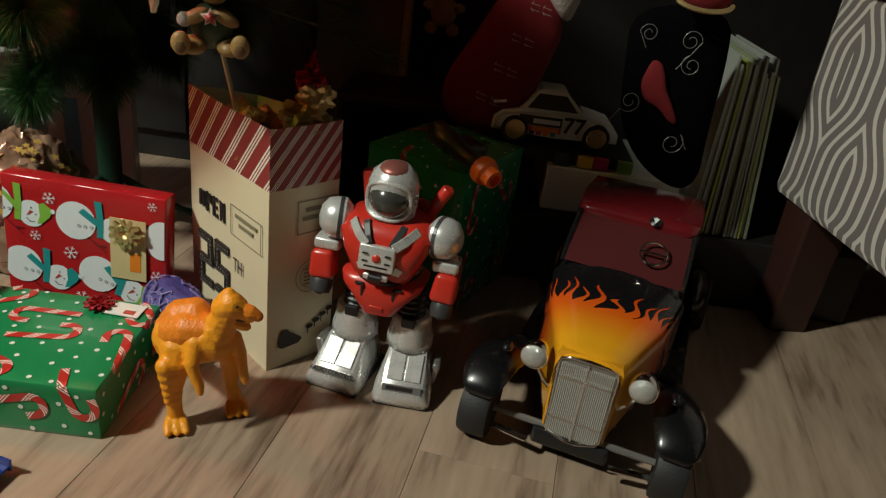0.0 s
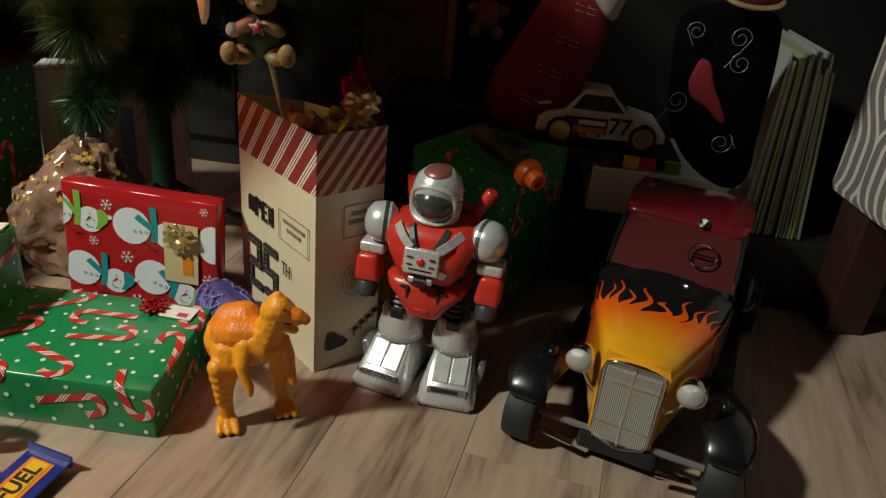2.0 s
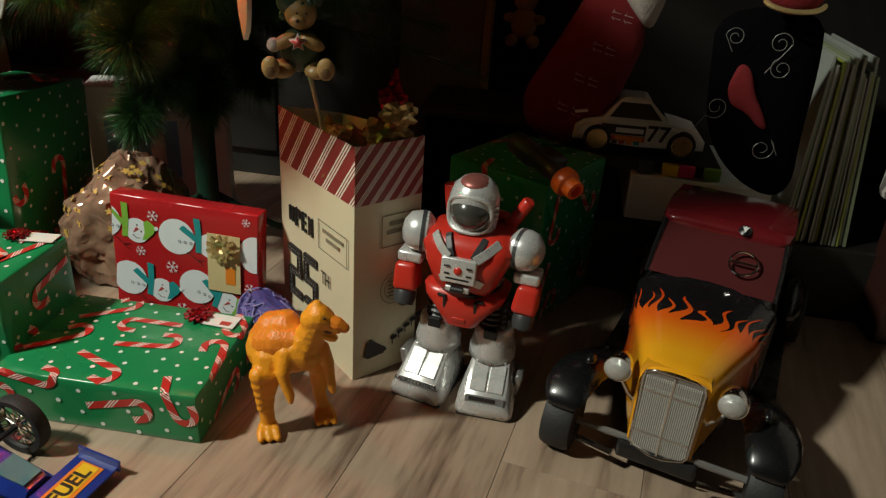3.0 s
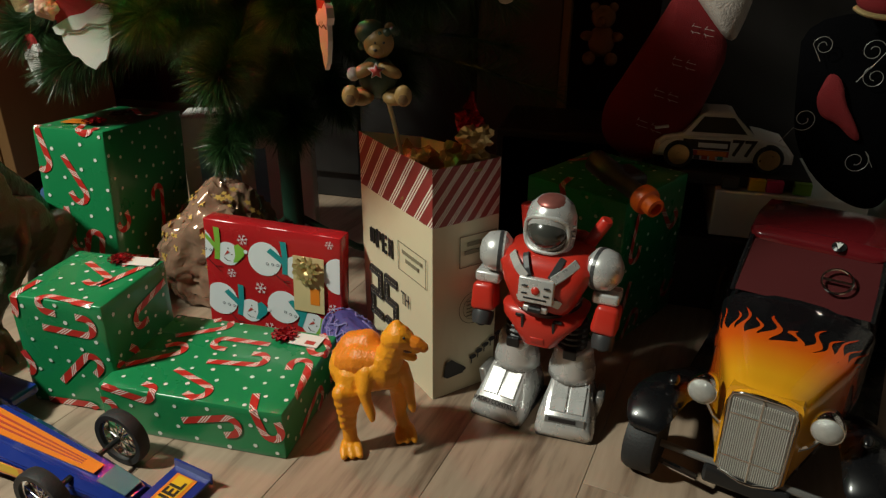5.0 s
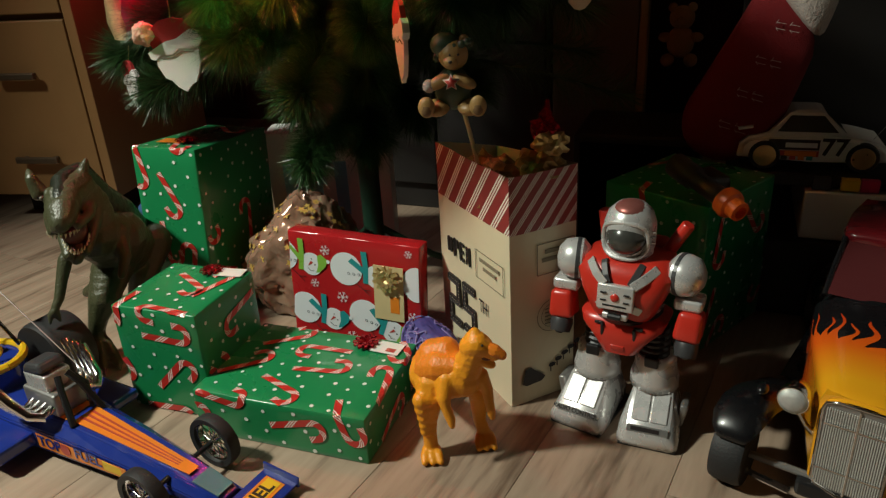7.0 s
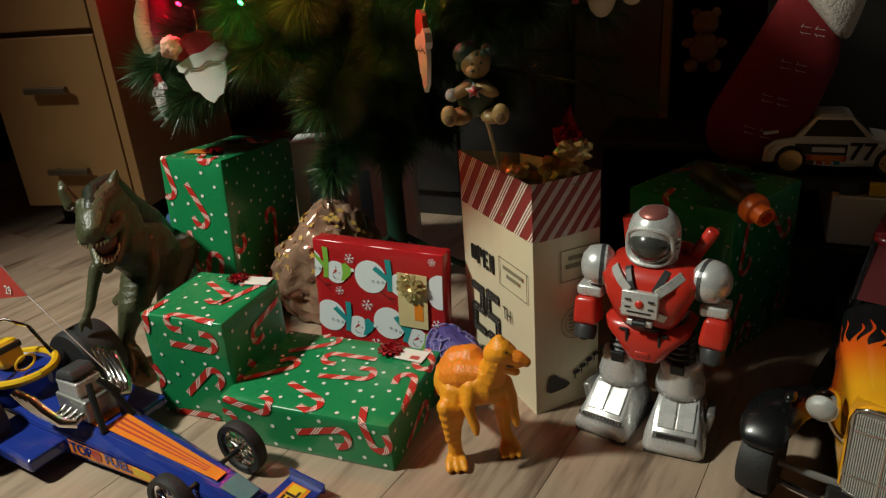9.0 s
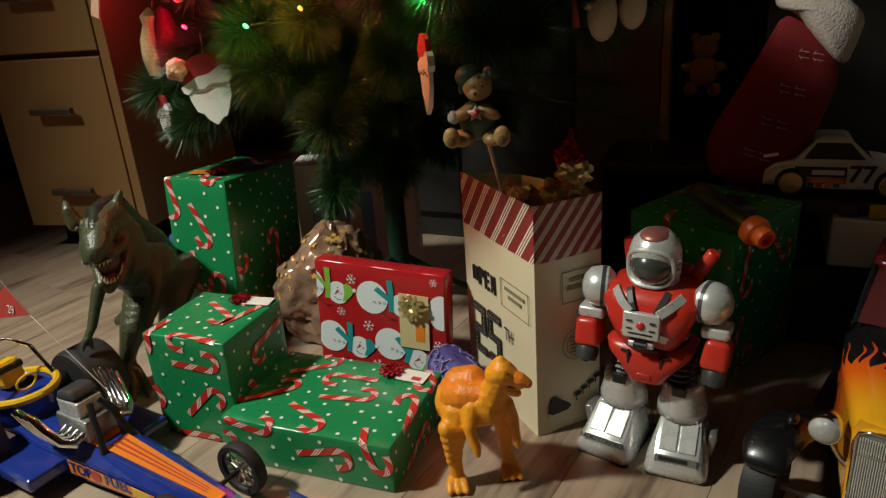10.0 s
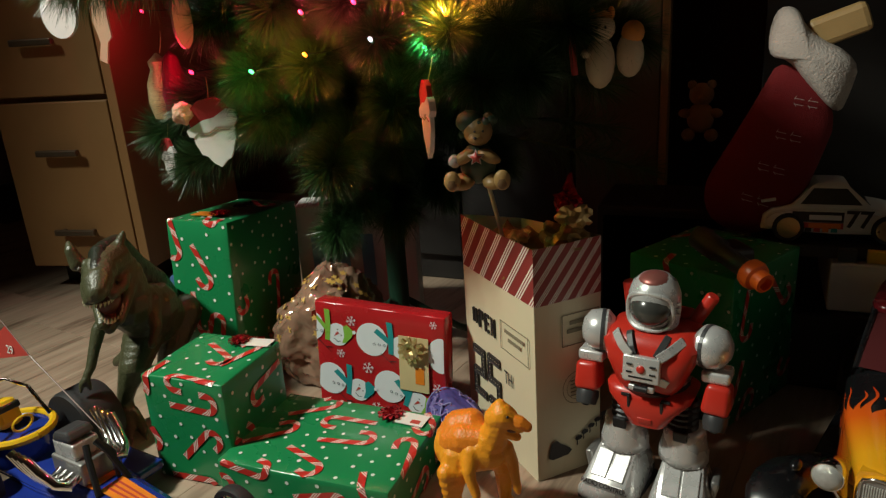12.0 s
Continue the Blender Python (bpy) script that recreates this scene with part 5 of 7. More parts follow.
for sy in (-1, 1):
    part("wing_plate", box(0.050, 0.0025, 0.014, bevel=0.0008), BLUE, wing, m=pose(0, 0.043 * sy, 0.003))
    r = 0.033
    bm = bmesh.new()
    prof = [(r * 0.78, -0.007), (r * 0.97, -0.0075), (r, -0.004), (r, 0.004), (r * 0.97, 0.0075), (r * 0.78, 0.007), (r * 0.78, -0.007)]
    add_loft(bm, [circle((0, 0.050 * sy + h, r), q, (0, 1, 0), 32) for q, h in prof], False)
    bmesh.ops.recalc_face_normals(bm, faces=bm.faces)
    w = part("front_wheel", bm, RUBBER, drag, "thin black tyre", smooth=True)
    bm = bmesh.new()
    add_loft(bm, [circle((0, 0.050 * sy + h, r), q, (0, 1, 0), 32) for q, h in [(r * 0.79, -0.004), (r * 0.79, 0.004), (r * 0.70, 0.003), (r * 0.70, -0.003), (r * 0.79, -0.004)]], False)
    bmesh.ops.recalc_face_normals(bm, faces=bm.faces)
    part("rim", bm, CHROME, w, "chrome rim")
    for k in range(22):
        a = 2 * math.pi * k / 22
        part("spoke", tube([(0, 0.050 * sy + 0.004 * (-1) ** k, r), (r * 0.74 * math.cos(a + 0.2 * (-1) ** k), 0.050 * sy, r + r * 0.74 * math.sin(a + 0.2 * (-1) ** k))], 0.0007, 5), CHROME, w)
    part("hub", lathe([(0.004, -0.006), (0.005, 0), (0.004, 0.006)], (0, 0.050 * sy, r), (0, 1, 0), 12), CHROME, w)
    part("front_axle", tube([(0, 0.046 * sy, r), (0.0, 0.018 * sy, r)], 0.003, 8), BLACK, drag)
    r = 0.05
    w = part("rear_wheel", lathe([(r * 0.6, -0.026), (r * 0.95, -0.027), (r, -0.02), (r, 0.02), (r * 0.95, 0.027), (r * 0.6, 0.026)], (-0.33, 0.085 * sy, r), (0, 1, 0), 32), RUBBER, drag, "fat black slick tyre", smooth=True)
    part("rim", lathe([(r * 0.6, 0.02), (r * 0.5, 0.008), (r * 0.15, 0.01), (0.001, 0.016)], (-0.33, 0.085 * sy, r), (0, sy, 0), 24), CHROME, w)
    # exhaust pipes: four a side, swept up and back
    for k in range(4):
        x = -0.192 - 0.0115 * k
        part("exhaust_pipe", tube([(x + 0.012, 0.022 * sy, 0.070), (x + 0.016, 0.036 * sy, 0.067), (x + 0.006, 0.046 * sy, 0.072), (x - 0.012, 0.052 * sy, 0.088), (x - 0.026, 0.055 * sy, 0.102)], [0.0050, 0.0056, 0.0058, 0.0057, 0.0055], 12), CHROME, drag, "chrome exhaust pipe", smooth=True)
part("engine_block", box(0.060, 0.040, 0.030, bevel=0.003), SILVER_DULL, drag, "silver engine block", m=pose(-0.205, 0, 0.070))
part("supercharger", box(0.042, 0.034, 0.022, bevel=0.003), SILVER, drag, "silver blower", m=pose(-0.208, 0, 0.095))
part("air_scoop", box(0.040, 0.036, 0.012, bevel=0.004, taper=(0.7, 0.9)), GREY, drag, "grey air scoop", m=pose(-0.210, 0, 0.112, 0, -10, 0))
for sy in (-1, 1):
    part("engine_brace", tube([(-0.150, 0.020 * sy, 0.052), (-0.168, 0.012 * sy, 0.090), (-0.178, 0.006 * sy, 0.104)], 0.0042, 8), BLACK, drag, "black engine brace", smooth=True)
part("steering_fork", tube([(-0.160, 0.014, 0.055), (-0.165, 0.018, 0.085), (-0.175, 0.012, 0.098)], 0.003, 8), BLACK, drag)
part("side_pod", box(0.070, 0.040, 0.014, bevel=0.004), BLUE, drag, m=pose(-0.20, 0.060, 0.030))
pod = part("side_pod", box(0.110, 0.050, 0.018, bevel=0.004), BLUE, drag, m=pose(-0.262, -0.060, 0.028))
part("pod_sticker", box(0.030, 0.0008, 0.014), STICKER_YELLOW, pod, m=pose(-0.034, -0.0254, 0))
ck = part("cockpit_rim", tube([(-0.350 + 0.054 * math.cos(a), 0.044 * math.sin(a), 0.078 + 0.004 * math.cos(a)) for a in [2 * math.pi * i / 26 for i in range(27)]], 0.0055, 8), YELLOW, drag, "yellow cockpit surround", smooth=True)
bm = bmesh.new()
add_loft(bm, [circle((-0.350, 0, z), r, n=26, ry=r * 0.82) for z, r in ((0.045, 0.052), (0.062, 0.055), (0.076, 0.055))])
part("cockpit_tub", bm, BLUE, drag, smooth=True)
part("cockpit_steering_wheel", tube([(-0.325 + 0.003 * math.sin(a), 0.013 * math.cos(a), 0.092 + 0.011 * math.sin(a)) for a in [2 * math.pi * i / 16 for i in range(17)]], 0.0018, 6), YELLOW, drag)
part("seat_block", box(0.030, 0.034, 0.038, bevel=0.008), YELLOW, drag, "yellow and black cockpit seat", m=pose(-0.368, 0, 0.095, 0, -14, 0))
part("seat_band", box(0.031, 0.035, 0.010, bevel=0.003), BLACK, drag, m=pose(-0.369, 0, 0.103, 0, -14, 0))
for sy in (-1, 1):
    part("roll_bar", tube([(-0.330, 0.040 * sy, 0.080), (-0.355, 0.032 * sy, 0.122), (-0.380, 0.018 * sy, 0.134), (-0.386, 0.0, 0.136)], 0.0026, 8), CHROME, drag, "chrome roll cage bar", smooth=True)
DI = pose(-0.536, 0.606, 0, 0, 0, -8).inverted()
F1, F2, F3 = DI @ Vector((-0.915, 0.700, 0.201)), DI @ Vector((-0.875, 0.695, 0.165)), DI @ Vector((-1.006, 0.700, 0.136))
part("antenna", tube([(-0.165, 0.024, 0.040), (-0.185, 0.036, 0.075), F2.lerp(Vector((-0.185, 0.036, 0.075)), 0.5), F2, F1, F1 + (F1 - F2) * 0.2], 0.0008, 6), mat("aerial_wire", (0.20, 0.12, 0.10), 0.4), drag, "thin aerial")
flag = part("flag", bmesh.new(), PRINT_RED, drag, "red pennant flag with a pale number")
bm = bmesh.new()
nrm = (F2 - F1).cross(F3 - F1).normalized() * 0.0004
add_loft(bm, [[p + nrm * k for p in (F1, F2, F3)] for k in (-1, 1)])
bmesh.ops.recalc_face_normals(bm, faces=bm.faces)
bm.to_mesh(flag.data)
bm.free()
mid_f = (F1 + F2 * 2 + F3) / 4
out = nrm.normalized()
if out.y > 0:
    out = -out
letters("129", 0.017, WHITE_TAG, flag, facing(mid_f + out * 0.0008, Vector((1, 0, 0.05)), out.cross(Vector((1, 0, 0.05)))))

# ---------------------------------------------------------------- dresser
dresser = thing("dresser", "oak veneer chest of drawers with bar pulls", "dresser", facing((-1.247, 1.240, 0), (0.98, 0.20, 0), (-0.20, 0.98, 0)))
part("carcass", box(0.285, 0.40, 0.82, (-0.132, 0.222, 0.48), 0.002), OAK, dresser)
part("side_board", box(0.022, 0.43, 0.84, (0.022, 0.205, 0.48), 0.002), OAK, dresser)
# near-black block stands in for the shaded gap under the drawers
part("plinth", box(0.24, 0.34, 0.068, (-0.132, 0.24, 0.034)), DARK_SHELF, dresser)
for k, (z0, z1) in enumerate(((0.062, 0.428), (0.440, 0.66), (0.672, 0.88))):
    for c, (x0, x1) in enumerate(((-0.272, 0.0),)):
        d = part("drawer", box(x1 - x0, 0.020, z1 - z0, bevel=0.0025), OAK, dresser, m=pose((x0 + x1) / 2, 0.010, (z0 + z1) / 2))
        for zz in ((0.078, -0.098) if k == 0 else (0.0,)):
            part("drawer_pull", box(0.100, 0.010, 0.014, bevel=0.003), mat("bronze_pull", (0.12, 0.085, 0.055), 0.35, metal=0.6), d, "bronze bar pull", m=pose(0.005, -0.028, zz))
            for sx in (-1, 1):
                part("pull_post", box(0.008, 0.020, 0.008), MATS["bronze_pull"], d, m=pose(0.005 + 0.036 * sx, -0.018, zz))
tagged(part("storage_bag", box(0.12, 0.10, 0.06, (0, 0, 0.03), 0.015), mat("blue_cloth", (0.05, 0.13, 0.30), 0.7, vary=0.2)), "small blue cloth bag on the floor by the dresser", "bag").matrix_basis = pose(-1.10, 1.27, 0, 0, 0, 10)

# ---------------------------------------------------------------- shelf, magazines, rally car
shelf = thing("shelf_unit", "dark low shelf unit against the wall", "shelf", pose(0.30, 1.36, 0))
part("base", box(0.62, 0.34, 0.118, (0, 0.0, 0.059), 0.003), DARK_SHELF, shelf)
part("back_panel", box(0.62, 0.02, 1.3, (0, 0.18, 0.75), 0.002), DARK_SHELF, shelf)
crate = tagged(part("storage_box", box(0.205, 0.20, 0.072, (0, 0, 0.036), 0.003), WHITE), "plain white storage box on the shelf", "box")
crate.matrix_basis = pose(0.198, 1.305, 0.119, 0, 0, 0)
base = thing("display_base", "dark display base with coloured blocks", "display stand", pose(0.115, 1.285, 0.1925))
part("plate", box(0.22, 0.13, 0.018, (0, 0, 0.009), 0.002), DARK_SHELF, base)
for i, (x, m_) in enumerate(((0.024, STICKER_YELLOW), (0.048, mat("magenta_block", (0.55, 0.03, 0.12), 0.4)), (-0.012, GREY), (0.085, PRINT_LIME))):
    part("coloured_block", box(0.023, 0.012, 0.017, bevel=0.001), m_, base, m=pose(x + 0.012, -0.072, 0.009))
rally = thing("toy_car", "white model rally car with racing number and gold wheels", "toy car", pose(0.098, 1.275, 0.2115, 0, 0, 3))
bm = bmesh.new()
body_prof = [(-0.098, 0.016), (-0.096, 0.036), (-0.085, 0.046), (-0.055, 0.052), (-0.02, 0.053), (0.03, 0.052), (0.06, 0.047), (0.088, 0.040), (0.098, 0.028), (0.098, 0.014), (0.0, 0.011)]
add_plate(bm, body_prof, 0.082)
bmesh.ops.recalc_face_normals(bm, faces=bm.faces)
bmesh.ops.bevel(bm, geom=[e for e in bm.edges if abs(e.verts[0].co.y - e.verts[1].co.y) < 1e-6], offset=0.006, segments=3, affect="EDGES")
rb = part("body", bm, WHITE, rally, "white body", smooth=False)
bm = bmesh.new()
add_loft(bm, [[(-0.058, -0.037, 0.052), (0.040, -0.037, 0.052), (0.040, 0.037, 0.052), (-0.058, 0.037, 0.052)], [(-0.034, -0.029, 0.080), (0.012, -0.029, 0.080), (0.012, 0.029, 0.080), (-0.034, 0.029, 0.080)], [(-0.026, -0.024, 0.083), (0.004, -0.024, 0.083), (0.004, 0.024, 0.083), (-0.026, 0.024, 0.083)]])
bmesh.ops.recalc_face_normals(bm, faces=bm.faces)
cab = part("cabin", bm, WHITE, rally)
quad("side_window", [(-0.048, -0.0364, 0.0545), (0.030, -0.0364, 0.0545), (0.010, -0.0300, 0.0765), (-0.032, -0.0300, 0.0765)], VISOR, cab, "dark side window")
quad("windscreen", [(0.0395, -0.033, 0.054), (0.0395, 0.033, 0.054), (0.0135, 0.027, 0.078), (0.0135, -0.027, 0.078)], VISOR, cab)
quad("door_panel", [(-0.058, -0.0412, 0.030), (0.008, -0.0412, 0.030), (0.008, -0.0412, 0.045), (-0.058, -0.0412, 0.045)], PRINT_DARK, rb)
quad("door_panel", [(-0.052, -0.0412, 0.0205), (0.008, -0.0412, 0.0205), (0.008, -0.0412, 0.0292), (-0.052, -0.0412, 0.0292)], PRINT_RED, rb, "faded red panel")
for k, (z, m_) in enumerate(((0.037, PRINT_WHITE), (0.025, STICKER_ORANGE))):
    quad("sponsor_bar", [(-0.036, -0.0414, z - 0.0035), (0.005, -0.0414, z - 0.0035), (0.005, -0.0414, z + 0.0035), (-0.036, -0.0414, z + 0.0035)], m_, rb, t=0.0006)
for k in range(4):
    quad("sponsor_square", [(-0.040 + 0.011 * k, -0.0414, 0.0155), (-0.032 + 0.011 * k, -0.0414, 0.0155), (-0.032 + 0.011 * k, -0.0414, 0.0215), (-0.040 + 0.011 * k, -0.0414, 0.0215)], (PRINT_DARK, PRINT_RED, STICKER_ORANGE, PRINT_TEAL)[k], rb, t=0.0007)
letters("77", 0.034, PRINT_DARK, rb, facing((0.027, -0.0418, 0.034), (1, 0, 0), (0, 0, 1)), "black racing number", bold=0.0008)
for x in (-0.062, 0.064):
    for sy in (-1, 1):
        w = part("wheel", lathe([(0.015, -0.008), (0.019, -0.009), (0.021, -0.006), (0.021, 0.006), (0.019, 0.009), (0.015, 0.008)], (x, 0.036 * sy, 0.021), (0, 1, 0), 24), RUBBER, rally, smooth=True)
        part("rim", lathe([(0.0155, 0.0085), (0.014, 0.009), (0.013, 0.005), (0.004, 0.005), (0.003, 0.009), (0.0005, 0.009)], (x, 0.036 * sy, 0.021), (0, sy, 0), 20), GOLD, w, "gold rim")
part("rear_wing", box(0.020, 0.070, 0.004, bevel=0.001), WHITE, rally, m=pose(-0.090, 0, 0.058, 0, -10, 0))
rng = random.Random(11)
x = 0.325
for k in range(17):
    w = rng.choice((0.0030, 0.0038, 0.0044))
    h, d = rng.uniform(0.245, 0.275), rng.uniform(0.19, 0.21)
    mg = tagged(part("magazine", box(w, d, h, (w / 2, 0, h / 2), 0.0006, seg=1), mat("magazine_%s" % "abcde"[k % 5], ((0.34, 0.36, 0.33), (0.22, 0.26, 0.16), (0.42, 0.42, 0.40), (0.28, 0.30, 0.25), (0.30, 0.34, 0.06))[k % 5], 0.35, vary=0.3, scale=30)),
                "thin magazine with a pale spine, standing in a leaning row", "magazine", "magazines on the shelf")
    mg.matrix_basis = pose(x, 1.30, 0.119, 0, -0.42 * k + rng.uniform(-0.15, 0.15), 0)
    x += w + 0.0019

# ---------------------------------------------------------------- patterned chair


def trellis():
    m, nt, b = nodes_of("trellis_fabric")
    N, L = nt.nodes.new, nt.links.new

    def op(kind, *a):
        n = N("ShaderNodeMath")
        n.operation = kind
        for i, v in enumerate(a):
            if isinstance(v, (int, float)):
                n.inputs[i].default_value = v
            else:
                L(v, n.inputs[i])
        return n.outputs[0]

    tc, sep = N("ShaderNodeTexCoord"), N("ShaderNodeSeparateXYZ")
    L(tc.outputs["Object"], sep.inputs[0])
    u, v = op("ADD", sep.outputs[1], sep.outputs[0]), sep.outputs[2]
    # nested ogee outlines: columns of long lozenges with straight flanks

    def wave(x, per, shift=0.0):
        return op("ABSOLUTE", op("SUBTRACT", op("FRACT", op("ADD", op("DIVIDE", x, per), shift)), 0.5))

    flank = op("SMOOTH_MIN", op("SMOOTH_MAX", wave(v, 0.26), 0.14, 0.10), 0.36, 0.10)
    s = op("ADD", op("MULTIPLY", wave(u, 0.15), 1.0), op("MULTIPLY", flank, 1.3))
    ph = op("FRACT", op("MULTIPLY", s, 7.0))
    lines = op("LESS_THAN", ph, 0.36)
    nz = N("ShaderNodeTexNoise")
    nz.inputs["Scale"].default_value = 600
    L(tc.outputs["Object"], nz.inputs["Vector"])
    mix = N("ShaderNodeMix")
    mix.data_type = "RGBA"
    mix.inputs[6].default_value, mix.inputs[7].default_value = (0.20, 0.172, 0.165, 1), (0.68, 0.63, 0.57, 1)
    L(lines, mix.inputs[0])
    L(mix.outputs[2], b.inputs["Base Color"])
    b.inputs["Roughness"].default_value = 0.9
    bn = N("ShaderNodeBump")
    bn.inputs["Strength"].default_value, bn.inputs["Distance"].default_value = 0.3, 0.001
    L(nz.outputs[0], bn.inputs["Height"])
    L(bn.outputs[0], b.inputs["Normal"])
    return m


TRELLIS = trellis()
chair = thing("armchair", "grey armchair with a cream trellis pattern and dark wooden legs", "armchair", pose(0.506, 0.783, 0, 0, 0, 8))
part("side_upholstery", box(0.60, 0.86, 0.30, (0.30, 0.02, 0.345), 0.014), TRELLIS, chair, smooth=True)
part("arm_pad", box(0.62, 0.88, 0.20, (0.30, 0.02, 0.600), 0.03), TRELLIS, chair, smooth=True)
part("piping", tube([(-0.006, -0.40, 0.497), (-0.006, 0.0, 0.499), (-0.006, 0.44, 0.497)], 0.005, 8), TRELLIS, chair)
for x in (0.045, 0.55):
    for y in (0.385, -0.35):
        part("leg", box(0.062, 0.062, 0.197, (x, y, 0.0985), 0.004, taper=(1.12, 1.12)), DARK_WOOD, chair, "dark brown tapered leg")

# ---------------------------------------------------------------- stockings behind


def cloth_shape(name, pts, depth, material, parent, label=""):
    """A stuffed flat shape: its outline rounded and swollen in the middle."""
    P = [Vector((x, z)) for x, z in pts]
    for _ in range(2):
        Q = []
        for a, b in zip(P, P[1:] + P[:1]):
            Q += [a.lerp(b, 0.25), a.lerp(b, 0.75)]
        P = Q
    c = sum(P, Vector((0, 0))) / len(P)
    bm = bmesh.new()
    rings = []
    for f, dd in ((0.02, 1.0), (0.45, 0.95), (0.8, 0.7), (0.95, 0.35), (1.0, 0.0), (0.95, -0.35), (0.8, -0.7), (0.45, -0.95), (0.02, -1.0)):
        rings.append([(*(c + (p - c) * f),) for p in P])
        rings[-1] = [(x, -dd * depth / 2, z) for x, z in rings[-1]]
    add_loft(bm, rings)
    bmesh.ops.recalc_face_normals(bm, faces=bm.faces)
    return part(name, bm, material, parent, label, smooth=True)


def rel(p, o):
    return (p[0] - o[0], p[2] - o[2])


O1 = (0.0, 1.26, 0.35)
stock = thing("christmas_stocking", "red plaid stocking with a white plush cuff, filled", "stocking", pose(*O1))
leg_pts = [(0.013, 1.260, 0.473), (0.093, 1.260, 0.399), (0.069, 1.260, 0.311), (0.046, 1.260, 0.243), (-0.005, 1.260, 0.205), (-0.070, 1.260, 0.224), (-0.085, 1.260, 0.281), (-0.049, 1.260, 0.347), (-0.012, 1.260, 0.420)]
cuff_pts = [(-0.002, 1.260, 0.534), (0.027, 1.260, 0.536), (0.042, 1.260, 0.502), (0.110, 1.260, 0.463), (0.101, 1.260, 0.418), (0.089, 1.260, 0.385), (0.048, 1.260, 0.430), (0.021, 1.260, 0.466), (-0.008, 1.260, 0.470)]
sl = cloth_shape("leg", [rel(p, O1) for p in leg_pts], 0.045, FELT_RED, stock, "dark red plaid leg")
cloth_shape("cuff", [rel(p, O1) for p in cuff_pts], 0.060, PLUSH_WHITE, stock, "white plush cuff")
for k in range(4):
    bm = bmesh.new()
    a = Vector(leg_pts[8]).lerp(Vector(leg_pts[6]), k / 3.2) - Vector(O1)
    b = Vector(leg_pts[1]).lerp(Vector(leg_pts[3]), k / 3.2) - Vector(O1)
    for d in (-0.008, 0.008):
        n = 12
        for i in range(5, 9, 2):
            p, q = a.lerp(b, i / n), a.lerp(b, (i + 1.4) / n)
            add_tube(bm, [(p.x, -0.0235, p.z + d * 0.5), (q.x, -0.0235, q.z + d * 0.5)], 0.0004, 4)
            add_tube(bm, [(p.x, -0.0235, p.z + d * 0.3), (p.x + 0.003, -0.0235, p.z + d * 0.9)], 0.0004, 4)
    part("stitched_check", bm, PLUSH_WHITE, sl, "pale stitched check lines")
part("stuffing", box(0.075, 0.03, 0.040, bevel=0.008), mat("tan_card", (0.42, 0.27, 0.11), 0.5, vary=0.2), stock, "tan toy in the stocking top", m=pose((0.080, 1.270, 0.503)[0] - O1[0], 0.01, (0.080, 1.270, 0.507)[2] - O1[2], 0, -20, 0))
O2 = (0.22, 1.13, 0.30)
dark = thing("christmas_stocking", "black velvet stocking with an embroidered red cardinal", "stocking", pose(*O2))
dpts = [(0.152, 1.130, 0.446), (0.279, 1.130, 0.456), (0.290, 1.130, 0.383), (0.291, 1.130, 0.290), (0.298, 1.130, 0.225), (0.271, 1.130, 0.204), (0.211, 1.130, 0.235), (0.170, 1.130, 0.292), (0.160, 1.130, 0.364)]
dk = cloth_shape("velvet", [rel(p, O2) for p in dpts], 0.04, FELT_BLACK, dark)
bird_pts = [(0.190, 1.100, 0.386), (0.205, 1.100, 0.379), (0.215, 1.100, 0.349), (0.229, 1.100, 0.329), (0.241, 1.100, 0.306), (0.231, 1.100, 0.305), (0.210, 1.100, 0.325), (0.190, 1.100, 0.331), (0.180, 1.100, 0.352), (0.185, 1.100, 0.373)]
cb = cloth_shape("cardinal", [rel(p, O2) for p in bird_pts], 0.010, FELT_RED, dark, "raised red felt cardinal")
cb.location.y = -0.024
for c, r, t0, sg in (((0.230, 1.100, 0.413), 0.014, 0.0, 1), ((0.238, 1.100, 0.383), 0.014, 2.0, 1), ((0.240, 1.100, 0.280), 0.016, 1.0, -1), ((0.176, 1.100, 0.416), 0.012, 3.0, -1), ((0.172, 1.100, 0.328), 0.015, 4.0, 1)):
    bm = bmesh.new()
    o = Vector(c) - Vector(O2)
    pts = []
    for i in range(26):
        a = t0 + sg * i * 0.36
        rr = r * (1 - i / 34)
        pts.append((o.x + rr * math.cos(a), -0.026, o.z + rr * math.sin(a)))
    pts.insert(0, (pts[0][0] - 0.012 * sg, -0.024, pts[0][2] - 0.02))
    add_tube(bm, pts, 0.0004, 5)
    part("embroidered_scroll", bm, mat("silver_thread", (0.30, 0.29, 0.27), 0.4, metal=0.3), dark, "silver thread scrolls")
tip = (0.231, 1.100, 0.459)
part("red_bauble_trim", ball((tip[0] - O2[0], -0.03, tip[2] - O2[2] + 0.022), (0.036, 0.02, 0.034), 18), FELT_RED, dark, "red satin trim", smooth=True)
bm = bmesh.new()
add_tube(bm, [(tip[0] - O2[0] + 0.034 * math.sin(a), -0.03 - 0.02 * math.cos(a * 0.9), tip[2] - O2[2] + 0.004 - 0.010 * math.cos(a)) for a in [-1.4 + 0.2 * i for i in range(15)]], 0.0032, 8)
part("gold_braid", bm, GOLD, dark, "gold braid edge")

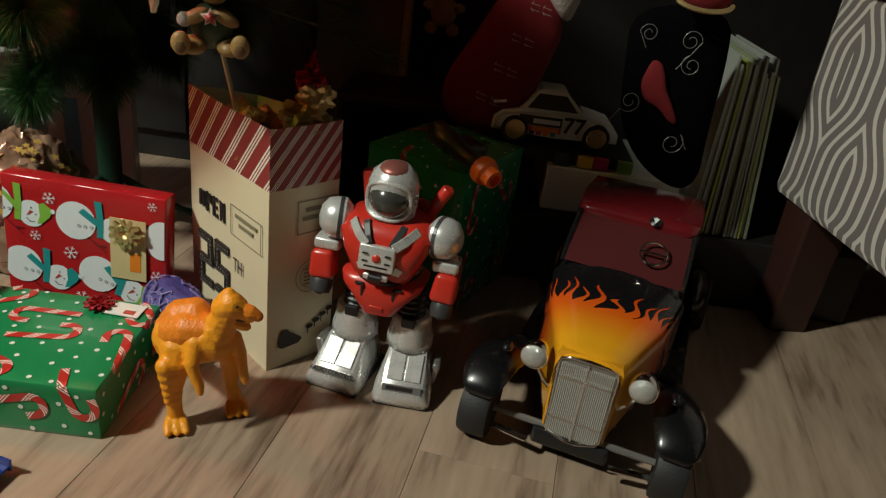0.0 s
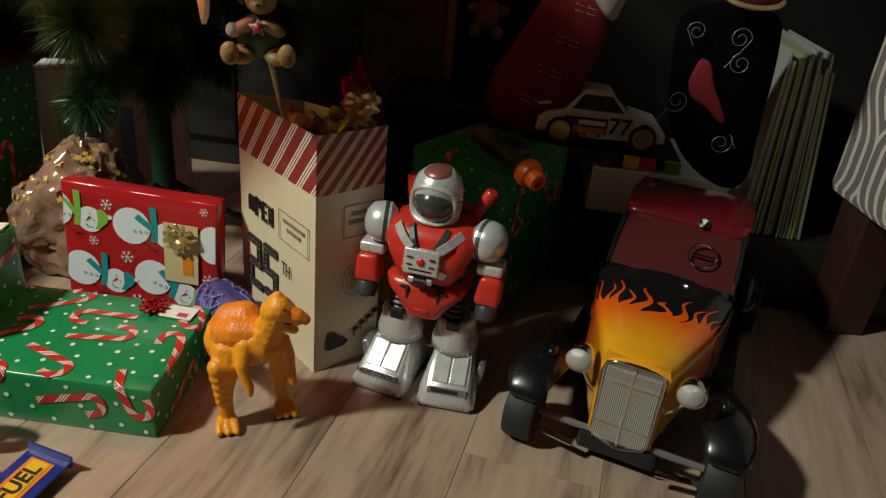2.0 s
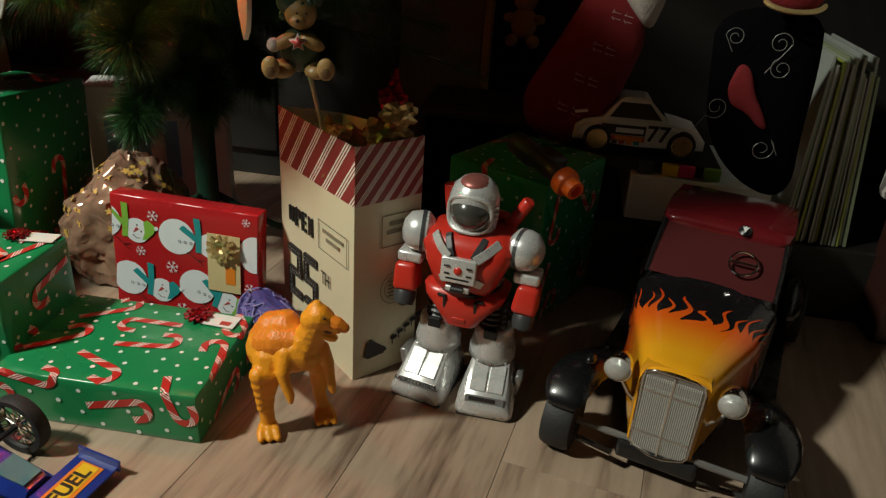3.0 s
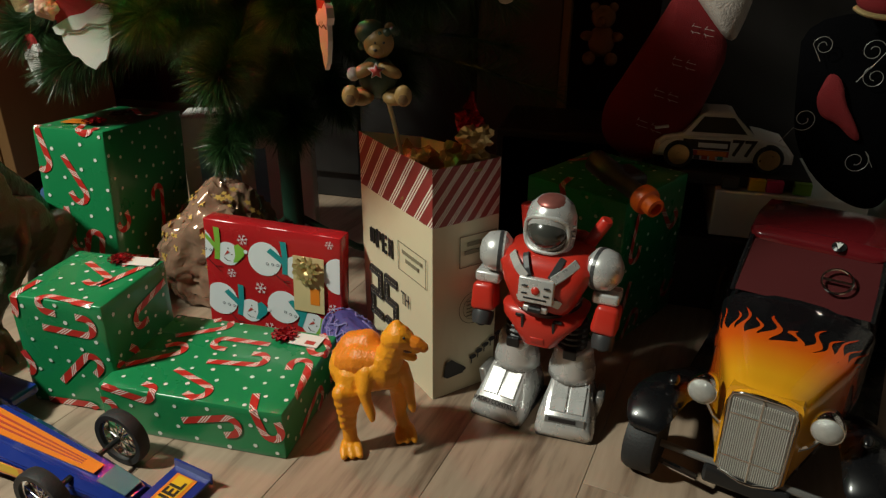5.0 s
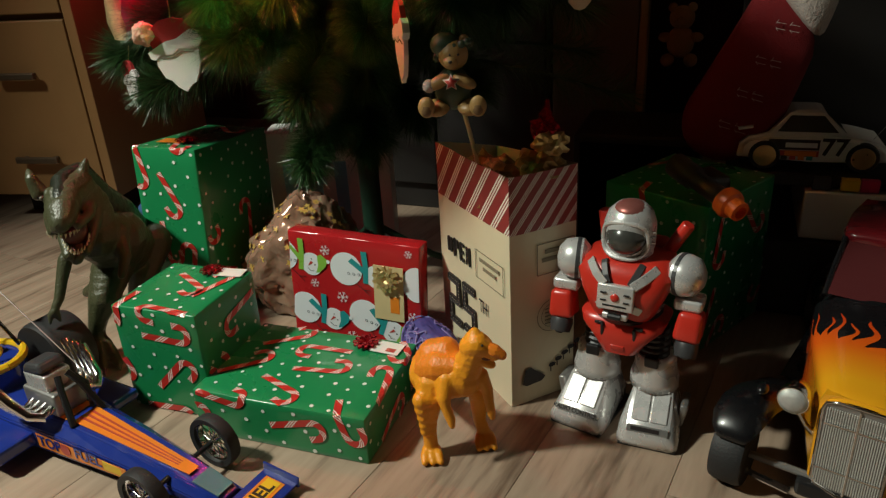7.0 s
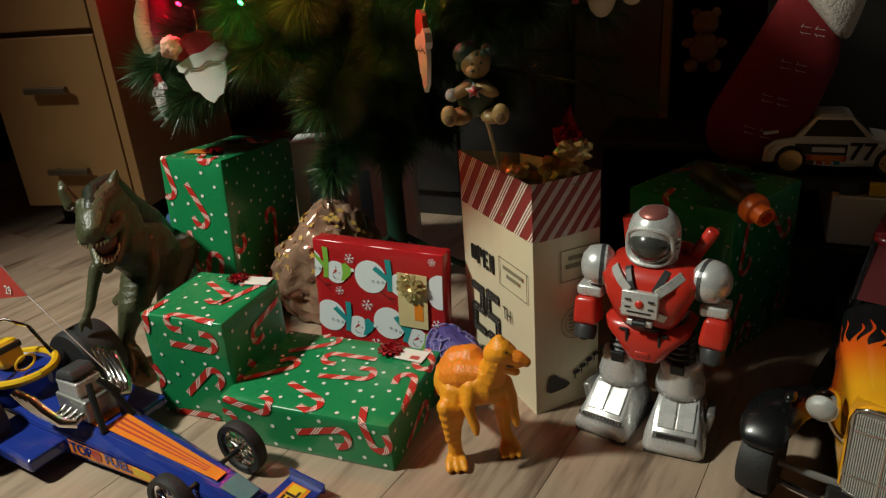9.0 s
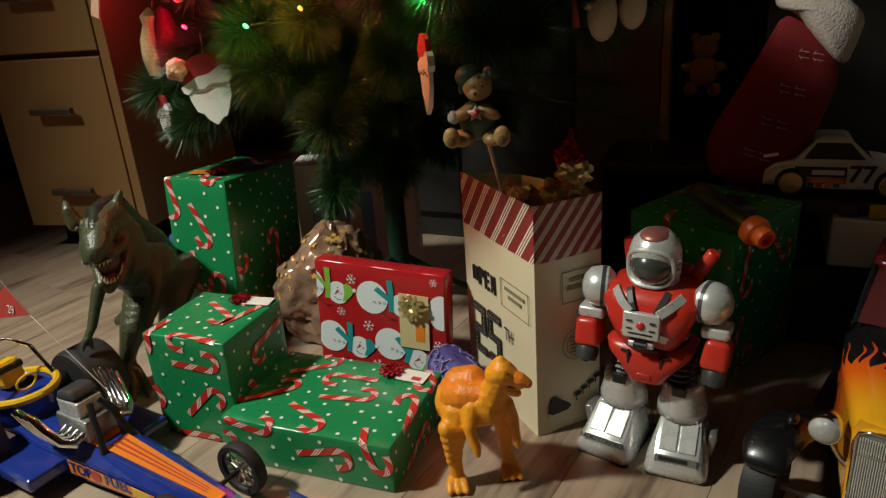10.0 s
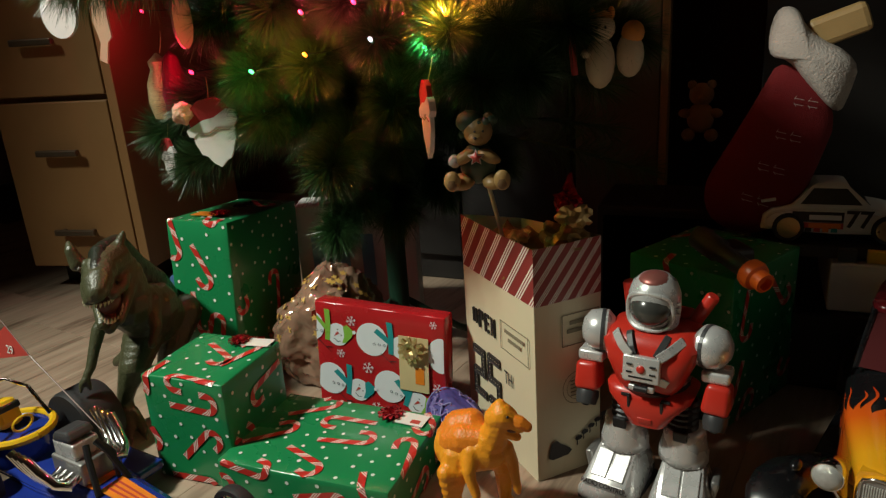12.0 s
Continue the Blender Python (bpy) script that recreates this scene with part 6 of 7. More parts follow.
# ---------------------------------------------------------------- back of the corner
pn_l, pn_r = (-0.322, 1.450, 0.364), (-0.173, 1.450, 0.364)
side = thing("cabinet", "brown wooden cabinet side behind the gift bag", "cabinet", pose((pn_l[0] + pn_r[0]) / 2, 1.465, 0))
part("side_board", box(pn_r[0] - pn_l[0], 0.03, 1.5, (0, 0, 0.75), 0.003), mat("brown_board", (0.10, 0.065, 0.045), 0.5, vary=0.2, scale=6), side)
# lighter oak strip paints the orange bulb light along the board's right edge
part("edge_strip", box(0.014, 0.034, 1.5, ((pn_r[0] - pn_l[0]) / 2 + 0.008, 0, 0.75), 0.002), OAK, side, "lighter strip painting bulb light on the board's edge")
# added black block, hides the lamplit wall between the tree and the cabinet side
low = thing("cabinet", "black cabinet shape added to darken the view behind the tree", "cabinet", pose(-0.565, 1.60, 0))
part("body", box(0.46, 0.24, 1.05, (0, 0, 0.525), 0.004), DARK_SHELF, low)
for sx in (-1, 1):
    part("door", box(0.222, 0.016, 0.96, (0.114 * sx, -0.129, 0.54), 0.003), DARK_SHELF, low)
blk = thing("speaker_box", "black box on the floor in the dark corner", "speaker", pose(-0.15, 1.37, 0))
part("cabinet", box(0.20, 0.16, 0.235, (0, 0, 0.1175), 0.006), DARK_SHELF, blk)
part("front_grille", box(0.176, 0.006, 0.205, (0, -0.082, 0.118), 0.003), FELT_BLACK, blk, "black cloth front")
wb = thing("gift_bag", "white gift bag with pale blue stripes behind the trunk", "gift bag", pose(-0.672, 1.225, 0, 0, 0, 20))
part("bag_body", box(0.215, 0.07, 0.245, (0, 0, 0.1225), 0.003), WHITE, wb)
for k in range(4):
    part("blue_stripe", box(0.022, 0.001, 0.10, bevel=0.0003, seg=1), mat("pale_blue_print", (0.20, 0.42, 0.62), 0.4), wb, m=pose(-0.07 + 0.045 * k, -0.0358, 0.14))
lump = thing("present", "lumpy present in gold star cellophane", "present", pose((-0.642, 1.040, 0.015)[0], 1.04, 0), "presents under the tree")
bm = bmesh.new()
bmesh.ops.create_icosphere(bm, subdivisions=5, radius=1)
for v in bm.verts:
    n = v.co.copy()
    k = 1 + 0.20 * noise.noise(n * 2.3) + 0.16 * (0.5 - abs(noise.noise(n * 4.5))) + 0.09 * (0.5 - abs(noise.noise(n * 9))) + 0.05 * (0.5 - abs(noise.noise(n * 19)))
    v.co = Vector((n.x * (0.092 - 0.03 * max(0, n.z)) * k + 0.025 * max(0, n.z), n.y * 0.075 * k, max(0, 0.082 + n.z * 0.098 * k - 0.25 * abs(n.x) * 0.05)))
part("cellophane", bm, mat("cellophane", (0.40, 0.25, 0.17), 0.16, metal=0.35, vary=0.75, scale=22, bump=0.9, fine=60, coat=0.8), lump, "crinkled pinkish cellophane", smooth=True)
rng = random.Random(3)
for k in range(60):
    a, el = rng.uniform(-2.9, 0.2), rng.uniform(0.0, 1.25)
    d = Vector((math.cos(a) * math.cos(el), math.sin(a) * math.cos(el), math.sin(el)))
    o = Vector((d.x * (0.100 - 0.03 * d.z) + 0.025 * d.z, d.y * 0.084, 0.082 + d.z * 0.104))
    fm = Matrix.Translation(o) @ d.to_track_quat("Z", "Y").to_matrix().to_4x4() @ pose(0, 0, 0, 0, 0, rng.uniform(0, 70))
    r = rng.uniform(0.004, 0.0075)
    bm = bmesh.new()
    bm.faces.new([bm.verts.new(fm @ Vector(((r if i % 2 == 0 else r * 0.45) * math.cos(math.pi * i / 5), (r if i % 2 == 0 else r * 0.45) * math.sin(math.pi * i / 5), 0))) for i in range(10)])
    part("gold_star", bm, mat("gold_print", (0.62, 0.40, 0.10), 0.3, metal=0.2, vary=0.2), lump)
purple = thing("present", "purple cloth wrapped present with pale swirls", "present", facing((-0.353, 0.893, 0), (0.67, 0.74, 0), (-0.74, 0.67, 0)), "presents under the tree")
bm = bmesh.new()
bmesh.ops.create_icosphere(bm, subdivisions=5, radius=1)
for v in bm.verts:
    n = v.co.copy()
    k = 1 + 0.10 * noise.noise(n * 2 + Vector((3, 1, 0))) + 0.05 * noise.noise(n * 7)
    v.co = Vector((n.x * 0.034 * k, n.y * 0.060 * k, max(0.0, 0.036 + n.z * 0.038 * k + 0.008 * n.y)))
part("cloth", bm, PURPLE, purple, smooth=True)
for k in range(26):
    bm = bmesh.new()
    a0, el = rng.uniform(0, 6.28), rng.uniform(-0.2, 1.3)
    pts = []
    for i in range(9):
        a, e = a0 + 0.10 * i, el + 0.2 * math.sin(i * 0.7 + k)
        d = Vector((math.cos(a) * math.cos(e), math.sin(a) * math.cos(e), math.sin(e)))
        pts.append((d.x * 0.036, d.y * 0.063, max(0.003, 0.036 + d.z * 0.040 + 0.008 * d.y)))
    add_tube(bm, pts, 0.0011, 5)
    part("printed_swirl", bm, LILAC, purple)
gun = thing("toy_blaster", "dark toy blaster with an orange muzzle on the box", "toy", pose((-0.008, 1.000, 0.250)[0], 1.0, 0.2315, 0, 0, 0))
part("muzzle", lathe([(0.009, -0.004), (0.0175, -0.002), (0.0185, 0.006), (0.0165, 0.012), (0.0125, 0.014), (0.0120, 0.026), (0.008, 0.027), (0.0075, 0.018), (0.001, 0.017)], (0, 0, 0.012), (0.62, -0.72, -0.22), 22), ORANGE, gun, "orange muzzle", smooth=True)
part("barrel", lathe([(0.012, 0), (0.012, 0.055), (0.016, 0.06), (0.016, 0.10)], (0, 0, 0.012), (-0.62, 0.72, 0.16), 16), BLACK, gun, smooth=True)
part("stock_grip", box(0.03, 0.05, 0.03, bevel=0.006), BLACK, gun, m=pose(-0.02, 0.06, 0.012, 0, 0, 30))

# ---------------------------------------------------------------- tree
TX, TY = -0.56, 1.15
tree = thing("christmas_tree", "artificial pine tree with long soft green needles and coloured bulbs", "tree", pose(TX, TY, 0))
part("trunk", lathe([(0.017, 0.0), (0.017, 0.9), (0.012, 1.0), (0.010, 1.6)], n=16), TRUNK, tree, "green metal pole", smooth=True)
for k in range(3):
    a = 2 * math.pi * k / 3 + 0.5
    part("stand_leg", tube([(0, 0, 0.10), (0.10 * math.cos(a), 0.10 * math.sin(a), 0.03), (0.16 * math.cos(a), 0.16 * math.sin(a), 0.006)], 0.006, 8), TRUNK, tree)


def branch(pts, rng, needles, length):
    """A wire limb with a brush of thin needles swept forward, thickest at the tip."""
    pts = [Vector(p) for p in pts]
    limb = part("branch", tube(pts, [0.004, 0.0035, 0.003, 0.0025][: len(pts)], 6), TRUNK, tree)
    V, F = [], []
    n = len(pts) - 1
    for k in range(needles):
        f = 1 - rng.random() ** 1.5 * 0.80
        i = min(n - 1, int(f * n))
        p = pts[i].lerp(pts[i + 1], f * n - i)
        d = (pts[i + 1] - pts[i]).normalized()
        x = d.orthogonal().normalized()
        a = rng.uniform(0, 2 * math.pi)
        side = x * math.cos(a) + d.cross(x) * math.sin(a)
        lean = rng.uniform(0.45, 1.15) if f < 0.88 else rng.uniform(0.0, 1.35)
        way = (d * (1.05 - 0.65 * lean) + side * lean + Vector((0, 0, -0.06))).normalized()
        ln = length * rng.uniform(0.65, 1.1)
        w = way.cross(Vector((rng.uniform(-1, 1), rng.uniform(-1, 1), rng.uniform(-1, 1)))).normalized() * 0.00030
        mid = p + way * ln * 0.6
        tipp = p + way * ln + Vector((0, 0, -0.003))
        b = len(V)
        V += [p - w, p + w, mid + w, mid - w, tipp]
        F += [(b, b + 1, b + 2, b + 3), (b + 3, b + 2, b + 4)]
    me = bpy.data.meshes.new("needles")
    me.from_pydata([tuple(v) for v in V], [], F)
    me.materials.append(NEEDLE)
    ob = new("needles", me)
    ob.parent = limb
    return ob


rng = random.Random(21)
TIPS = [(-0.509, 0.900, 0.378), (-0.548, 0.960, 0.270), (-0.631, 0.920, 0.492), (-0.553, 0.950, 0.501), (-0.872, 1.000, 0.405), (-0.376, 0.950, 0.503), (-0.310, 0.970, 0.505), (-0.439, 0.930, 0.533),
        (-0.733, 0.970, 0.566), (-0.481, 0.930, 0.574), (-0.242, 1.000, 0.520), (-0.161, 1.030, 0.521), (-0.802, 0.980, 0.361), (-0.621, 0.930, 0.438), (-0.450, 0.980, 0.445), 
        (-0.589, 0.930, 0.574), (-0.349, 0.950, 0.566), (-0.297, 1.000, 0.561), (-0.505, 1.060, 0.281), (-0.382, 1.050, 0.434), (-0.334, 1.100, 0.442), (-0.532, 1.000, 0.419),
        (-0.455, 1.120, 0.303), (-0.372, 1.150, 0.343), (-0.536, 1.000, 0.313), (-0.778, 0.970, 0.457), (-0.486, 1.040, 0.380), (-0.293, 0.880, 0.488), (-0.254, 0.920, 0.489), (-0.319, 0.870, 0.537), (-0.265, 0.900, 0.539), (-0.212, 0.960, 0.539), (-0.226, 0.900, 0.598), (-0.285, 0.860, 0.613), (-0.369, 0.850, 0.608)]
for k, p in enumerate(TIPS):
    tip_v = Vector(p) - Vector((TX, TY, 0))
    root = Vector((0, 0, tip_v.z + 0.06 + 0.05 * rng.random()))
    m1 = root.lerp(tip_v, 0.40) + Vector((0, 0, 0.012))
    m2 = root.lerp(tip_v, 0.75) + Vector((0, 0, 0.010))
    branch([root, m1, m2, tip_v], rng, 6200 if k < 20 else 4000, 0.060 if k not in (1,) else 0.048)
for lay in range(7):
    z = 0.34 + 0.13 * lay
    for k in range(10):
        a = 2 * math.pi * (k + 0.5 * (lay % 2)) / 10 + rng.uniform(-0.15, 0.15)
        if lay < 3 and math.sin(a) < (0.45 if math.cos(a) < 0.2 else -0.3):
            continue
        r = (0.40 - 0.03 * lay) * rng.uniform(0.9, 1.05)
        e = Vector((r * math.cos(a), r * math.sin(a), z + rng.uniform(-0.03, 0.03)))
        root = Vector((0, 0, z + 0.06))
        branch([root, root.lerp(e, 0.4) + Vector((0, 0, 0.01)), root.lerp(e, 0.75) + Vector((0, 0, 0.01)), e], rng, 700, 0.06)

# dense limbs added above, out of view, to shade the brushes and box below
for lay in range(3):
    z = 0.63 + 0.05 * lay
    for k in range(12):
        a = radians(222 + 86 * (k + 0.5 * (lay % 2)) / 12)
        r = (0.42 + 0.02 * lay) * rng.uniform(0.94, 1.04)
        e = Vector((r * math.cos(a), r * math.sin(a), z + rng.uniform(0.0, 0.02)))
        root = Vector((0, 0, z + 0.08))
        branch([root, root.lerp(e, 0.4) + Vector((0, 0, 0.02)), root.lerp(e, 0.75) + Vector((0, 0, 0.01)), e], rng, 2600, 0.07)

# bulbs on the tree
lights = thing("string_lights", "string of small lit coloured bulbs on the branches", "string lights", pose(TX, TY, 0.4))
GLOWS = {"red": (1.0, 0.03, 0.10), "orange": (1.0, 0.30, 0.03), "green": (0.08, 1.0, 0.25), "white": (0.7, 0.8, 1.0)}
wire = []
for (p, c, watts) in (((-0.519, 0.890, 0.570), "red", 0.5), ((-0.446, 0.890, 0.577), "red", 0.5), ((-0.520, 0.890, 0.521), "orange", 0.6), ((-0.325, 0.870, 0.558), "orange", 0.7), ((-0.587, 0.870, 0.505), "green", 0.16),
                      ((-0.734, 0.930, 0.502), "red", 0.4), ((-0.418, 0.870, 0.536), "white", 0.008), ((-0.356, 0.880, 0.523), "green", 0.07), ((-0.747, 0.980, 0.581), "white", 0.006), ((-0.409, 0.930, 0.613), "red", 0.2),
                      ((-1.117, 1.250, 0.594), "red", 0.45), ((-0.188, 1.100, 0.599), "orange", 0.2)):
    v = Vector(p)
    l = v - Vector((TX, TY, 0.4))
    b = part("bulb", lathe([(0.0014, -0.005), (0.0023, -0.0025), (0.0023, 0.002), (0.0010, 0.0045)], l, (0.2, -1, 0.5), 10), MATS.setdefault("bulb_" + c, glow("bulb_" + c, GLOWS[c], {"red": 5.0, "orange": 2.6, "green": 4.0, "white": 1.5}[c])), lights, "glowing %s bulb" % c, smooth=True)
    part("socket", lathe([(0.0022, -0.009), (0.0022, -0.004)], l, (0.2, -1, 0.5), 10), TRUNK, b)
    lamp("bulb_light", "POINT", watts, GLOWS[c], Matrix.Translation(v + Vector((0.0, -0.012, 0.004))), 0.004)
    wire.append(l)
wire.sort(key=lambda q: q.x)
bm = bmesh.new()
for a, b in zip(wire, wire[1:]):
    add_tube(bm, [a + Vector((0, 0.008, 0)), a + Vector((0, 0.07, 0)), a.lerp(b, 0.5) + Vector((0, 0.11, -0.02)), b + Vector((0, 0.07, 0)), b + Vector((0, 0.008, 0))], 0.0009, 5)
part("wire", bm, TRUNK, lights, "dark green wire")

# ---------------------------------------------------------------- ornaments


def hook(parent, top):
    part("hanger", tube([(0, 0.002, top), (0.001, 0.006, top + 0.014), (0, 0.010, top + 0.030)], 0.0007, 5), GOLD, parent, "gold thread")


BEARC = (-0.285, 0.840, 0.415)
bear = tagged(part("bear_ornament", bmesh.new(), [RESIN_TAN, RESIN_GREEN, PLUSH_WHITE, PRINT_RED, MATS["chrome"], PRINT_DARK, mat("brown_resin", (0.16, 0.085, 0.035), 0.5, vary=0.2, scale=90)]), "tan resin bear ornament in green with a red star", "ornament", "tree ornaments")
bm = bmesh.new()
add_ball(bm, (0, 0, -0.012), (0.021, 0.018, 0.024), 14, 1)
add_ball(bm, (0.002, -0.002, 0.026), (0.0165, 0.015, 0.0165), 16, 0)
add_ball(bm, (-0.006, 0.003, 0.036), (0.017, 0.014, 0.013), 14, 1)
add_ball(bm, (0.000, -0.015, 0.021), (0.0085, 0.007, 0.0070), 12, 0)
for k in range(14):
    a = 2 * math.pi * k / 14
    add_ball(bm, (0.002 + 0.0175 * math.cos(a) - 0.006 * math.sin(a), 0.001 + 0.010 * math.sin(a), 0.030 + 0.010 * math.sin(a + 2.4)), 0.0045, 8, 1)
add_ball(bm, (0.000, -0.0215, 0.0235), (0.0022, 0.002, 0.0017), 8, 5)
for sx in (-1, 1):
    add_ball(bm, (0.004 + 0.0045 * sx, -0.0155, 0.0295), 0.0014, 8, 5)
    add_ball(bm, (0.018 * sx, -0.010, -0.030), (0.014, 0.018, 0.009), 12, 0)
    add_ball(bm, (0.028 * sx, -0.026, -0.024), (0.0095, 0.006, 0.012), 12, 0)
    add_ball(bm, (0.028 * sx, -0.0295, -0.026), (0.0060, 0.003, 0.0075), 10, 6)
    add_ball(bm, (0.014 * sx, -0.014, 0.000), (0.014, 0.008, 0.007), 12, 0, Matrix.Rotation(0.5 * sx, 4, "Y"))
add_ball(bm, (0.014, 0.0, 0.041), (0.006, 0.004, 0.006), 10, 0)
add_ball(bm, (-0.025, -0.014, -0.004), 0.0075, 10, 2)
st5 = [((0.0095 if i % 2 == 0 else 0.0045) * math.sin(math.pi * i / 5), (0.0095 if i % 2 == 0 else 0.0045) * math.cos(math.pi * i / 5)) for i in range(10)]
for dep, k, mi in ((-0.024, 1.0, 2), (-0.0255, 0.75, 3)):
    add_loft(bm, [[(x * k, dep + 0.003, z * k + 0.002) for x, z in st5], [(x * k, dep, z * k + 0.002) for x, z in st5]], True, mi)
bm.to_mesh(bear.data)
bm.free()
bear.data.shade_smooth()
bear.matrix_basis = pose(*BEARC, 6, 0, 16) @ Matrix.Scale(0.94, 4)
B2 = (-0.100, 1.400, 0.371)
bear2 = tagged(part("bear_ornament", bmesh.new(), [mat("brown_plush", (0.20, 0.10, 0.045), 0.9, vary=0.2, scale=60, bump=0.5)]), "small brown plush bear hanging in the dark", "ornament", "tree ornaments")
bm = bmesh.new()
for c, r in (((0, 0, 0.030), (0.020, 0.016, 0.019)), ((0, 0, -0.008), (0.022, 0.018, 0.026)), ((-0.015, 0, 0.046), 0.0075), ((0.015, 0, 0.046), 0.0075), ((-0.024, -0.004, 0.0), (0.011, 0.009, 0.008)), ((0.024, -0.004, 0.0), (0.011, 0.009, 0.008)),
             ((-0.018, -0.006, -0.036), (0.011, 0.012, 0.011)), ((0.018, -0.006, -0.036), (0.011, 0.012, 0.011)), ((0, -0.014, 0.026), (0.008, 0.006, 0.007))):
    add_ball(bm, c, r, 12)
bm.to_mesh(bear2.data)
bm.free()
bear2.data.shade_smooth()
bear2.matrix_basis = pose(*B2)


def face_ornament(c, rot, size, bobble=True):
    """A flat painted cut-out: pale bearded face under a red cap with a fluffy bobble."""
    t = thing("wooden_ornament", "flat white bearded cut-out with a red cap", "ornament", pose(*c, *rot) @ Matrix.Scale(size, 4), "tree ornaments")
    part("beard", plate([(-0.030, 0.012), (-0.030, -0.006), (-0.024, -0.022), (-0.016, -0.026), (-0.010, -0.035), (0.0, -0.042), (0.010, -0.033), (0.016, -0.031), (0.022, -0.020), (0.029, -0.004), (0.030, 0.014), (0.0, 0.020)], 0.005), FOAM_WHITE, t)
    part("brim", plate([(-0.036, 0.004), (-0.030, 0.002), (-0.022, 0.008), (-0.006, 0.007), (0.006, 0.014), (0.020, 0.012), (0.032, 0.014), (0.038, 0.022), (0.034, 0.032), (0.024, 0.036), (0.004, 0.026), (-0.012, 0.024), (-0.030, 0.016), (-0.038, 0.012)], 0.008), FOAM_WHITE, t, "white fur brim")
    part("cap", plate([(-0.030, 0.016), (-0.012, 0.023), (0.004, 0.026), (0.026, 0.034), (0.018, 0.048), (0.004, 0.052), (-0.014, 0.050), (-0.028, 0.040), (-0.036, 0.030)], 0.006), mat("bright_red_felt", (0.42, 0.016, 0.018), 0.85, vary=0.15, scale=80, bump=0.4, fine=700), t, "red felt cap")
    ob = bobble and crumple("bobble", (-0.038, -0.002, 0.036), 0.014, mat("peach_plush", (0.72, 0.42, 0.30), 0.95, vary=0.15, scale=200, bump=1.0), 2.0, t, 1.0, 4, 0.25)
    if bobble:
        ob.data.shade_smooth()
    if bobble:
        tagged(ob, "peach fluffy bobble")
    part("crack_line", tube([(-0.022, -0.0032, 0.004), (-0.006, -0.0032, 0.004), (0.008, -0.0032, 0.010), (0.024, -0.0032, 0.008)], 0.0007, 5), BAG_FADED, t)
    hook(t, 0.048)
    return t


face_ornament((-0.688, 0.905, 0.418), (0, -4, 16), 1.0)
face_ornament((-0.354, 0.870, 0.441), (0, 3, -56), 0.95, False)
face_ornament((-0.850, 0.980, 0.362), (0, -3, -26), 0.75, False)
for c, w, h, yaw, m_, lab in (((-0.983, 0.950, 0.592), 0.030, 0.040, 10, FOAM_WHITE, "round white wooden ornament"), ((-0.735, 0.930, 0.571), 0.014, 0.042, 70, mat("pink_wood", (0.55, 0.24, 0.22), 0.6), "pink wooden disc ornament"), ((-0.290, 0.920, 0.566), 0.026, 0.022, 0, FOAM_WHITE, "small white bird-shaped wooden ornament")):
    t = thing("wooden_ornament", lab, "ornament", pose(*c, 0, 0, yaw), "tree ornaments")
    part("disc", plate([(w * math.cos(a), h * math.sin(a) * 0.9) for a in [2 * math.pi * i / 22 for i in range(22)]], 0.006), m_, t)
    hook(t, h * 0.9)
sk = thing("wooden_ornament", "thin cream carved wooden figure ornament", "ornament", pose(*(-0.902, 0.950, 0.567), 0, 5, 30), "tree ornaments")
part("carving", plate([(-0.010, 0.05), (-0.012, 0.01), (-0.004, -0.02), (-0.008, -0.045), (0.002, -0.050), (0.006, -0.02), (0.012, -0.012), (0.008, 0.02), (0.010, 0.05)], 0.008), RESIN_CREAM, sk)
hook(sk, 0.05)
gl = thing("glass_ornament", "glittery gold and magenta figure ornament", "ornament", pose(*(-0.824, 0.970, 0.478)), "tree ornaments")
part("gold_half", lathe([(0.001, -0.048), (0.017, -0.044), (0.022, -0.020), (0.020, 0.006), (0.012, 0.026), (0.014, 0.038), (0.001, 0.050)], (-0.006, 0, 0), n=18), GLITTER, gl, "gold glitter side", smooth=True)
part("pink_half", lathe([(0.001, -0.046), (0.018, -0.040), (0.022, -0.010), (0.016, 0.020), (0.010, 0.044), (0.001, 0.052)], (0.016, 0.004, 0), n=18), mat("magenta_glitter", (0.35, 0.02, 0.06), 0.3, metal=0.6, vary=0.4, scale=300, bump=0.9, fine=700), gl, "magenta glitter side", smooth=True)
hook(gl, 0.05)
SQ = (-0.183, 0.980, 0.509)
sq = tagged(part("squirrel_ornament", bmesh.new(), [RESIN_CREAM, mat("orange_resin", (0.65, 0.25, 0.05), 0.4), CANE, PRINT_DARK]), "cream squirrel ornament holding a candy cane", "ornament", "tree ornaments")
bm = bmesh.new()
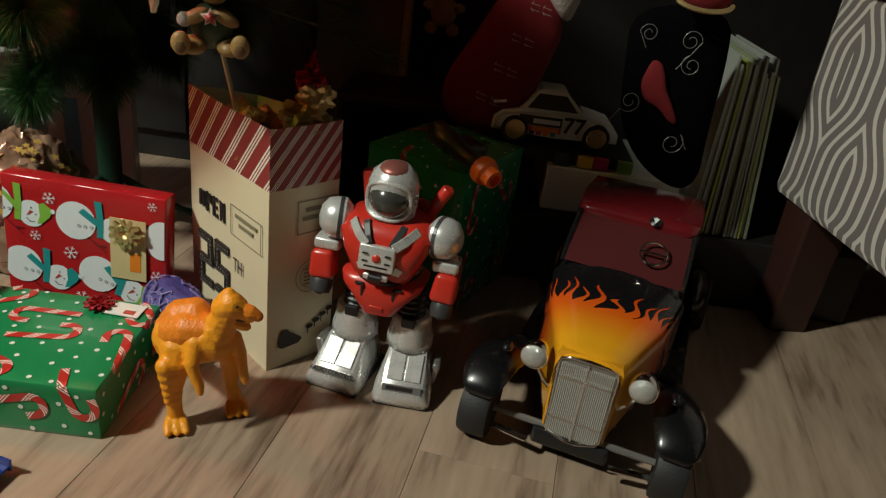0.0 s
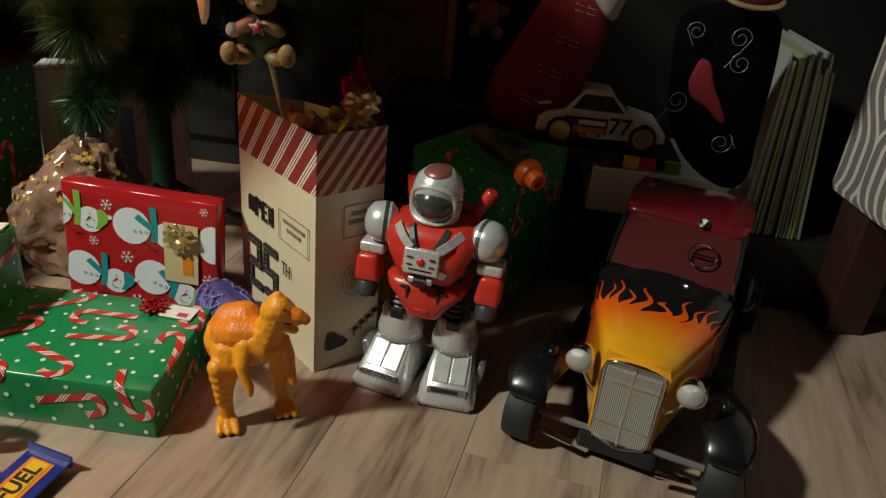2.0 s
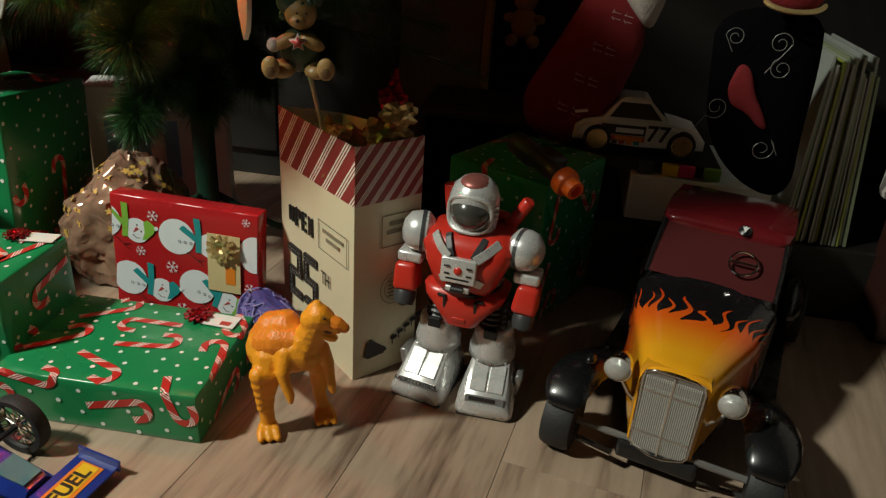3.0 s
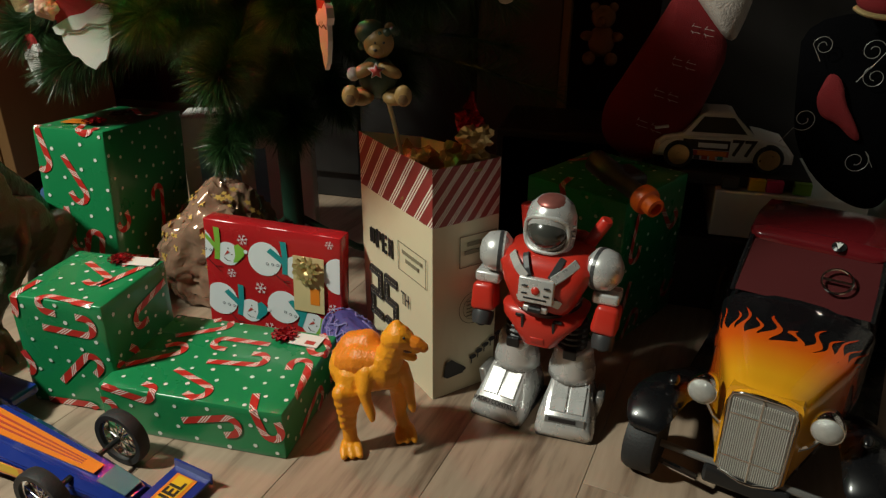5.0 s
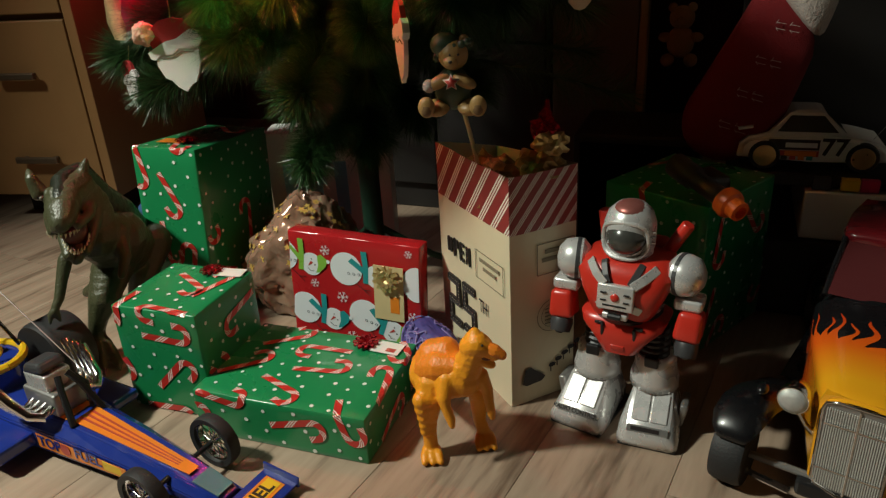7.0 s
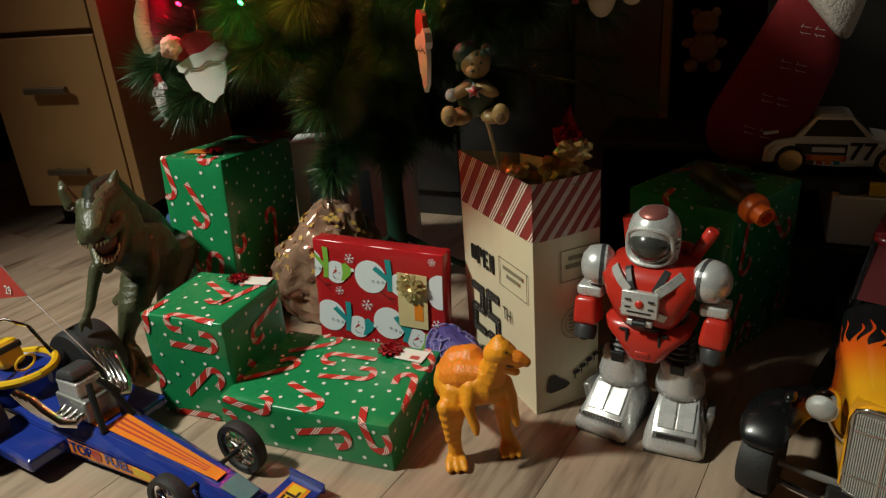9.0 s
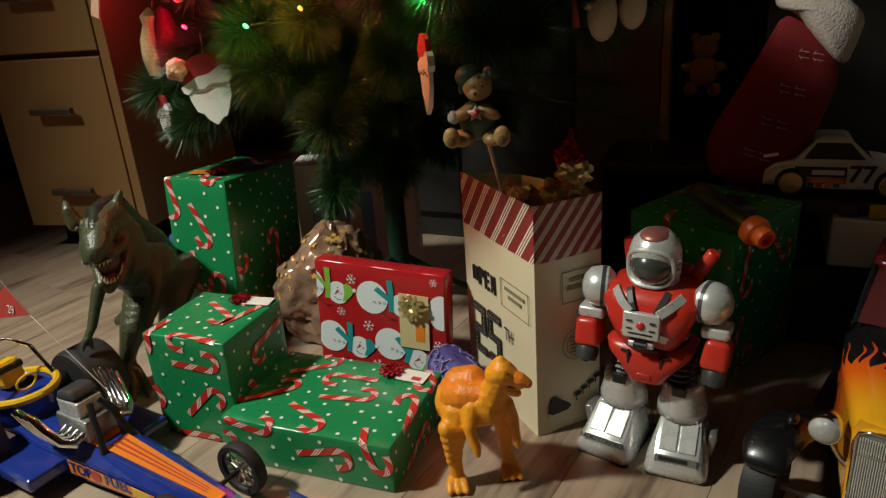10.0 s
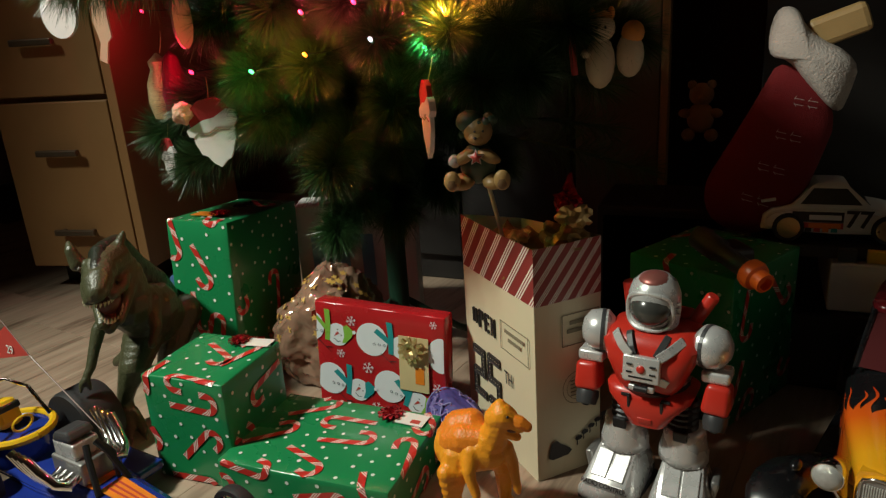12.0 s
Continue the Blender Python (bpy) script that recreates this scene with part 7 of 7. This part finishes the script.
for c, r, mi in (((0, 0, -0.016), (0.017, 0.015, 0.030), 0), ((0.001, -0.003, 0.022), (0.016, 0.014, 0.015), 0), ((0.002, 0.0, 0.032), (0.012, 0.011, 0.009), 1), ((-0.009, 0, 0.038), (0.004, 0.003, 0.007), 1), ((0.012, 0, 0.038), (0.004, 0.003, 0.007), 1),
             ((0.033, 0.010, -0.010), (0.016, 0.012, 0.026), 0), ((0.036, 0.010, 0.014), (0.013, 0.011, 0.014), 1), ((-0.004, -0.016, 0.024), 0.0015, 3), ((0.006, -0.016, 0.024), 0.0015, 3), ((-0.016, -0.010, -0.004), (0.006, 0.009, 0.005), 0)):
    add_ball(bm, c, r, 12, mi)
bm.to_mesh(sq.data)
bm.free()
sq.data.shade_smooth()
sq.matrix_basis = pose(*SQ, 4, 0, 10)
cn = thing("candy_cane_ornament", "thin red and white candy cane on the squirrel", "ornament", pose(SQ[0] - 0.029, SQ[1] - 0.014, SQ[2] + 0.002), "tree ornaments")
part("cane_stick", tube([(0.003, 0, -0.030), (0, 0, 0.0), (-0.004, 0, 0.030), (-0.007, 0, 0.036)], 0.004, 8), mat("pink_red_sugar", (0.55, 0.08, 0.08), 0.35, vary=0.5, scale=120), cn, smooth=True)

# ---------------------------------------------------------------- floor planks
FL = pose(0, 0.7, 0, 0, 0, -9)
floor = tagged(part("floor", box(5.8, 5.0, 0.05, (0, 0, -0.036), 0.0), DARK_WOOD), "grey-brown wood plank floor", "floor", kind=S)
floor.matrix_basis = pose(0, -0.25, 0)
PW, PL = 0.150, 1.22
bm = box(PW - 0.0005, PL - 0.0005, 0.011, (0, 0, -0.0055), 0.0004, seg=1)
plank_mesh = bpy.data.meshes.new("plank")
bm.to_mesh(plank_mesh)
bm.free()
plank_mesh.materials.append(FLOOR)
rng = random.Random(2)
inv = floor.matrix_basis.inverted()
for i in range(-17, 18):
    off = rng.uniform(0, PL)
    for j in range(-3, 3):
        m_ = FL @ pose(-0.0445 + PW * (i + 0.5), j * PL + off, 0)
        if abs(m_.translation.x) > 2.7 or not -2.2 < m_.translation.y < 2.05:
            continue
        ob = new("plank", plank_mesh)
        ob.parent, ob.matrix_basis = floor, inv @ m_
